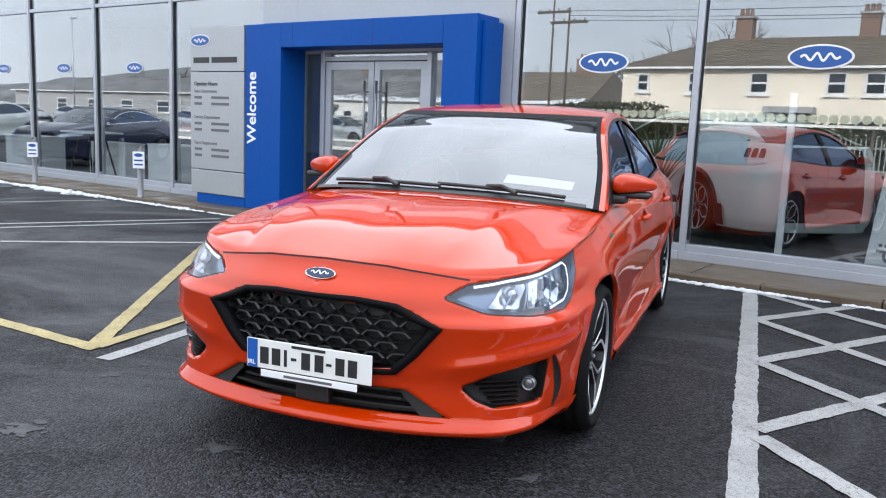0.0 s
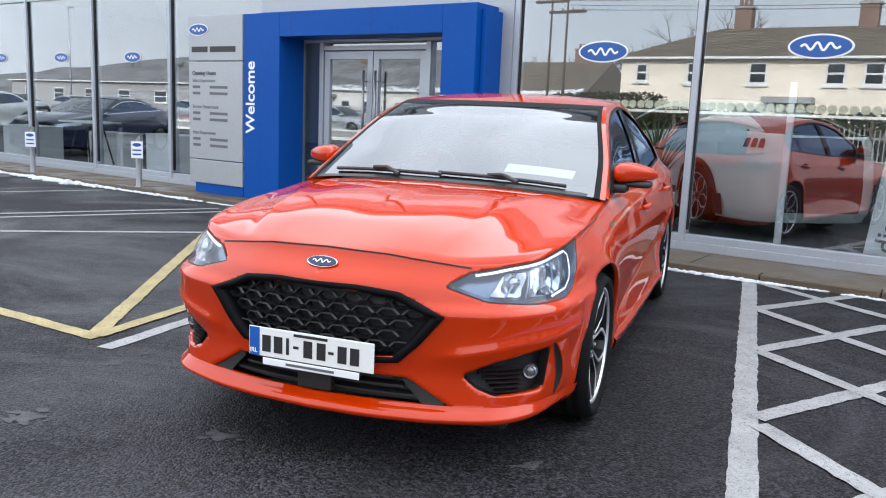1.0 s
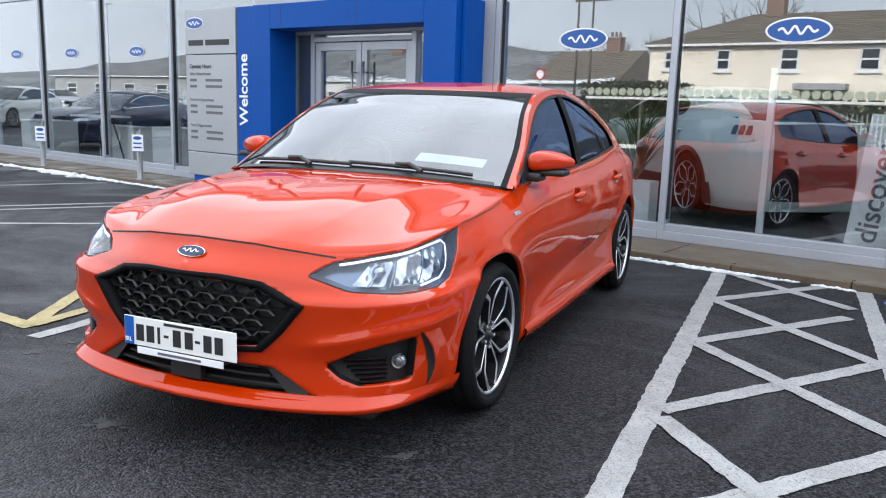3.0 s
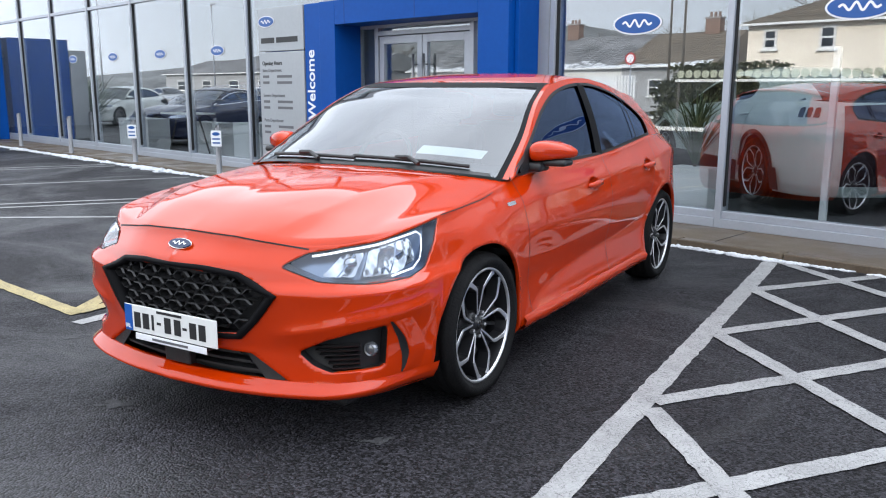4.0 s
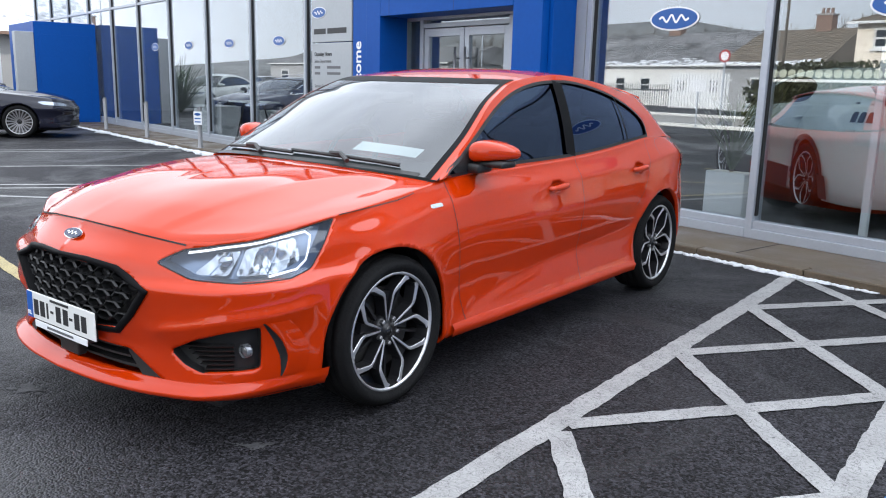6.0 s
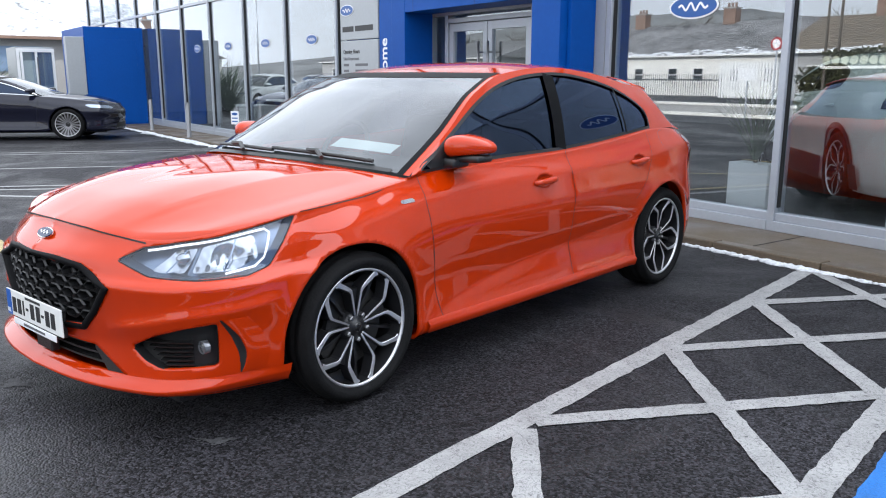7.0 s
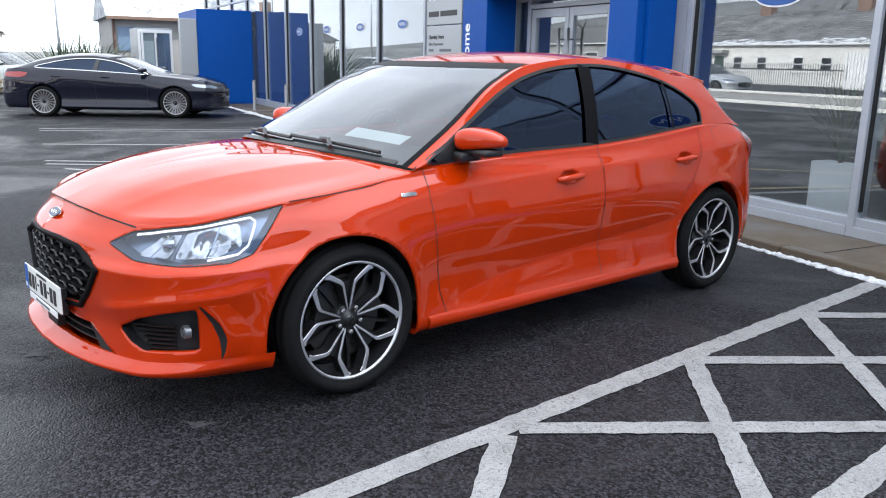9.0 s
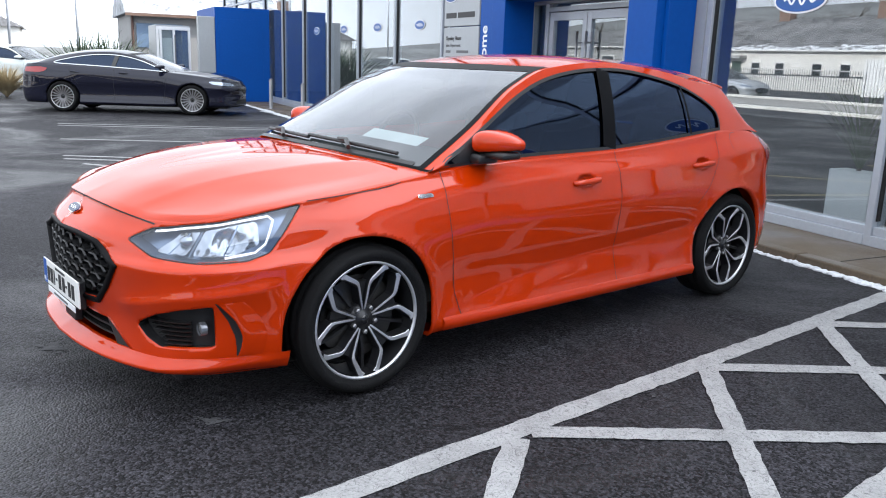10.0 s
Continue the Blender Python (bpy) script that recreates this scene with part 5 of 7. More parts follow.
    text_part("country_letters", "IRL", 0.024, Matrix.Translation((-0.2555, -0.9656, 0.388)) @ FRONT, LETTER, pl)
    part("county_bar", box(-0.07, 0.07, -0.9655, -0.9640, 0.468, 0.478), INK, pl)
    xs = [-0.185, -0.135, -0.095, -0.060, -0.010, 0.045, 0.085, 0.130, 0.180]
    ws = [0.036, 0.036, 0.012, 0.022, 0.036, 0.036, 0.022, 0.036, 0.036]
    for x, w_ in zip(xs, ws):
        hh = (0.395, 0.458) if w_ != 0.022 else (0.422, 0.432)
        part("bar", box(x - w_ / 2, x + w_ / 2, -0.9657, -0.9640, *hh), INK, pl)
    # front corners
    for sg in (1, -1):
        put = (lambda b: b) if sg > 0 else flipped
        fp = part("fog_pocket", put(patch(fog, 0.012, low(-0.045))), PLAST, car, "black fog lamp surround", True)
        for k in range(6):
            z = 0.314 + k * 0.017
            s0, s1 = sh.at(0.632 - k * 0.013, -0.75 - k * 0.007, z)[0], sh.at(0.706, -0.685, z)[0]
            ledge = grid_bm([[sh.lower(s0 + (s1 - s0) * j / 8, z + e * 0.004, -0.044 + d) for j in range(9)] for e, d in ((1, 0.0), (0, 0.026), (-1, 0.024), (-2, 0.0))])
            part("fog_slat", put(ledge), PLAST, fp)
        bm = bmesh.new()
        n = len(fog)
        outer, inn = [bm.verts.new(sh.lower(*p, -0.001)) for p in fog], [bm.verts.new(sh.lower(*p, -0.046)) for p in fog]
        for k in range(n):
            bm.faces.new((outer[k], outer[(k + 1) % n], inn[(k + 1) % n], inn[k]))
        part("fog_rim", put(bm), PLAST, fp)
        bm = bmesh.new()
        c = sh.lower(sh.at(0.735, -0.665, 0.377)[0], 0.377, -0.022)
        add_lathe(bm, [(0.0, -0.004), (0.010, -0.003), (0.017, 0.0), (0.020, 0.002), (0.022, -0.004), (0.026, -0.002), (0.027, 0.02)], "y", 20, c)
        part("fog_lamp", put(bm), FOGL, fp, "small round fog lamp", True)
        # air slit: a dark step that faces forwards, with the wing's corner standing proud behind it
        dark, blade = bmesh.new(), bmesh.new()
        d_rows, b_rows = [], []
        for k in range(19):
            t_ = k / 18
            z_ = 0.490 - 0.222 * t_
            bow = math.sin(min(t_ * 1.15, 1.0) * math.pi / 2)
            s0 = sh.at(0.790 + 0.026 * bow - 0.006 * t_, -0.628 + 0.070 * bow, z_)[0]
            wide = 0.030 * math.sin(math.pi * min(max(0.10 + 0.84 * t_, 0.0), 1.0))
            up_ = 0.016 * math.sin(math.pi * min(max(0.06 + 0.88 * t_, 0.0), 1.0)) ** 0.6
            s1 = s0 + wide
            d_rows.append([dark.verts.new(sh.lower(s0, z_, 0.0012)), dark.verts.new(sh.lower((s0 + s1) / 2, z_, 0.002)), dark.verts.new(sh.lower(s1, z_, up_ - 0.001))])
            b_rows.append([blade.verts.new(sh.lower(s1 - 0.001, z_, up_ - 0.004)), blade.verts.new(sh.lower(s1, z_, up_)), blade.verts.new(sh.lower(s1 + 0.006, z_, up_ + 0.0015)), blade.verts.new(sh.lower(s1 + 0.04, z_, up_ * 0.7)), blade.verts.new(sh.lower(s1 + 0.10, z_, 0.0005))])
        for made, rows in ((dark, d_rows), (blade, b_rows)):
            for a, b in zip(rows, rows[1:]):
                for i in range(len(a) - 1):
                    made.faces.new((a[i], b[i], b[i + 1], a[i + 1]))
        part("corner_slit", put(dark), GASKET, car, smooth=True)
        part("corner_blade", put(blade), RED, car, smooth=True)
        # head lamp: dark bowl, reflector pods, light guide, lens
        hl = part("headlamp", put(patch(lamp, 0.014, low(-0.06))), LAMPD, car, "clear headlamp with silver reflectors", True)
        bm = bmesh.new()
        n = len(lamp)
        outer, inn = [bm.verts.new(sh.lower(*p, -0.002)) for p in lamp], [bm.verts.new(sh.lower(*p, -0.062)) for p in lamp]
        for k in range(n):
            bm.faces.new((outer[k], outer[(k + 1) % n], inn[(k + 1) % n], inn[k]))
        part("lamp_wall", put(bm), LAMPD, hl)
        L = lambda x, y, z: sh.at(x, y, z)
        pod1 = soft_poly([L(0.600, -0.765, 0.660), L(0.640, -0.690, 0.728), L(0.690, -0.620, 0.738), L(0.670, -0.670, 0.655)], 0.006)
        pod2 = soft_poly([L(0.685, -0.650, 0.655), L(0.700, -0.610, 0.742), L(0.765, -0.440, 0.772), L(0.795, -0.450, 0.690), L(0.760, -0.540, 0.655)], 0.008)
        for pod in (pod1, pod2):
            cs, cz = sum(p[0] for p in pod) / len(pod), sum(p[1] for p in pod) / len(pod)
            dish = lambda s, z, cs=cs, cz=cz: sh.lower(s, z, -0.014 - 0.030 * max(0, 1 - ((s - cs) / 0.08) ** 2 - ((z - cz) / 0.045) ** 2) + 0.0030 * math.sin((s - cs) * 150) * math.sin((z - cz) * 110))
            part("reflector", put(patch(pod, 0.008, dish)), LAMPR, hl, smooth=True)
        part("projector", put(add_lathe(bmesh.new(), [(0, -0.02), (0.014, -0.016), (0.022, 0.0), (0.024, 0.02)], "y", 16, sh.lower(L(0.655, -0.67, 0.70)[0], 0.70, -0.03))), LAMPR, hl, smooth=True)
        guide = [L(0.545, -0.750, 0.726), L(0.64, -0.65, 0.748), L(0.72, -0.55, 0.767), L(0.770, -0.40, 0.790), L(0.788, -0.385, 0.775), L(0.806, -0.43, 0.690), L(0.800, -0.47, 0.662), L(0.745, -0.57, 0.648)]
        for a_, b_ in ((L(0.635, -0.72, 0.655), L(0.665, -0.645, 0.732)), (L(0.678, -0.66, 0.652), L(0.695, -0.615, 0.740)), (L(0.740, -0.57, 0.652), L(0.745, -0.51, 0.760))):
            part("lamp_rib", put(ribbon(dense([a_, b_], 0.012), 0.006, sh.lower, -0.012)), LAMPD, hl)
        part("light_guide", put(ribbon(dense(guide, 0.012), 0.008, sh.lower, -0.008)), DRL, hl, smooth=True)
        part("lens", put(patch(lamp, 0.014, low(0.0))), LENS, hl, smooth=True)
        part("lens_seal", put(ribbon(dense(lamp + lamp[:1], 0.012), 0.004, sh.lower, 0.0015)), GASKET, hl)
        # tail lamp
        part("tail_lamp", put(patch(tail, 0.016, low(0.004))), TAIL, car, "dark red tail lamp", True)
        # side windows
        trim = part("window_trim", put(patch(dlo, 0.022, lambda y, z: sh.side_glass(y, z, -0.012))), TINT, car, "dark tinted side windows", True)
        part("window_seal", put(ribbon(dense(dlo + dlo[:1], 0.02), 0.016, lambda y, z, l: sh.side_glass(y, z, l), 0.001)), GASKET, trim, smooth=True)
        pil = lambda y0, y1, z0, z1, w_: part("pillar_trim", put(ribbon(dense([(y0, z0), (y1, z1)], 0.03), w_, lambda y, z, l: sh.side_glass(y, z, l), 0.0012)), FRIT, trim, smooth=True)
        pil(1.565, 1.665, 0.972, 1.368, 0.095)
        pil(2.315, 2.365, 1.020, 1.292, 0.018)
        tri = soft_poly([(0.452, 0.941), (0.70, 1.083), (0.745, 0.954)], 0.004)
        part("mirror_sail", put(patch(tri, 0.02, lambda y, z: sh.side_glass(y, z, 0.003))), PLAST, trim, smooth=True)
        # door mirror
        mr = part("door_mirror", put(mirror_cap()), RED, car, "body-coloured door mirror", True)
        part("mirror_foot", put(mirror_foot()), PLAST, mr, smooth=True)
        # shut lines
        def seam(pts, w_=0.005):
            return part("shut_line", put(ribbon(dense(pts, 0.02), w_, sh.lower, 0.0012)), GASKET, car)
        seam([(sy(0.43), 0.915), (sy(0.418), 0.80), (sy(0.425), 0.685), (sy(0.448), 0.55), (sy(0.475), 0.37), (sy(0.52), 0.235)], 0.004)
        seam([(sy(1.60), 0.955), (sy(1.59), 0.85), (sy(1.59), 0.60), (sy(1.60), 0.40), (sy(1.62), 0.235)], 0.004)
        seam([(sy(0.52), 0.235), (sy(1.2), 0.232), (sy(1.62), 0.235), (sy(2.16), 0.242)])
        seam([(sy(2.56), 1.02), (sy(2.50), 0.86), (sy(2.40), 0.72), (sy(2.30), 0.62)], 0.003)
        seam([(sy(-0.25), 0.838), (sy(-0.05), 0.852), (sy(0.10), 0.862)], 0.004)
        # the bonnet's shut line climbs from the wing to the screen
        up_line = []
        for k in range(17):
            t_ = k / 16
            q = sh.lower(sy(0.10), 0.862) * (1 - t_) ** 2 + Vector((0.800, 0.285, 0.885)) * (2 * t_ * (1 - t_)) + sh.bonnet_rows[-1][-5] * t_ ** 2
            up_line.append(q + Vector((0.001, 0, 0.0015)))
        part("shut_line", put(add_tube(bmesh.new(), up_line, 0.0022, 6)), GASKET, car)
        fl = [(sy(2.76) + 0.075 * math.cos(a), 0.945 + 0.07 * math.sin(a)) for a in np.linspace(0.5, 5.8, 26)]
        if sg > 0:
            seam(fl[4:15], 0.0025)
        # handles
        for (y, z), cup in zip(grips, cups):
            bowl = lambda s, zz, y=y, z=z: sh.lower(s, zz, -0.024 * max(0.0, 1 - ((s - sy(y)) / 0.070) ** 2 - ((zz - z) / 0.030) ** 2) ** 0.6 - 0.0005)
            part("handle_cup", put(patch(cup, 0.009, bowl)), RED, car, smooth=True)
            part("door_handle", put(handle(sh, y, z)), RED, car, smooth=True)
        # badge on the wing
        part("wing_badge", put(patch([(sy(0.268), 0.812), (sy(0.350), 0.816), (sy(0.348), 0.832), (sy(0.266), 0.828)], 0.01, low(0.004))), CHROME, car, "small chrome wing badge")
        for y in (0.0, 2.70):
            wheel(car, 0.777 * sg, y, R, sg, share=0.786)
    # bonnet shut line along the nose
    part("bonnet_line", mirror_bm(ribbon(dense([(0.0, 0.7925), (sx(0.26), 0.785), (sx(0.46), 0.763), (sh.at(0.525, -0.735, 0.7500)[0], 0.750)], 0.02), 0.006, sh.lower, 0.0015)), GASKET, car)
    # sill skirt and front lip
    for sg in (1, -1):
        bm = bmesh.new()
        rows = []
        for y in np.linspace(0.40, 2.30, 40):
            s = sy(y)
            rows.append([bm.verts.new(sh.lower(s, 0.265, 0.0)), bm.verts.new(sh.lower(s, 0.245, 0.014)), bm.verts.new(sh.lower(s, 0.205, 0.016)), bm.verts.new(sh.lower(s, 0.175, -0.03)), bm.verts.new(sh.lower(s, 0.175, -0.2))])
        for a, b in zip(rows, rows[1:]):
            for i in range(4):
                bm.faces.new((a[i], b[i], b[i + 1], a[i + 1]))
        part("side_skirt", bm if sg > 0 else flipped(bm), RED, car, smooth=True)
    bm = bmesh.new()
    rows = []
    s_end, s_kink = sy(-0.36), sx(0.444)
    for s in np.linspace(0, s_end, 60):
        f_ = 1.0 if s < s_kink else max(0.0, 1 - (s - s_kink) / (s_end - s_kink)) ** 0.8
        rows.append([bm.verts.new(sh.lower(s, 0.264, 0.001)), bm.verts.new(sh.lower(s, 0.250, 0.012 * f_)), bm.verts.new(sh.lower(s, 0.236, 0.040 * f_)), bm.verts.new(sh.lower(s, 0.226, 0.044 * f_)), bm.verts.new(sh.lower(s, 0.205, 0.036 * f_)), bm.verts.new(sh.lower(s, 0.190, 0.005)), bm.verts.new(sh.lower(s, 0.19, -0.15))])
    for a, b in zip(rows, rows[1:]):
        for i in range(6):
            bm.faces.new((a[i], b[i], b[i + 1], a[i + 1]))
    part("front_lip", mirror_bm(bm), RED, car, smooth=True)
    # cowl and wipers
    bm = grid_bm([[sh.roof(t, w, 0.004) for w in np.linspace(0, 0.9, 24)] for t in (0.0, 0.04, 0.075)])
    part("cowl_panel", mirror_bm(bm), PLAST, car, smooth=True)
    for x0, x1 in ((-0.60, 0.03), (0.01, 0.62)):
        wp = part("wiper", bmesh.new(), PLAST, car, "black wiper at rest")
        bm = bmesh.new()
        pts3 = []
        for k in range(9):
            x = x0 + (x1 - x0) * k / 8
            t = 0.17 - 0.05 * k / 8
            p = sh.roof(t, abs(x) / sh.rail[0](t), 0.016)
            pts3.append((x, p.y, p.z))
        add_tube(bm, pts3, 0.009, 8)
        add_tube(bm, [(pts3[4][0] + 0.10, pts3[4][1] - 0.05, pts3[4][2] - 0.012), (pts3[4][0] + 0.02, pts3[4][1] - 0.01, pts3[4][2] + 0.014), (pts3[4][0] - 0.06, pts3[4][1], pts3[4][2] + 0.010)], 0.011, 8)
        bm.to_mesh(wp.data)
        bm.free()
    # spoiler over the rear glass
    bm = grid_bm([[sh.roof(6.5 + 0.55 * k / 4, w) + Vector((0, 0.035 * (k / 4) ** 1.5, 0.003 + 0.006 * (k / 4) ** 1.5)) for w in np.linspace(0, 0.965, 20)] for k in range(5)])
    geo = bmesh.ops.extrude_face_region(bm, geom=bm.faces[:])["geom"]
    for v in (q for q in geo if isinstance(q, bmesh.types.BMVert)):
        v.co.z -= 0.02
    part("roof_spoiler", mirror_bm(bm), RED, car, smooth=True)
    # cabin
    bm = bmesh.new()
    add_box(bm, -0.72, 0.72, 0.50, 0.98, 0.55, 0.93, 0.05)
    part("dashboard", bm, DASH, car, smooth=True)
    part("cabin_floor", box(-0.74, 0.74, 0.3, 3.1, 0.25, 0.30), DASH, car)
    for x in (-0.36, 0.36):
        for y in (1.45, 2.30):
            st = part("seat", box(x - 0.25, x + 0.25, y - 0.28, y + 0.22, 0.32, 0.56, 0.06), SEATS, car)
            m = Matrix.Translation((x, y + 0.25, 0.5)) @ Matrix.Rotation(radians(-14), 4, "X")
            part("backrest", box(-0.25, 0.25, -0.07, 0.07, 0, 0.62, 0.06, m), SEATS, st)
            part("headrest", box(-0.13, 0.13, -0.05, 0.05, 0.66, 0.84, 0.04, m), SEATS, st)
    bm = bmesh.new()
    bmesh.ops.create_circle(bm, radius=0.185, segments=32)
    ring = [(0.185 * math.cos(a), 0.185 * math.sin(a), 0) for a in np.linspace(0, math.tau, 33)]
    bm.free()
    bm = add_tube(bmesh.new(), ring, 0.015, 8, False)
    bmesh.ops.transform(bm, matrix=Matrix.Translation((-0.36, 1.02, 0.92)) @ Matrix.Rotation(radians(65), 4, "X"), verts=bm.verts)
    part("steering_wheel", bm, DASH, car, smooth=True)
    part("headliner", mirror_bm(grid_bm([[sh.roof(t, w, -0.03) for w in np.linspace(0, 0.96, 12)] for t in np.linspace(3.05, 6.9, 16)])), mat("headliner", (0.25, 0.25, 0.25), 0.9), car, smooth=True)
    bm = bmesh.new()
    add_box(bm, -0.10, 0.10, -0.02, 0.02, -0.03, 0.03, 0.015)
    bmesh.ops.transform(bm, matrix=Matrix.Translation((0.0, 1.02, 1.26)), verts=bm.verts)
    part("interior_mirror", bm, DASH, car, smooth=True)
    # price sheet behind the screen
    sheet = grid_bm([[sh.roof(t, x / sh.rail[0](t), -0.006) for x in np.linspace(0.305, 0.625, 6)] for t in (0.44, 0.66)])
    part("price_sheet", sheet, PAPER, car, "white paper sheet behind the screen", True)
    return car, sh


def mirror_cap():
    """A blunt wedge with soft edges, cut flat below and behind."""
    bm = bmesh.new()
    made = bmesh.ops.create_uvsphere(bm, u_segments=28, v_segments=18, radius=1)["verts"]
    soft = lambda c, p: math.copysign(abs(c) ** p, c)
    for v in made:
        x, y, z = soft(v.co.x, 0.72), soft(v.co.y, 0.75), soft(v.co.z, 0.70)
        y = min(y, 0.45)
        z = max(z, -0.72)
        taper = 1 - 0.55 * (x * 0.5 + 0.5) ** 1.6
        v.co = Vector((0.888 + x * 0.106, 0.705 + y * 0.105 * taper + 0.034 * x, 1.000 + (z + 0.72) * 0.062 * taper + 0.012 * x))
    return bm


def mirror_foot():
    bm = bmesh.new()
    add_box(bm, 0.80, 0.970, 0.640, 0.755, 0.968, 1.000, 0.012)
    add_box(bm, 0.745, 0.86, 0.600, 0.720, 0.940, 0.985, 0.014)
    return bm


def handle(sh, y, z):
    bm = bmesh.new()
    rows = []
    for k in range(15):
        t = k / 14
        yy = y - 0.10 + 0.20 * t
        lift = 0.008 + 0.030 * math.sin(math.pi * t) ** 0.35
        hgt = 0.011 + 0.009 * math.sin(math.pi * t) ** 0.5
        zz = z + 0.012 * (t - 0.5)
        s = sh.s_of_y(yy)
        rows.append([bm.verts.new(sh.lower(s, zz + hgt * 0.9, lift * 0.3)), bm.verts.new(sh.lower(s, zz + hgt * 0.6, lift)), bm.verts.new(sh.lower(s, zz - hgt * 0.6, lift)), bm.verts.new(sh.lower(s, zz - hgt * 0.9, lift * 0.3))])
    for a, b in zip(rows, rows[1:]):
        for i in range(4):
            bm.faces.new((a[i], b[i], b[(i + 1) % 4], a[(i + 1) % 4]))
    bm.faces.new(rows[0])
    bm.faces.new(rows[-1][::-1])
    bmesh.ops.recalc_face_normals(bm, faces=bm.faces)
    return bm


red_car()

# ---- painted lines ----
HATCH = [((2.02, -1.95), (0.565, 4.02)), ((2.82, -0.70), (1.645, 4.02))]
for a, b in HATCH:
    strip("parking_line", a, b, 0.115, LINE_W, 0.004)
for a, b in [((1.43, 0.66), (2.08, 2.12)), ((1.15, 1.82), (1.72, 3.08)), ((0.87, 2.93), (1.36, 3.98)), ((1.73, -0.42), (2.40, 0.98))]:
    strip("hatch_line", a, b, 0.10, LINE_W, 0.0055, "worn white diagonal of a hatched no-parking bay")
for a, b in [((1.17, 1.80), (2.39, 0.97)), ((0.90, 2.92), (2.08, 2.08)), ((1.46, 0.58), (2.62, -0.36)), ((0.66, 3.97), (1.70, 3.34))]:
    strip("hatch_line", a, b, 0.10, LINE_W, 0.007, "worn white diagonal of a hatched no-parking bay")
strip("bay_paint", (3.98, -2.5), (2.39, 3.92), 1.18, LINE_B, 0.003, "blue painted parking bay surface")
for k, (a, b, w_) in enumerate([((-4.6, -0.72), (-1.76, -0.53), 0.10), ((-1.79, -0.54), (-4.4, 2.40), 0.10), ((-1.79, -0.52), (-2.85, 3.9), 0.10)]):
    strip("yellow_line", a, b, w_, LINE_Y, 0.005 + 0.0015 * k, "worn yellow painted line on tarmac")
strip("parking_line", (-1.56, -0.62), (-2.55, 3.9), 0.10, LINE_W, 0.004)
for a, b in [((-7.9, -0.8), (-5.8, 3.7)), ((-7.55, -0.8), (-5.45, 3.7)), ((-7.0, -0.6), (-4.2, 2.5)), ((-10.1, -0.8), (-8.4, 3.8)), ((-12.6, -0.8), (-11.0, 3.8)), ((-13.0, -0.8), (-11.4, 3.8))]:
    strip("parking_line", a, b, 0.09, LINE_W, 0.004)


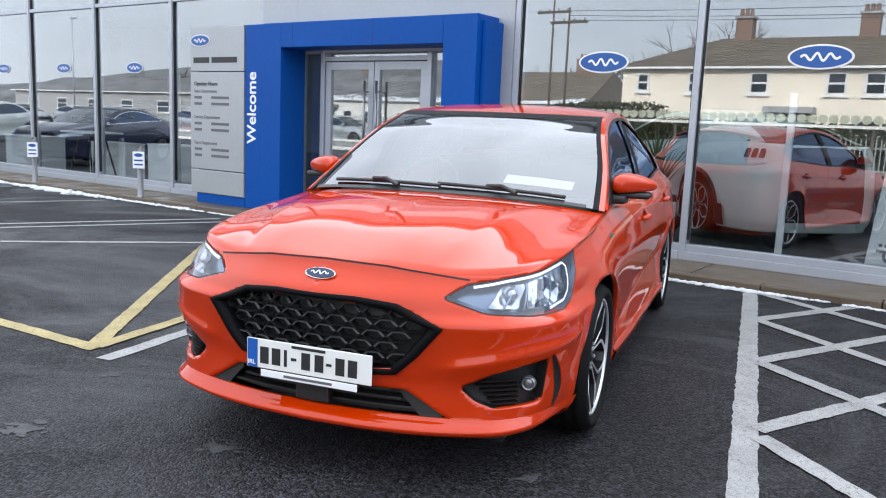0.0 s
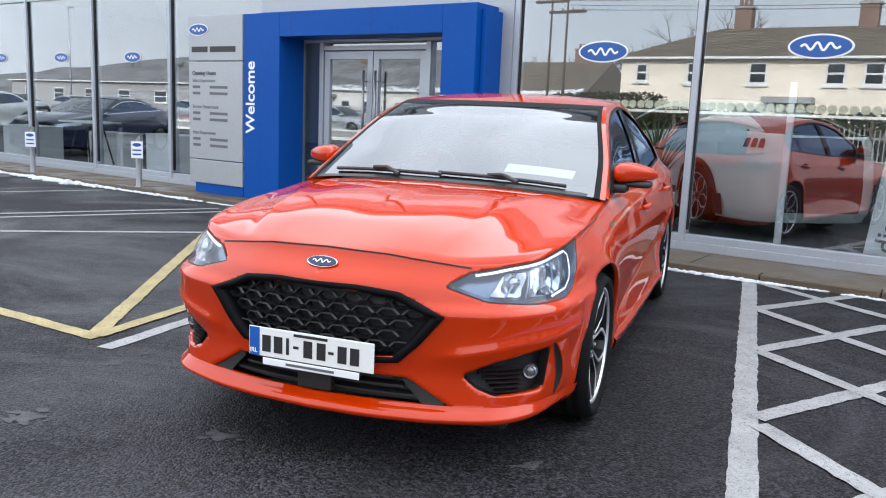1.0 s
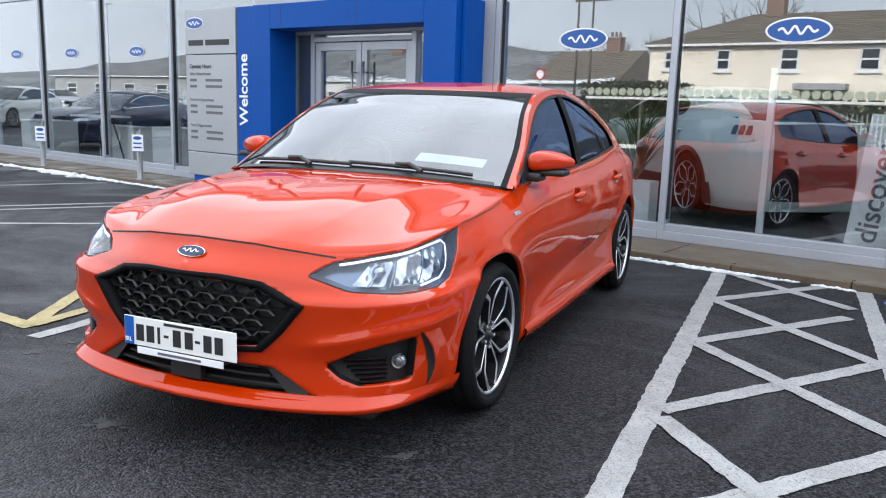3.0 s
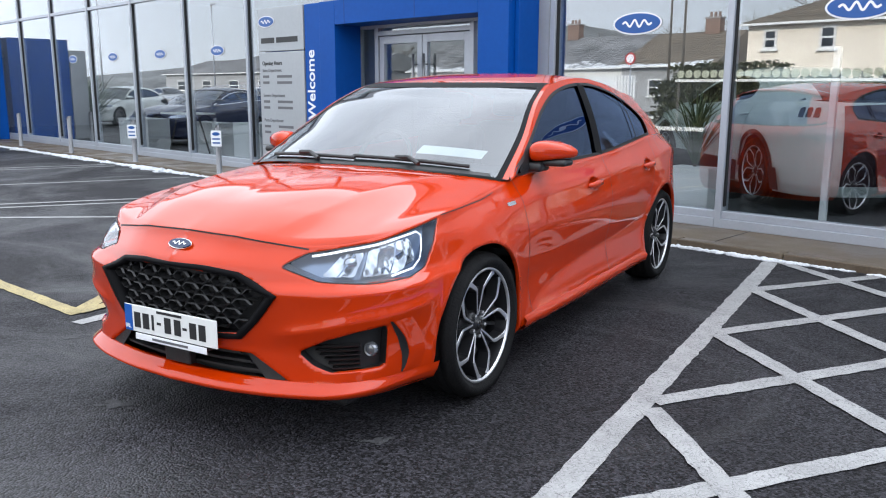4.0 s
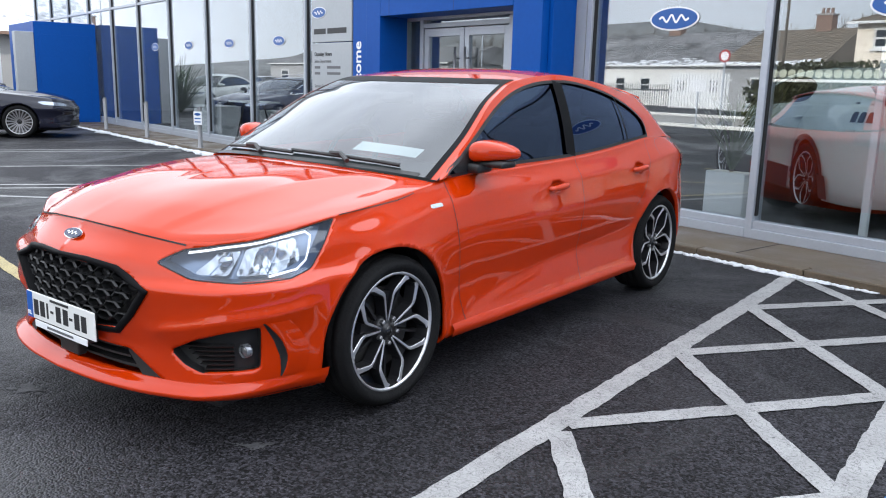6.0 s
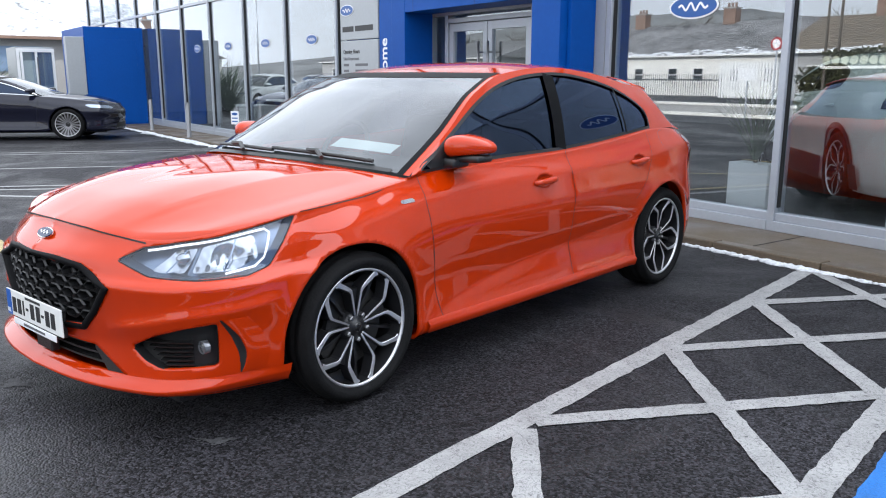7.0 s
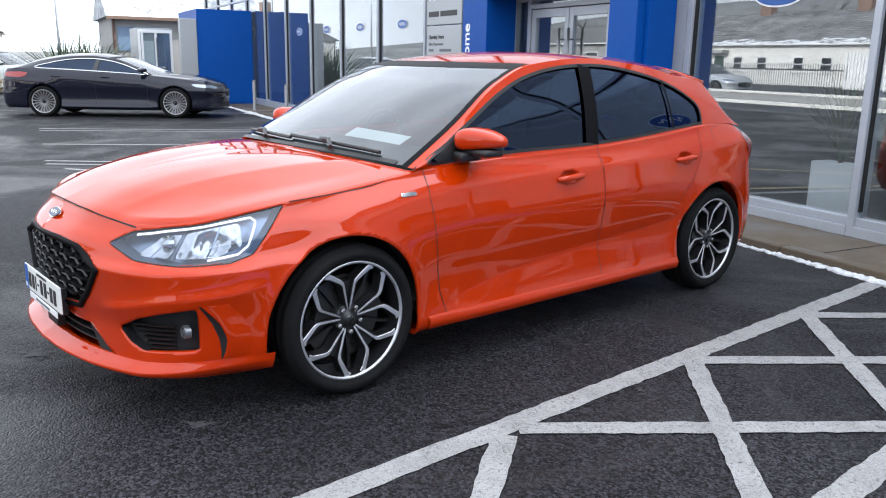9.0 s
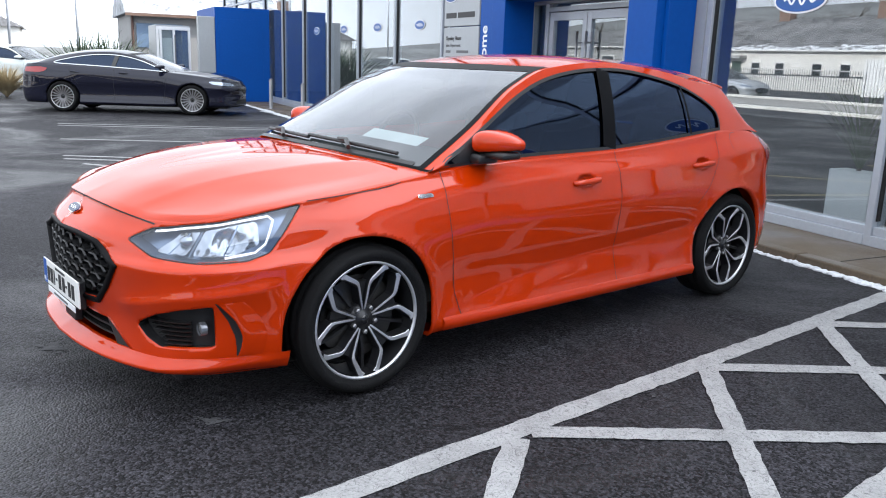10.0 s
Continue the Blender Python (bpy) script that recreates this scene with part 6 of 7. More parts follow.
# ---- other cars ----
def plain_car(name, label, paint, m, size=(1.0, 1.0, 1.0), fastback=False, style="multi", spokes=18, fine=True, group="", chrome_line=False):
    """A car of a given stretch of the same build: skin, glass, lamps, wheels."""
    kx, ky, kz = size
    car = thing(name, label, "car", m, group)
    plan = [(x * kx, y * ky) for x, y in REDCAR_PLAN]
    if fastback:
        plan = [(x, y if y < 2.75 * ky else y + (y - 2.75 * ky) * 0.38) for x, y in plan]
        rail = [(0.785, 0.50, 0.935), (0.735, 0.74, 1.08), (0.665, 1.08, 1.23), (0.622, 1.40, 1.315), (0.605, 1.80, 1.35), (0.595, 2.2, 1.33), (0.585, 2.6, 1.27), (0.60, 2.95, 1.19), (0.66, 3.22, 1.095), (0.72, 3.36, 1.045)]
        crest = [(0.24, 0.985), (0.60, 1.12), (0.96, 1.265), (1.25, 1.35), (1.75, 1.41), (2.2, 1.395), (2.65, 1.33), (3.05, 1.22), (3.30, 1.12), (3.46, 1.06)]
        dlo = smooth_poly([(0.56, 0.965), (0.78, 1.06), (1.05, 1.17), (1.35, 1.25), (1.65, 1.288), (2.0, 1.285), (2.35, 1.24), (2.65, 1.17), (2.86, 1.105), (2.80, 1.075), (2.5, 1.06), (2.1, 1.045), (1.5, 1.015), (0.95, 0.985)])
    else:
        rail, crest = REDCAR_RAIL, REDCAR_CREST
        dlo = smooth_poly([(0.535, 0.962), (0.70, 1.055), (0.95, 1.19), (1.20, 1.283), (1.50, 1.330), (1.85, 1.342), (2.20, 1.325), (2.50, 1.275), (2.70, 1.205), (2.80, 1.13), (2.775, 1.085), (2.60, 1.068), (2.20, 1.045), (1.70, 1.018), (1.20, 0.993), (0.85, 0.975)])
    if name == "electric_crossover":
        # small windows before a broad rear pillar
        dlo = smooth_poly([(0.56, 0.965), (0.78, 1.06), (1.05, 1.17), (1.35, 1.25), (1.65, 1.288), (1.95, 1.282), (2.20, 1.24), (2.36, 1.18), (2.40, 1.10), (2.30, 1.06), (2.0, 1.04), (1.5, 1.015), (0.95, 0.985)])
    rail = [(x * kx, y * ky, z * kz) for x, y, z in rail]
    crest = [(y * ky, z * kz) for y, z in crest]
    dlo = [(y * ky, z * kz) for y, z in dlo]
    sec = [(i, tuple(z * kz for z in zz), aa) for i, zz, aa in REDCAR_SECTIONS]
    sh = Shell(plan, REDCAR_TOP_IN, [z * kz for z in REDCAR_TOP_Z], 0.16, rail, crest, sec, 0.50 * ky)
    sx, sy = sh.s_of_x, sh.s_of_y
    r = 0.335 * max(kz, 1.0)
    wy = 2.70 * ky
    dark = FRIT if name == "electric_crossover" else TINT
    skin(sh, car, paint, [(0.0, r + 0.035, r), (wy, r + 0.035, r)], [], dlo, hatch_glass=dark, nu=110 if fine else 60, nv=30 if fine else 18)
    low = lambda d: (lambda s, z: sh.lower(s, z * kz, d))
    g = [(0.0, 0.66), (sx(0.36), 0.63), (sx(0.44), 0.59), (sx(0.36), 0.45), (0.0, 0.42)]
    part("grille", mirror_bm(patch(g, 0.03, low(0.004))), GLOSSB, car, smooth=True)
    part("lower_intake", mirror_bm(patch([(0, 0.36), (sx(0.45), 0.36), (sx(0.55), 0.26), (0, 0.25)], 0.03, low(0.004))), GASKET, car, smooth=True)
    for sg in (1, -1):
        put = (lambda b: b) if sg > 0 else flipped
        lamp = soft_poly([(sx(0.50), 0.69), (sx(0.62), 0.735), (sy(-0.42 * ky), 0.77), (sy(-0.34 * ky), 0.755), (sy(-0.45 * ky), 0.70), (sx(0.60), 0.665)], 0.012)
        hl = part("headlamp", put(patch(lamp, 0.022, low(0.005))), LAMPR, car, "clear headlamp", True)
        tail = soft_poly([(sy(2.98 * ky), 0.96), (sy(3.16 * ky), 0.985), (sy(3.16 * ky) + 0.40, 0.97), (sy(3.16 * ky) + 0.40, 0.87), (sy(3.16 * ky), 0.86), (sy(3.05 * ky), 0.89)], 0.012)
        if name != "electric_crossover":
            part("tail_lamp", put(patch(tail, 0.03, low(0.005))), TAIL, car, "red tail lamp", True)
        win = part("side_window", put(patch(dlo, 0.03, lambda y, z: sh.side_glass(y, z, -0.012))), dark, car, "dark tinted side windows", True)
        part("window_seal", put(ribbon(dense(dlo + dlo[:1], 0.03), 0.013 if chrome_line else 0.020, lambda y, z, l: sh.side_glass(y, z, l), 0.003)), CHROME if chrome_line else GASKET, win)
        part("pillar_trim", put(ribbon(dense([(1.64 * ky, 1.02 * kz), (1.58 * ky, (1.285 if fastback else 1.33) * kz)], 0.04), 0.09, lambda y, z, l: sh.side_glass(y, z, l), 0.002)), GLOSSB, win)
        part("door_mirror", put(mirror_cap()), paint, car, smooth=True)
        for pts in ([(sy(0.52 * ky), 0.90), (sy(0.60 * ky), 0.26)], [(sy(1.62 * ky), 0.98), (sy(1.63 * ky), 0.26)], [(sy(2.56 * ky), 1.0), (sy(2.36 * ky), 0.62)]):
            part("shut_line", put(ribbon(dense(pts, 0.04), 0.006, lambda s, z, l: sh.lower(s, z * kz, l), 0.002)), GASKET, car)
        for y in (1.42 * ky, 2.42 * ky):
            part("door_handle", put(handle(sh, y, 0.90 * kz)), paint, car, smooth=True)
        for y in (0.0, wy):
            wheel(car, 0.79 * kx * sg, y, r, sg, spokes, style)
    part("dashboard", box(-0.7, 0.7, 0.5, 0.95, 0.5, 0.92, 0.05), DASH, car)
    for x in (-0.36, 0.36):
        for y in (1.5, 2.35):
            st = part("seat", box(x - 0.25, x + 0.25, y - 0.28, y + 0.22, 0.32, 0.56, 0.05), SEATS, car)
            part("backrest", box(x - 0.25, x + 0.25, y + 0.15, y + 0.30, 0.5, 1.12, 0.05), SEATS, st)
    return car, sh


plain_car("fastback_saloon", "dark grey-black fastback saloon with multi-spoke wheels parked by the porch", BLACK_P, pose(-15.9, 2.33, 0, 0, 0, 156.4), (1.0, 1.055, 0.985), True, "multi", 20, chrome_line=True)
# shade on the crossover's tail, held in a dark plum paint
SHADOWP = paint_mat("paint_tail_shade", (0.035, 0.018, 0.022), 0.2)
SUV, SUV_SH = plain_car("electric_crossover", "pearl white crossover inside the showroom behind the glass", SHOWPEARL, pose(-2.37, 9.28, FLOOR_Z, 0, 0, -132), (1.03, 1.104, 1.10), True, "split", 5)
for sg in (1, -1):
    for k in range(3):
        s0 = SUV_SH.length - 1.00 + 0.092 * k
        bm = patch([(s0, 0.985), (s0 + 0.066, 0.985), (s0 + 0.082, 1.085), (s0 + 0.012, 1.085)], 0.02, lambda s, z: SUV_SH.lower(s, z, 0.014))
        part("tail_bar", bm if sg > 0 else flipped(bm), FRIT, SUV, "dark upright tail lamp bar")
for sg in (1, -1):
    put = (lambda b: b) if sg > 0 else flipped
    sy, lowz, r_ = SUV_SH.s_of_y, SUV_SH.lower, 0.335 * 1.10
    for y0, y1 in ((r_ + 0.05, 2.98 - r_ - 0.05), (2.98 + r_ + 0.05, 3.55)):
        part("sill_cladding", put(ribbon(dense([(sy(y0), 0.33), (sy(y1), 0.33)], 0.05), 0.24, lowz, 0.045)), PLAST, SUV, "black lower cladding", True)
    for yc in (0.0, 2.98):
        arc = [(sy(yc + (r_ + 0.065) * math.cos(a)), r_ + (r_ + 0.065) * math.sin(a)) for a in np.linspace(0.05, math.pi - 0.05, 24)]
        part("arch_trim", put(ribbon(dense(arc, 0.05), 0.055, lowz, 0.010)), PLAST, SUV, smooth=True)
# the pearl tail lies in shade, laid over it as dark panels
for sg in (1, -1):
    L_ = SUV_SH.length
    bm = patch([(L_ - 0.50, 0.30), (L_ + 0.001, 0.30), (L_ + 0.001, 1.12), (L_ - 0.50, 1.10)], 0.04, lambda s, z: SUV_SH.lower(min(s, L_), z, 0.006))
    part("tail_shade_panel", bm if sg > 0 else flipped(bm), SHADOWP, SUV, "tailgate and rear bumper with shade painted on as dark plum", True)
plain_car("display_saloon", "dark navy saloon inside the showroom behind the glass", NAVY, pose(-14.1, 6.9, FLOOR_Z, 0, 0, -74), (1.0, 1.05, 1.0), True, "multi", 10)
SILV = paint_mat("paint_silver", (0.42, 0.44, 0.46), 0.6)
first = plain_car("parked_car", "small hatchback in a row of parked cars across the yard", SILV, pose(-34.0, -17.0, 0, 0, 0, 95), (1.0, 0.97, 1.02), False, "multi", 10, False, "cars parked across the yard")[0]
for x, y, rz in ((-29.5, -17.3, 88), (-40.0, -17.0, 92), (-46.0, -17.2, 90), (-52.5, -17.0, 94), (-23.5, -17.5, 86)):
    copy_thing(first, pose(x, y, 0, 0, 0, rz))
plain_car("white_hatchback", "white hatchback with snow on it beyond the saloon", PEARL, pose(-27.5, -0.7, 0, 0, 0, 150), (1.0, 0.97, 1.0), False, "multi", 10, False)
BLUE_C = paint_mat("paint_blue", (0.02, 0.05, 0.20), 0.3)
plain_car("blue_hatchback", "dark blue hatchback parked behind the yard railings", BLUE_C, pose(-37.0, -26.0, 0, 0, 0, 92), (1.0, 0.97, 1.0), False, "multi", 10, False)

# ---- showroom things ----
def plinth(x0, x1, y0, y1, h, label):
    t = thing("display_plinth", label, "plinth", group="white plinths behind the glass")
    part("body", box(x0, x1, y0, y1, FLOOR_Z, FLOOR_Z + h, 0.006), WHITE, t)
    part("top", box(x0 - 0.012, x1 + 0.012, y0 - 0.012, y1 + 0.012, FLOOR_Z + h + 0.002, FLOOR_Z + h + 0.022, 0.004), WHITE, t)
    return t


plinth(-9.45, -8.62, 5.25, 5.75, 0.66, "white display plinth behind the glass")
plinth(-14.1, -13.0, 5.3, 5.9, 0.62, "white display plinth behind the glass")
plinth(-11.7, -10.6, 5.6, 6.0, 0.60, "white display plinth beside the high table")
LEAF = mat("leaf_green", (0.05, 0.085, 0.035), 0.5, 0, 6.0, 0.3)
STRAW = mat("dry_grass", (0.42, 0.34, 0.21), 0.8, 0, 6.0, 0.3)
BARK = mat("bark", (0.10, 0.085, 0.07), 0.9, 0, 5.0, 0.3, 0.4)


def blades(bm, rnd, n, length, spread, width, centre=(0, 0, 0)):
    """Long arching leaves from one root."""
    for _ in range(n):
        a, lean = rnd.uniform(0, math.tau), rnd.uniform(0.15, spread)
        L = length * rnd.uniform(0.6, 1.0)
        rows = []
        for k in range(5):
            t = k / 4
            out = lean * L * (t + 0.6 * t * t)
            up = L * (t - 0.35 * lean * t * t)
            w_ = width * (1 - t) ** 0.7 + 0.001
            p = Vector(centre) + Vector((math.cos(a) * out, math.sin(a) * out, up))
            s = Vector((-math.sin(a), math.cos(a), 0)) * w_ / 2
            rows.append((bm.verts.new(p + s), bm.verts.new(p - s)))
        for (p, q), (r_, s_) in zip(rows, rows[1:]):
            bm.faces.new((p, q, s_, r_))


def planter(x0, x1, y0, y1, h, seed):
    t = thing("planter", "white cube planter with a slim leafy plant behind the glass", "planter")
    part("tub", box(x0, x1, y0, y1, FLOOR_Z, FLOOR_Z + h, 0.01), WHITE, t)
    rnd = random.Random(seed)
    bm = bmesh.new()
    c = ((x0 + x1) / 2, (y0 + y1) / 2, FLOOR_Z + h)
    blades(bm, rnd, 46, 0.85, 0.55, 0.03, c)
    blades(bm, rnd, 30, 0.5, 0.7, 0.03, (c[0], c[1], c[2] + 0.35))
    part("leaves", bm, LEAF, t)
    part("stem", add_tube(bmesh.new(), [c, (c[0], c[1], c[2] + 0.4)], 0.02, 8), BARK, t)
    return t


planter(-1.02, -0.60, 5.2, 5.42, 0.49, 3)


def high_table(x, y):
    t = thing("high_table", "white-topped high table on slim dark trestle legs", "table", pose(x, y, FLOOR_Z))
    part("tabletop", box(-0.5, 0.5, -0.3, 0.3, 0.78, 0.81, 0.006), WHITE, t)
    for sx_ in (-0.38, 0.38):
        for sy_ in (-0.22, 0.22):
            part("leg", add_tube(bmesh.new(), [(sx_, sy_, 0), (sx_ * 0.6, sy_ * 0.4, 0.78)], 0.016, 8), INK, t)
    return t


high_table(-11.2, 5.35)


def notice_board():
    t = thing("display_board", "white upright display board with grey lettering behind the glass", "board")
    m = Matrix.Translation((1.26, 5.06, FLOOR_Z)) @ Matrix.Rotation(radians(6), 4, "Y") @ Matrix.Rotation(radians(4), 4, "X")
    part("panel", box(0, 0.62, 0, 0.03, 0.08, 1.25, 0.006, m), WHITE, t)
    part("foot", box(0.0, 0.62, -0.08, 0.14, 0.0, 0.02, 0.004, Matrix.Translation((1.26, 5.10, FLOOR_Z))), STEEL, t)
    text_part("lettering", "discover", 0.25, m @ Matrix.Translation((0.24, -0.002, 0.16)) @ FRONT @ Matrix.Rotation(radians(90), 4, "Z"), INK_G, t, 0.002)
    return t


notice_board()


def glass_stand():
    t = thing("screen_stand", "slim white upright frame with a low white base", "stand")
    part("upright", box(0.46, 0.52, 5.25, 5.30, FLOOR_Z, 1.72, 0.004), WHITE, t)
    part("base", box(0.50, 1.18, 5.05, 5.35, FLOOR_Z, FLOOR_Z + 0.05, 0.01), WHITE, t)
    return t


glass_stand()

# ---- across the road: houses, railings, trees ----
CREAM = mat("cream_render", (0.84, 0.75, 0.62), 0.85, 0, 0.8, 0.10, 0.15, 0, 30.0)
GREYR = mat("grey_render", (0.33, 0.33, 0.33), 0.85, 0, 0.8, 0.12, 0.15, 0, 30.0)
WHITER = mat("white_render", (0.74, 0.73, 0.69), 0.85, 0, 0.8, 0.10, 0.15, 0, 30.0)
SLATE = mat("slate", (0.15, 0.122, 0.092), 0.7, 0, 1.5, 0.45, 0.5, 0, 9.0)
SLATE_S = mat("snow_flecked_slate", (0.17, 0.17, 0.175), 0.75, 0, 0.8, 0.85, 0.5, 0, 5.0)
BRICK = mat("chimney_brick", (0.20, 0.13, 0.10), 0.85, 0, 3.0, 0.3, 0.3)
FRAMEW = mat("window_white", (0.72, 0.72, 0.70), 0.5)
DARKPANE = mat("house_pane", (0.02, 0.025, 0.03), 0.1)
HEDGE = mat("hedge_leaf", (0.075, 0.078, 0.03), 0.7, 0, 4.0, 0.5)
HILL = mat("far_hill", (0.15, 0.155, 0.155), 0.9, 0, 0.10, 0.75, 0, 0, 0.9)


def house_window(parent, x, y, z0, w, h, facing=1):
    win = part("window", bmesh.new(), FRAMEW, parent)
    bm = bmesh.new()
    f = 0.06 * facing
    e = 0.10
    for a, b, c, d in ((x, x + w, z0, z0 + e), (x, x + w, z0 + h - e, z0 + h), (x, x + e, z0 + e, z0 + h - e), (x + w - e, x + w, z0 + e, z0 + h - e), (x + e, x + w - e, z0 + h * 0.5 - 0.04, z0 + h * 0.5 + 0.04)):
        add_box(bm, a, b, min(y, y + f), max(y, y + f), c, d)
    bm.to_mesh(win.data)
    bm.free()
    part("glazing", box(x + 0.09, x + w - 0.09, min(y + 0.01 * facing, y + 0.03 * facing), max(y + 0.01 * facing, y + 0.03 * facing), z0 + 0.09, z0 + h - 0.09), DARKPANE, win)
    part("sill", box(x - 0.08, x + w + 0.08, min(y, y + 0.12 * facing), max(y, y + 0.12 * facing), z0 - 0.08, z0), FRAMEW, win)
    return win


def house(name, label, x0, x1, yf, depth, eaves, ridge, wall, windows, chimneys, hip=0.0, door=None, snow=0.0, cover=None):
    h = thing(name, label, "house")
    yb = yf - depth
    part("wall", box(x0, x1, yb, yf, 0, eaves), wall, h)
    ym = (yf + yb) / 2
    o = 0.3
    bm = bmesh.new()
    pts = [(x0 - o, yf + o, eaves), (x1 + o, yf + o, eaves), (x1 + o, yb - o, eaves), (x0 - o, yb - o, eaves), (x0 + hip, ym, ridge), (x1 - hip, ym, ridge)]
    v = [bm.verts.new(p) for p in pts]
    for f in ((0, 1, 5, 4), (2, 3, 4, 5), (1, 2, 5), (3, 0, 4), (3, 2, 1, 0)):
        bm.faces.new([v[k] for k in f])
    bmesh.ops.recalc_face_normals(bm, faces=bm.faces)
    cover = cover or SLATE
    roof = part("roof", bm, cover, h)
    # courses of slates as thin steps
    n = 16
    for k in range(n):
        t = (k + 0.5) / n
        y, z = yf + o + (ym - yf - o) * t, eaves + (ridge - eaves) * t
        xa, xb = x0 - o + (hip + o) * t, x1 + o - (hip + o) * t
        part("slate_course", box(xa, xb, -0.012, 0.012, 0, 0.03, 0, Matrix.Translation((0, y, z + 0.01))), cover, roof)
    if snow:
        rnd = random.Random(int(x0 * 7) % 97)
        bm = bmesh.new()
        slope = math.atan2(ridge - eaves, -(ym - yf - o))
        x = x0
        while x < x1:
            reach = 0.06 + 0.34 * snow * max(0.0, noise.noise((x * 0.35, x0, 3.0)) + 0.25)
            for _ in range(3):
                t = rnd.uniform(0.0, reach) ** 1.1
                made = bmesh.ops.create_icosphere(bm, subdivisions=1, radius=1)["verts"]
                bmesh.ops.transform(bm, matrix=Matrix.Translation((x + rnd.uniform(-0.2, 0.2), yf + o + (ym - yf - o) * t, eaves + (ridge - eaves) * t + 0.015)) @ Matrix.Rotation(-slope, 4, "X") @ Matrix.Diagonal((rnd.uniform(0.08, 0.30), rnd.uniform(0.05, 0.20), 0.025, 1)), verts=made)
            x += rnd.uniform(0.12, 0.30)
        tagged(part("snow_patches", bm, SNOW, roof), kind="stuff")
    part("gutter", box(x0 - o, x1 + o, yf + o + 0.002, yf + o + 0.12, eaves - 0.10, eaves - 0.002), FRAMEW, h)
    for wx, wz, ww, wh in windows:
        house_window(h, wx, yf + 0.002, wz, ww, wh)
    for cx, w_, top in chimneys:
        ch = part("chimney", box(cx - w_ / 2, cx + w_ / 2, ym - 0.35, ym + 0.35, ridge - 0.7, top), BRICK, h)
        part("cap", box(cx - w_ / 2 - 0.06, cx + w_ / 2 + 0.06, ym - 0.41, ym + 0.41, top + 0.001, top + 0.1), GREYR, ch)
        for k in range(3):
            part("pot", add_lathe(bmesh.new(), [(0.09, 0), (0.11, 0.02), (0.085, 0.3), (0.1, 0.34)], "z", 10, (cx - w_ * 0.3 + w_ * 0.3 * k, ym, top + 0.1)), BRICK, ch)
    if door:
        part("front_door", box(door, door + 0.95, yf + 0.002, yf + 0.06, 0.0, 2.1), mat("door_green", (0.05, 0.09, 0.07), 0.4), h)
        part("porch_canopy", box(door - 0.5, door + 1.45, yf + 0.002, yf + 0.8, 2.3, 2.55), GREYR, h)
    return h


wins = [(-12.1, 3.1, 0.6, 0.85), (-9.75, 3.05, 0.65, 0.95)] + [(x, 3.05, 0.8, 0.95) for x in (-7.1, -4.1, -2.7, 1.4, 4.4, 7.4)] + [(x, 0.9, 0.95, 1.25) for x in (-9.6, -7.3, -2.9, 1.3, 4.3)]
house("cream_house", "cream rendered two-storey terrace with brown slate roof across the road", -12.8, 12.0, -23.2, 8.5, 4.2, 5.85, CREAM, wins, [(-8.6, 0.75, 6.75), (-3.3, 0.75, 6.75), (3.0, 0.75, 6.75)], 3.2, -5.8)
house("grey_cottage", "grey gabled cottage with brick chimney beyond the hedge", -26.5, -20.2, -35, 9, 2.9, 5.2, GREYR, [(-24.5, 1.0, 1.0, 1.1), (-22.3, 1.0, 1.0, 1.1)], [(-22.4, 1.0, 6.0)], 0.0, snow=0.5)
cot = [(x, 1.0, 1.0, 1.1) for x in (-50.5, -48.2, -45.0, -42.6, -39.2, -36.8, -33.6, -30.8)]
house("white_cottages", "row of low white cottages with dark slate roofs and snow patches", -52, -29, -40, 9, 3.0, 5.6, WHITER, cot, [(-46.0, 1.1, 6.6), (-37.0, 1.1, 6.6)], 0.0, -47.0, snow=1.0, cover=SLATE_S)
house("long_shed", "long low grey building across the yard with snow on the roof", -95, -58, -38, 12, 3.2, 5.0, GREYR, [(x, 1.2, 2.0, 1.2) for x in (-92, -86, -80, -74, -68, -62)], [], 0.0, cover=SLATE_S)


def fence(name, label, x0, x1, y, z0, z1, step, w, material, rails=True):
    f = thing(name, label, "fence")
    n = int((x1 - x0) / step)
    shared = None
    for k in range(n + 1):
        if shared is None:
            ob = part("slat", box(-w / 2, w / 2, -0.012, 0.012, z0, z1, 0.002), material, f)
            shared = ob.data
        else:
            ob = new("slat", shared)
            ob.parent = f
        ob.location = (x0 + step * k, y, 0)
    if rails:
        for z in (z0 + 0.25, z1 - 0.25):
            part("rail", box(x0, x1, y - 0.05, y - 0.016, z - 0.03, z + 0.03), material, f)
    return f


fence("white_gate", "white slatted double gate beside the road", -17.4, -14.6, -17.2, 0.55, 1.95, 0.14, 0.09, WHITE)
fence("yard_railing", "slim dark railing along the road", -30, -17.6, -17.6, 0.1, 1.5, 0.12, 0.02, ALU_D)
fence("front_railing", "pale grey upright railing below the hedge", -3.0, 4.0, -12.6, 0.2, 1.35, 0.13, 0.03, GREYR)


def roadside_wall():
    t = tagged(new("wall_1"), "low pale roadside wall beyond the car park", "wall", kind="structure")
    part("coping", box(-60, 30, -16.4, -16.1, 0.26, 0.36, 0.01), WHITER, t)
    part("base", box(-60, 30, -16.36, -16.14, 0, 0.259), GREYR, t)
    tagged(mesh_ob("kerb", box(-60, 30, -13.5, -13.2, 0.0, 0.12, 0.01), WHITER), "pale concrete kerb along the road", "kerb", kind="structure")


roadside_wall()


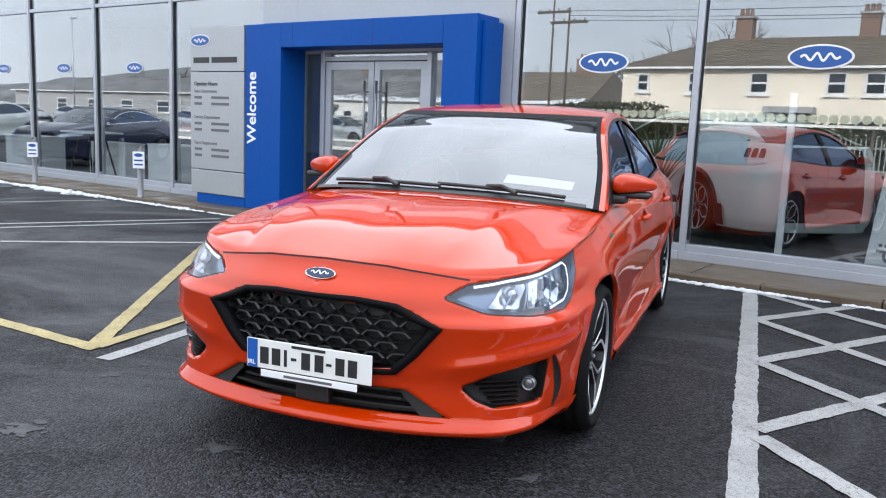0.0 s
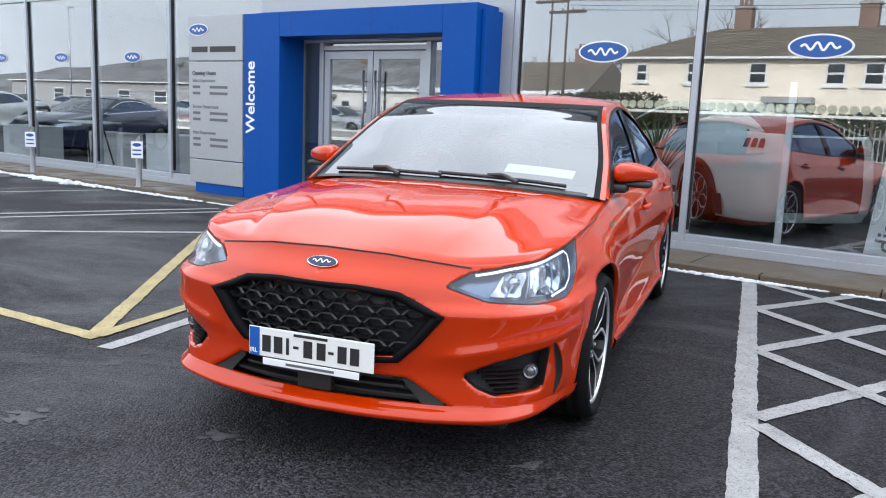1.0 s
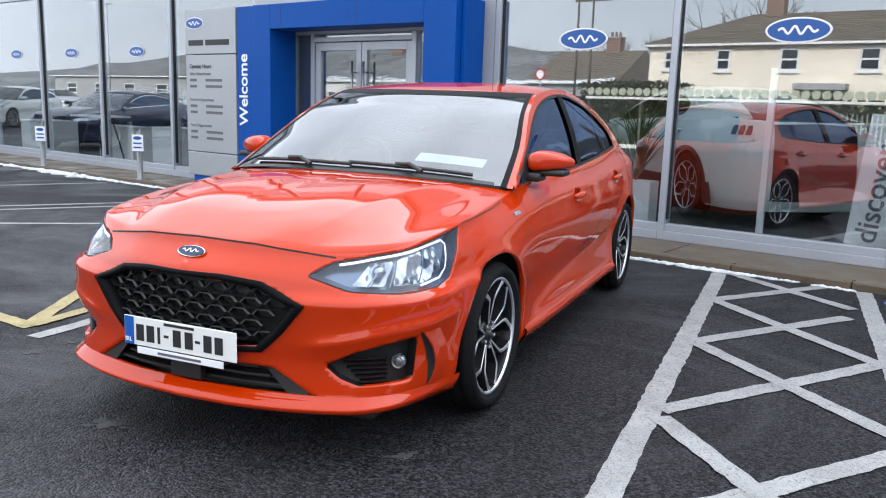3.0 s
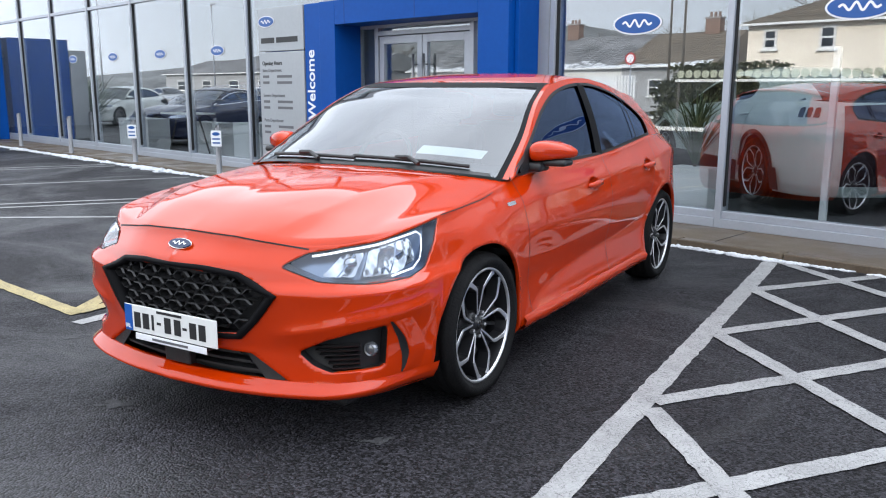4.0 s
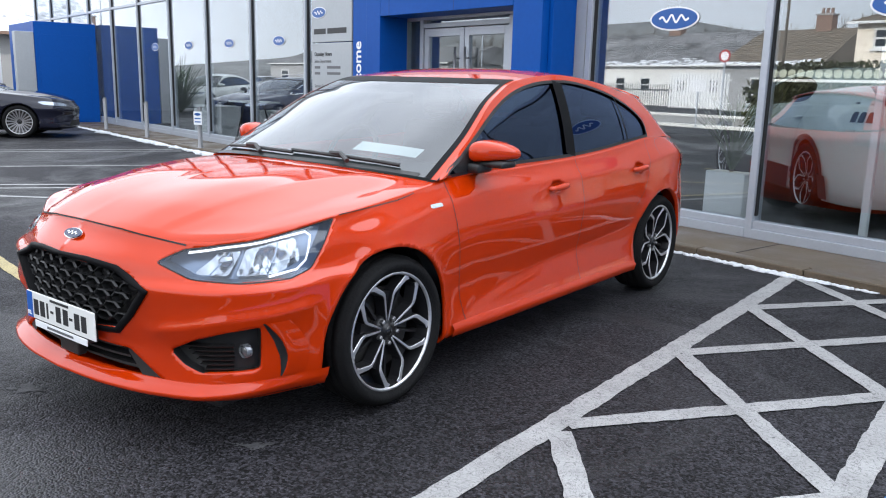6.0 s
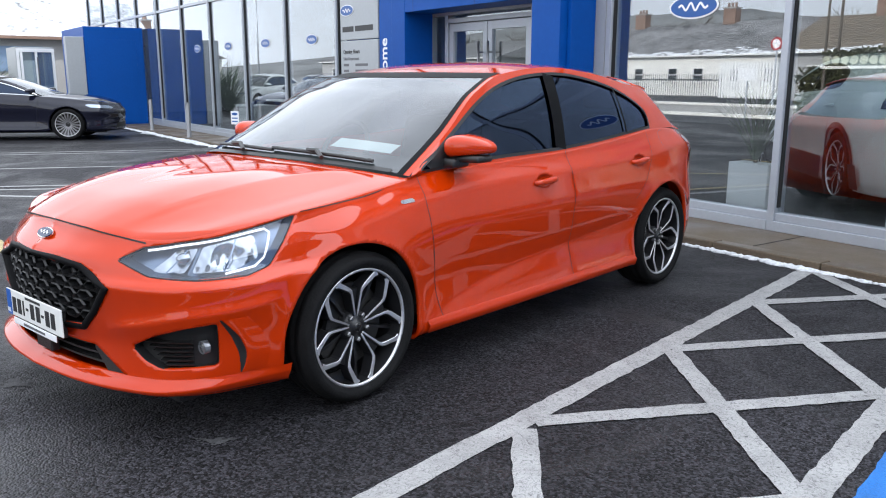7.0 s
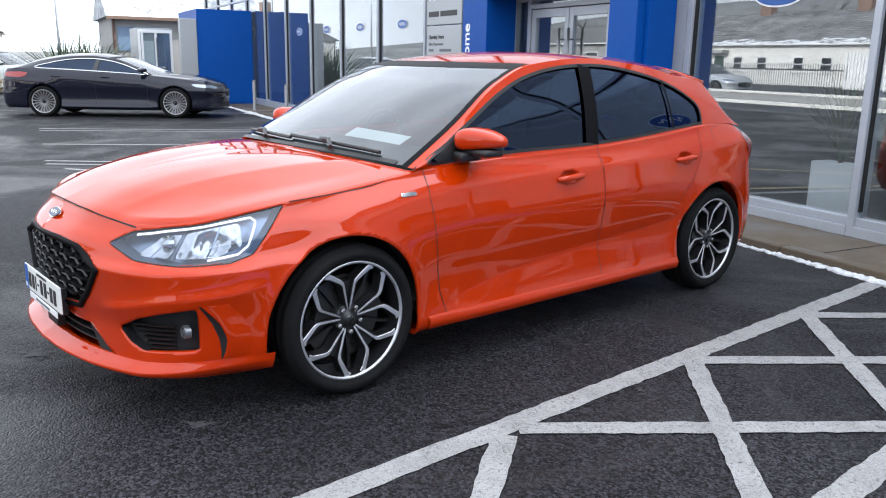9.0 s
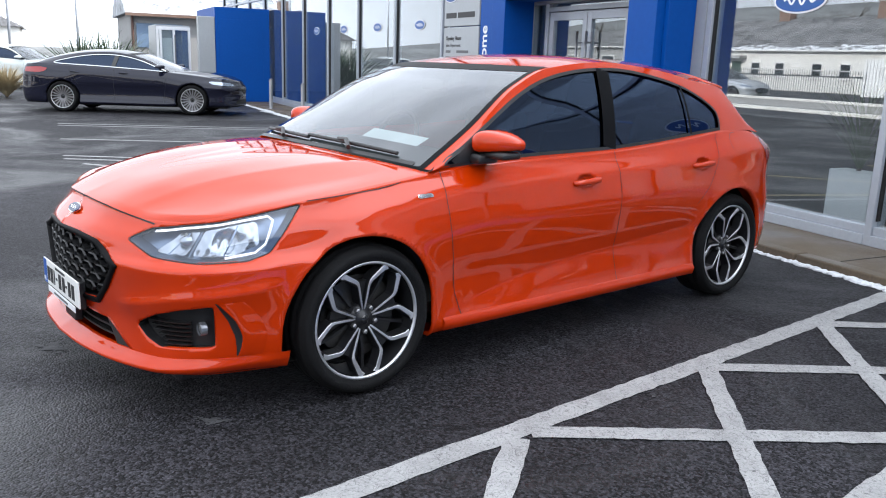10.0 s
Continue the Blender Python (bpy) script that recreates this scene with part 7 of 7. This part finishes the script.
def hedge(x0, x1, y0, y1, z0, z1, seed):
    """Clumps of small leaves with an uneven top."""
    rnd = random.Random(seed)
    h = thing("hedge", "dark winter hedge with an uneven top", "hedge")
    bm = bmesh.new()
    n = int((x1 - x0) * 1100)
    for _ in range(n):
        x, y = rnd.uniform(x0, x1), rnd.uniform(y0, y1)
        top = z1 + 0.18 * noise.noise((x * 0.8, y, seed))
        z = rnd.uniform(z0, top)
        s = rnd.uniform(0.06, 0.13)
        a = Vector((rnd.uniform(-1, 1), rnd.uniform(-1, 1), rnd.uniform(-1, 1))).normalized()
        b = a.orthogonal().normalized()
        c = Vector((x, y, z))
        vs = [bm.verts.new(c + a * s), bm.verts.new(c + b * s * 0.6), bm.verts.new(c - a * s), bm.verts.new(c - b * s * 0.6)]
        bm.faces.new(vs)
    part("foliage", bm, HEDGE, h)
    bm = bmesh.new()
    for k in range(int((x1 - x0) / 0.5)):
        x = x0 + 0.25 + 0.5 * k
        add_tube(bm, [(x, (y0 + y1) / 2, 0), (x + rnd.uniform(-0.1, 0.1), (y0 + y1) / 2, z1 * 0.8)], 0.03, 6)
    part("stems", bm, BARK, h)
    return h


hedge(-12.4, 6.0, -15.6, -14.4, 0.1, 1.75, 5)
hedge(-13.5, -9.0, -19.0, -17.8, 0.1, 2.4, 6)


def disc_fence():
    t = thing("scalloped_fence", "low fence topped by a row of round pale discs", "fence")
    part("rail", box(-10.2, 5.0, -12.26, -12.22, 1.62, 1.70), WHITER, t)
    shared = None
    for k in range(54):
        if shared is None:
            ob = part("disc", add_prism(bmesh.new(), ellipse(0.125, 0.125, 16), -0.015, 0.015, FRONT), mat("disc_pale", (0.42, 0.43, 0.32), 0.8), t)
            shared = ob.data
        else:
            ob = new("disc", shared)
            ob.parent = t
        ob.location = (-10.0 + 0.28 * k, -12.2, 1.86)
    for k in range(9):
        part("post", box(-10.1 + 1.85 * k - 0.04, -10.1 + 1.85 * k + 0.04, -12.30, -12.265, 0, 1.9), BARK, t)
    return t


disc_fence()


def pole(name, label, x, y, h, r=0.11, arm=False, material=None):
    t = thing(name, label, "pole", pose(x, y, 0))
    part("shaft", add_tube(bmesh.new(), [(0, 0, 0), (0, 0, h)], [r, r * 0.6], 10), material or BARK, t, smooth=True)
    if arm:
        part("crossarm", box(-0.9, 0.9, -0.05, 0.05, h - 0.7, h - 0.58), material or BARK, t)
        for k in range(4):
            part("insulator", add_lathe(bmesh.new(), [(0.03, 0), (0.05, 0.05), (0.02, 0.12)], "z", 8, (-0.75 + 0.5 * k, 0, h - 0.58)), GREYR, t)
    return t


pole("utility_pole", "weathered wooden utility pole with a crossarm", -14.4, -20.5, 6.6, 0.07, True)
pole("utility_pole", "weathered wooden utility pole with a crossarm", -17.0, -24.0, 7.6, 0.07, True)
for k, (z, sag) in enumerate(((6.45, 0.5), (6.25, 0.6), (6.05, 0.5))):
    line = [(-14.4 + 40 * t, -20.5 + 2 * t, z - sag * 4 * t * (1 - t)) for t in np.linspace(0, 1, 14)]
    tagged(mesh_ob("overhead_cable", add_tube(bmesh.new(), line, 0.012, 5), INK), "thin black overhead cable between the poles", "cable", "overhead cables")
for x, y in ((-45, -2.5), (-52, 1.0), (-44, -30), (-66, -28), (-58, -14)):
    lp = pole("lamp_post", "tall slim grey lamp post", x, y, 9.0, 0.08, False, ALU)
    part("lamp_head", box(-0.1, 0.7, -0.1, 0.1, 8.95, 9.08, 0.03), ALU, lp)


def road_sign():
    t = thing("road_sign", "round white speed sign with a red rim on a post", "sign", pose(-14.7, -16.8, 0))
    part("post", add_tube(bmesh.new(), [(0, 0, 0), (0, 0, 2.8)], 0.035, 8), ALU, t)
    part("disc", add_prism(bmesh.new(), ellipse(0.24, 0.24, 28), -0.052, -0.04, Matrix.Translation((0, 0, 2.6)) @ FRONT), mat("sign_red", (0.45, 0.02, 0.02), 0.4), t)
    part("field", add_prism(bmesh.new(), ellipse(0.17, 0.17, 28), -0.058, -0.053, Matrix.Translation((0, 0, 2.6)) @ FRONT), LETTER, t)
    b = thing("small_board", "small plain white board on a post by the hedge", "sign", pose(-13.2, -13.0, 0))
    part("panel", box(-0.32, 0.32, 0.03, 0.05, 1.25, 1.65, 0.004), LETTER, b)
    part("post", add_tube(bmesh.new(), [(0, 0, 0), (0, 0, 1.65)], 0.03, 8), ALU, b)


road_sign()


def bare_tree(x, y, h, seed):
    """A winter tree: trunk, limbs and fine twigs."""
    rnd = random.Random(seed)
    t = thing("bare_tree", "bare winter tree with fine upright twigs", "tree", pose(x, y, 0), "bare trees")
    part("trunk", add_tube(bmesh.new(), [(0, 0, 0), (0.1, 0, h * 0.25), (0, 0.1, h * 0.5)], [h * 0.02, h * 0.015, h * 0.01], 9), BARK, t, smooth=True)
    bm = bmesh.new()

    def grow(p, d, length, r, depth):
        q = p + d * length
        add_tube(bm, [p, (p + q) / 2 + Vector((rnd.uniform(-1, 1), rnd.uniform(-1, 1), 0)) * length * 0.06, q], [r, r * 0.8, r * 0.55], 4 if depth > 1 else 6, False)
        if depth < 4:
            for _ in range(rnd.choice((3, 3, 4))):
                nd = (d + Vector((rnd.uniform(-1, 1), rnd.uniform(-1, 1), rnd.uniform(-0.25, 0.6))) * 0.75).normalized()
                grow(p + d * length * rnd.uniform(0.55, 1.0), nd, length * rnd.uniform(0.55, 0.8), r * 0.55, depth + 1)

    for k in range(5):
        a = k * math.tau / 5 + rnd.random()
        grow(Vector((0, 0, h * (0.25 + 0.05 * k))), Vector((math.cos(a) * 0.6, math.sin(a) * 0.6, 0.8)).normalized(), h * 0.24, h * 0.008, 1)
    tagged(part("crown", bm, BARK, t), kind="stuff")
    return t


tree_a = bare_tree(-11.0, -31.0, 9.0, 2)
tree_b = bare_tree(-78.0, -62.0, 9.0, 3)
for x, y, rz, k in ((-20, -46, 10, 1), (-104, -62, 200, 0), (-34, -58, 150, 0), (-5, -45, 80, 1), (8, -40, 30, 0), (-27, -52, 60, 1), (-40, -56, 250, 0), (-49, -54, 20, 1), (-58, -60, 110, 1), (-70, -52, 300, 0), (-88, -58, 170, 1), (-15, -50, 130, 0)):
    copy_thing((tree_a, tree_b)[k], pose(x, y, 0, 0, 0, rz))


def far_hills():
    """Low wooded rise that closes the view all round."""
    bm = bmesh.new()
    rows = []
    n = 120
    for k in range(n + 1):
        a = k * math.tau / n
        d = 150 + 20 * noise.noise((math.cos(a) * 2, math.sin(a) * 2, 0))
        hgt = 1.2 + 16 * math.exp(-((a - math.radians(231)) / 0.42) ** 2) + 1.0 * noise.noise((math.cos(a) * 3, math.sin(a) * 3, 5)) + 1.2 * noise.noise((math.cos(a) * 30, math.sin(a) * 30, 2))
        rows.append([bm.verts.new((math.cos(a) * d, math.sin(a) * d, 0)), bm.verts.new((math.cos(a) * (d + 20), math.sin(a) * (d + 20), hgt * 0.7)), bm.verts.new((math.cos(a) * (d + 50), math.sin(a) * (d + 50), hgt))])
    for p, q in zip(rows, rows[1:]):
        for i in range(2):
            bm.faces.new((p[i], q[i], q[i + 1], p[i + 1]))
    bmesh.ops.recalc_face_normals(bm, faces=bm.faces)
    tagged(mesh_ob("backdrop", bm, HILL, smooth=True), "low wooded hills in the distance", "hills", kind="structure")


far_hills()

# ---- beyond the saloon ----
PATCHY = mat("patchy_snow", (0.40, 0.42, 0.45), 0.8, 0, 1.6, 0.9, 0.4, 0, 5.0)

def annexe():
    t = thing("annexe_building", "low grey annexe with blue shutter and snowy roof", "building")
    x0, x1, y0, y1 = -36, -30, 2.1, 8.0
    part("wall", box(x0, x1, y0, y1, 0, 2.75), GREYR, t)
    bm = bmesh.new()
    pts = [(x0 - 0.2, y0 - 0.2, 2.75), (x1 + 0.3, y0 - 0.2, 2.75), (x1 + 0.3, y1 + 0.2, 2.75), (x0 - 0.2, y1 + 0.2, 2.75), (-33, y0 - 0.2, 4.3), (-33, y1 + 0.2, 4.3)]
    v = [bm.verts.new(p) for p in pts]
    for f in ((0, 1, 4), (1, 2, 5, 4), (2, 3, 5), (3, 0, 4, 5), (3, 2, 1, 0)):
        bm.faces.new([v[k] for k in f])
    bmesh.ops.recalc_face_normals(bm, faces=bm.faces)
    part("roof", bm, PATCHY, t, "pitched roof under patchy snow")
    part("blue_shutter", box(x1 + 0.002, x1 + 0.05, 2.3, 4.0, 1.5, 2.4), mat("shutter_blue", (0.16, 0.24, 0.36), 0.5, 0, 1.0, 0.1), t)
    part("sill", box(x1 + 0.002, x1 + 0.2, 3.0, 4.1, 1.2, 1.32), FRAMEW, t)
    part("downpipe", add_tube(bmesh.new(), [(x1 + 0.08, 2.16, 0), (x1 + 0.08, 2.16, 2.7)], 0.05, 8), mat("pipe_brown", (0.10, 0.05, 0.04), 0.5), t)
    part("gutter", box(x1 + 0.302, x1 + 0.42, y0 - 0.2, y1, 2.65, 2.76), BRICK, t)
    return t


annexe()
house("far_cottage", "pale rendered cottage with a dark roof far beyond the yard", -66, -56, -2.3, 8, 2.6, 4.6, WHITER, [(-64, 1.0, 1.0, 1.1), (-60, 1.0, 1.0, 1.1)], [(-61, 0.9, 5.4)], cover=SLATE_S)


def spiky_bush(x, y, n, length, material, label, seed, name="spiky_bush"):
    t = thing(name, label, "shrub", pose(x, y, 0))
    bm = bmesh.new()
    blades(bm, random.Random(seed), n, length, 0.9, 0.06)
    part("leaves", bm, material, t)
    return t


for k, (x, y) in enumerate(((-26.5, 0.15), (-26.7, 0.65), (-26.5, 1.15))):
    spiky_bush(x, y, 130, 2.5, LEAF, "spiky green-brown evergreen clump by the annexe", 10 + k)
for k, (x, y) in enumerate(((-22.0, -1.95), (-22.3, -2.35), (-21.9, -2.75))):
    spiky_bush(x, y, 220, 1.05, STRAW, "clump of dry straw-coloured grass", 20 + k, "dry_grass_clump")


def workshop():
    """A dark clad workshop, added unseen: closes the yard's open side and dims car reflections."""
    t = thing("added_workshop", "unseen long grey clad workshop added across the yard to dim reflections", "building")
    part("wall", box(17, 40, -16, 16, 0, 5.2), mat("clad_grey", (0.11, 0.12, 0.14), 0.5, 0, 0.6, 0.1), t)
    part("roof", box(16.8, 40.2, -16.2, 16.2, 5.201, 5.5), GREYR, t)
    for k in range(7):
        part("roller_door", box(16.94, 16.999, -14.5 + 4.3 * k, -11.5 + 4.3 * k, 0, 3.8), mat("roller_pale", (0.38, 0.40, 0.43), 0.5, 0, 0.6, 0.1), t)
    return t


workshop()
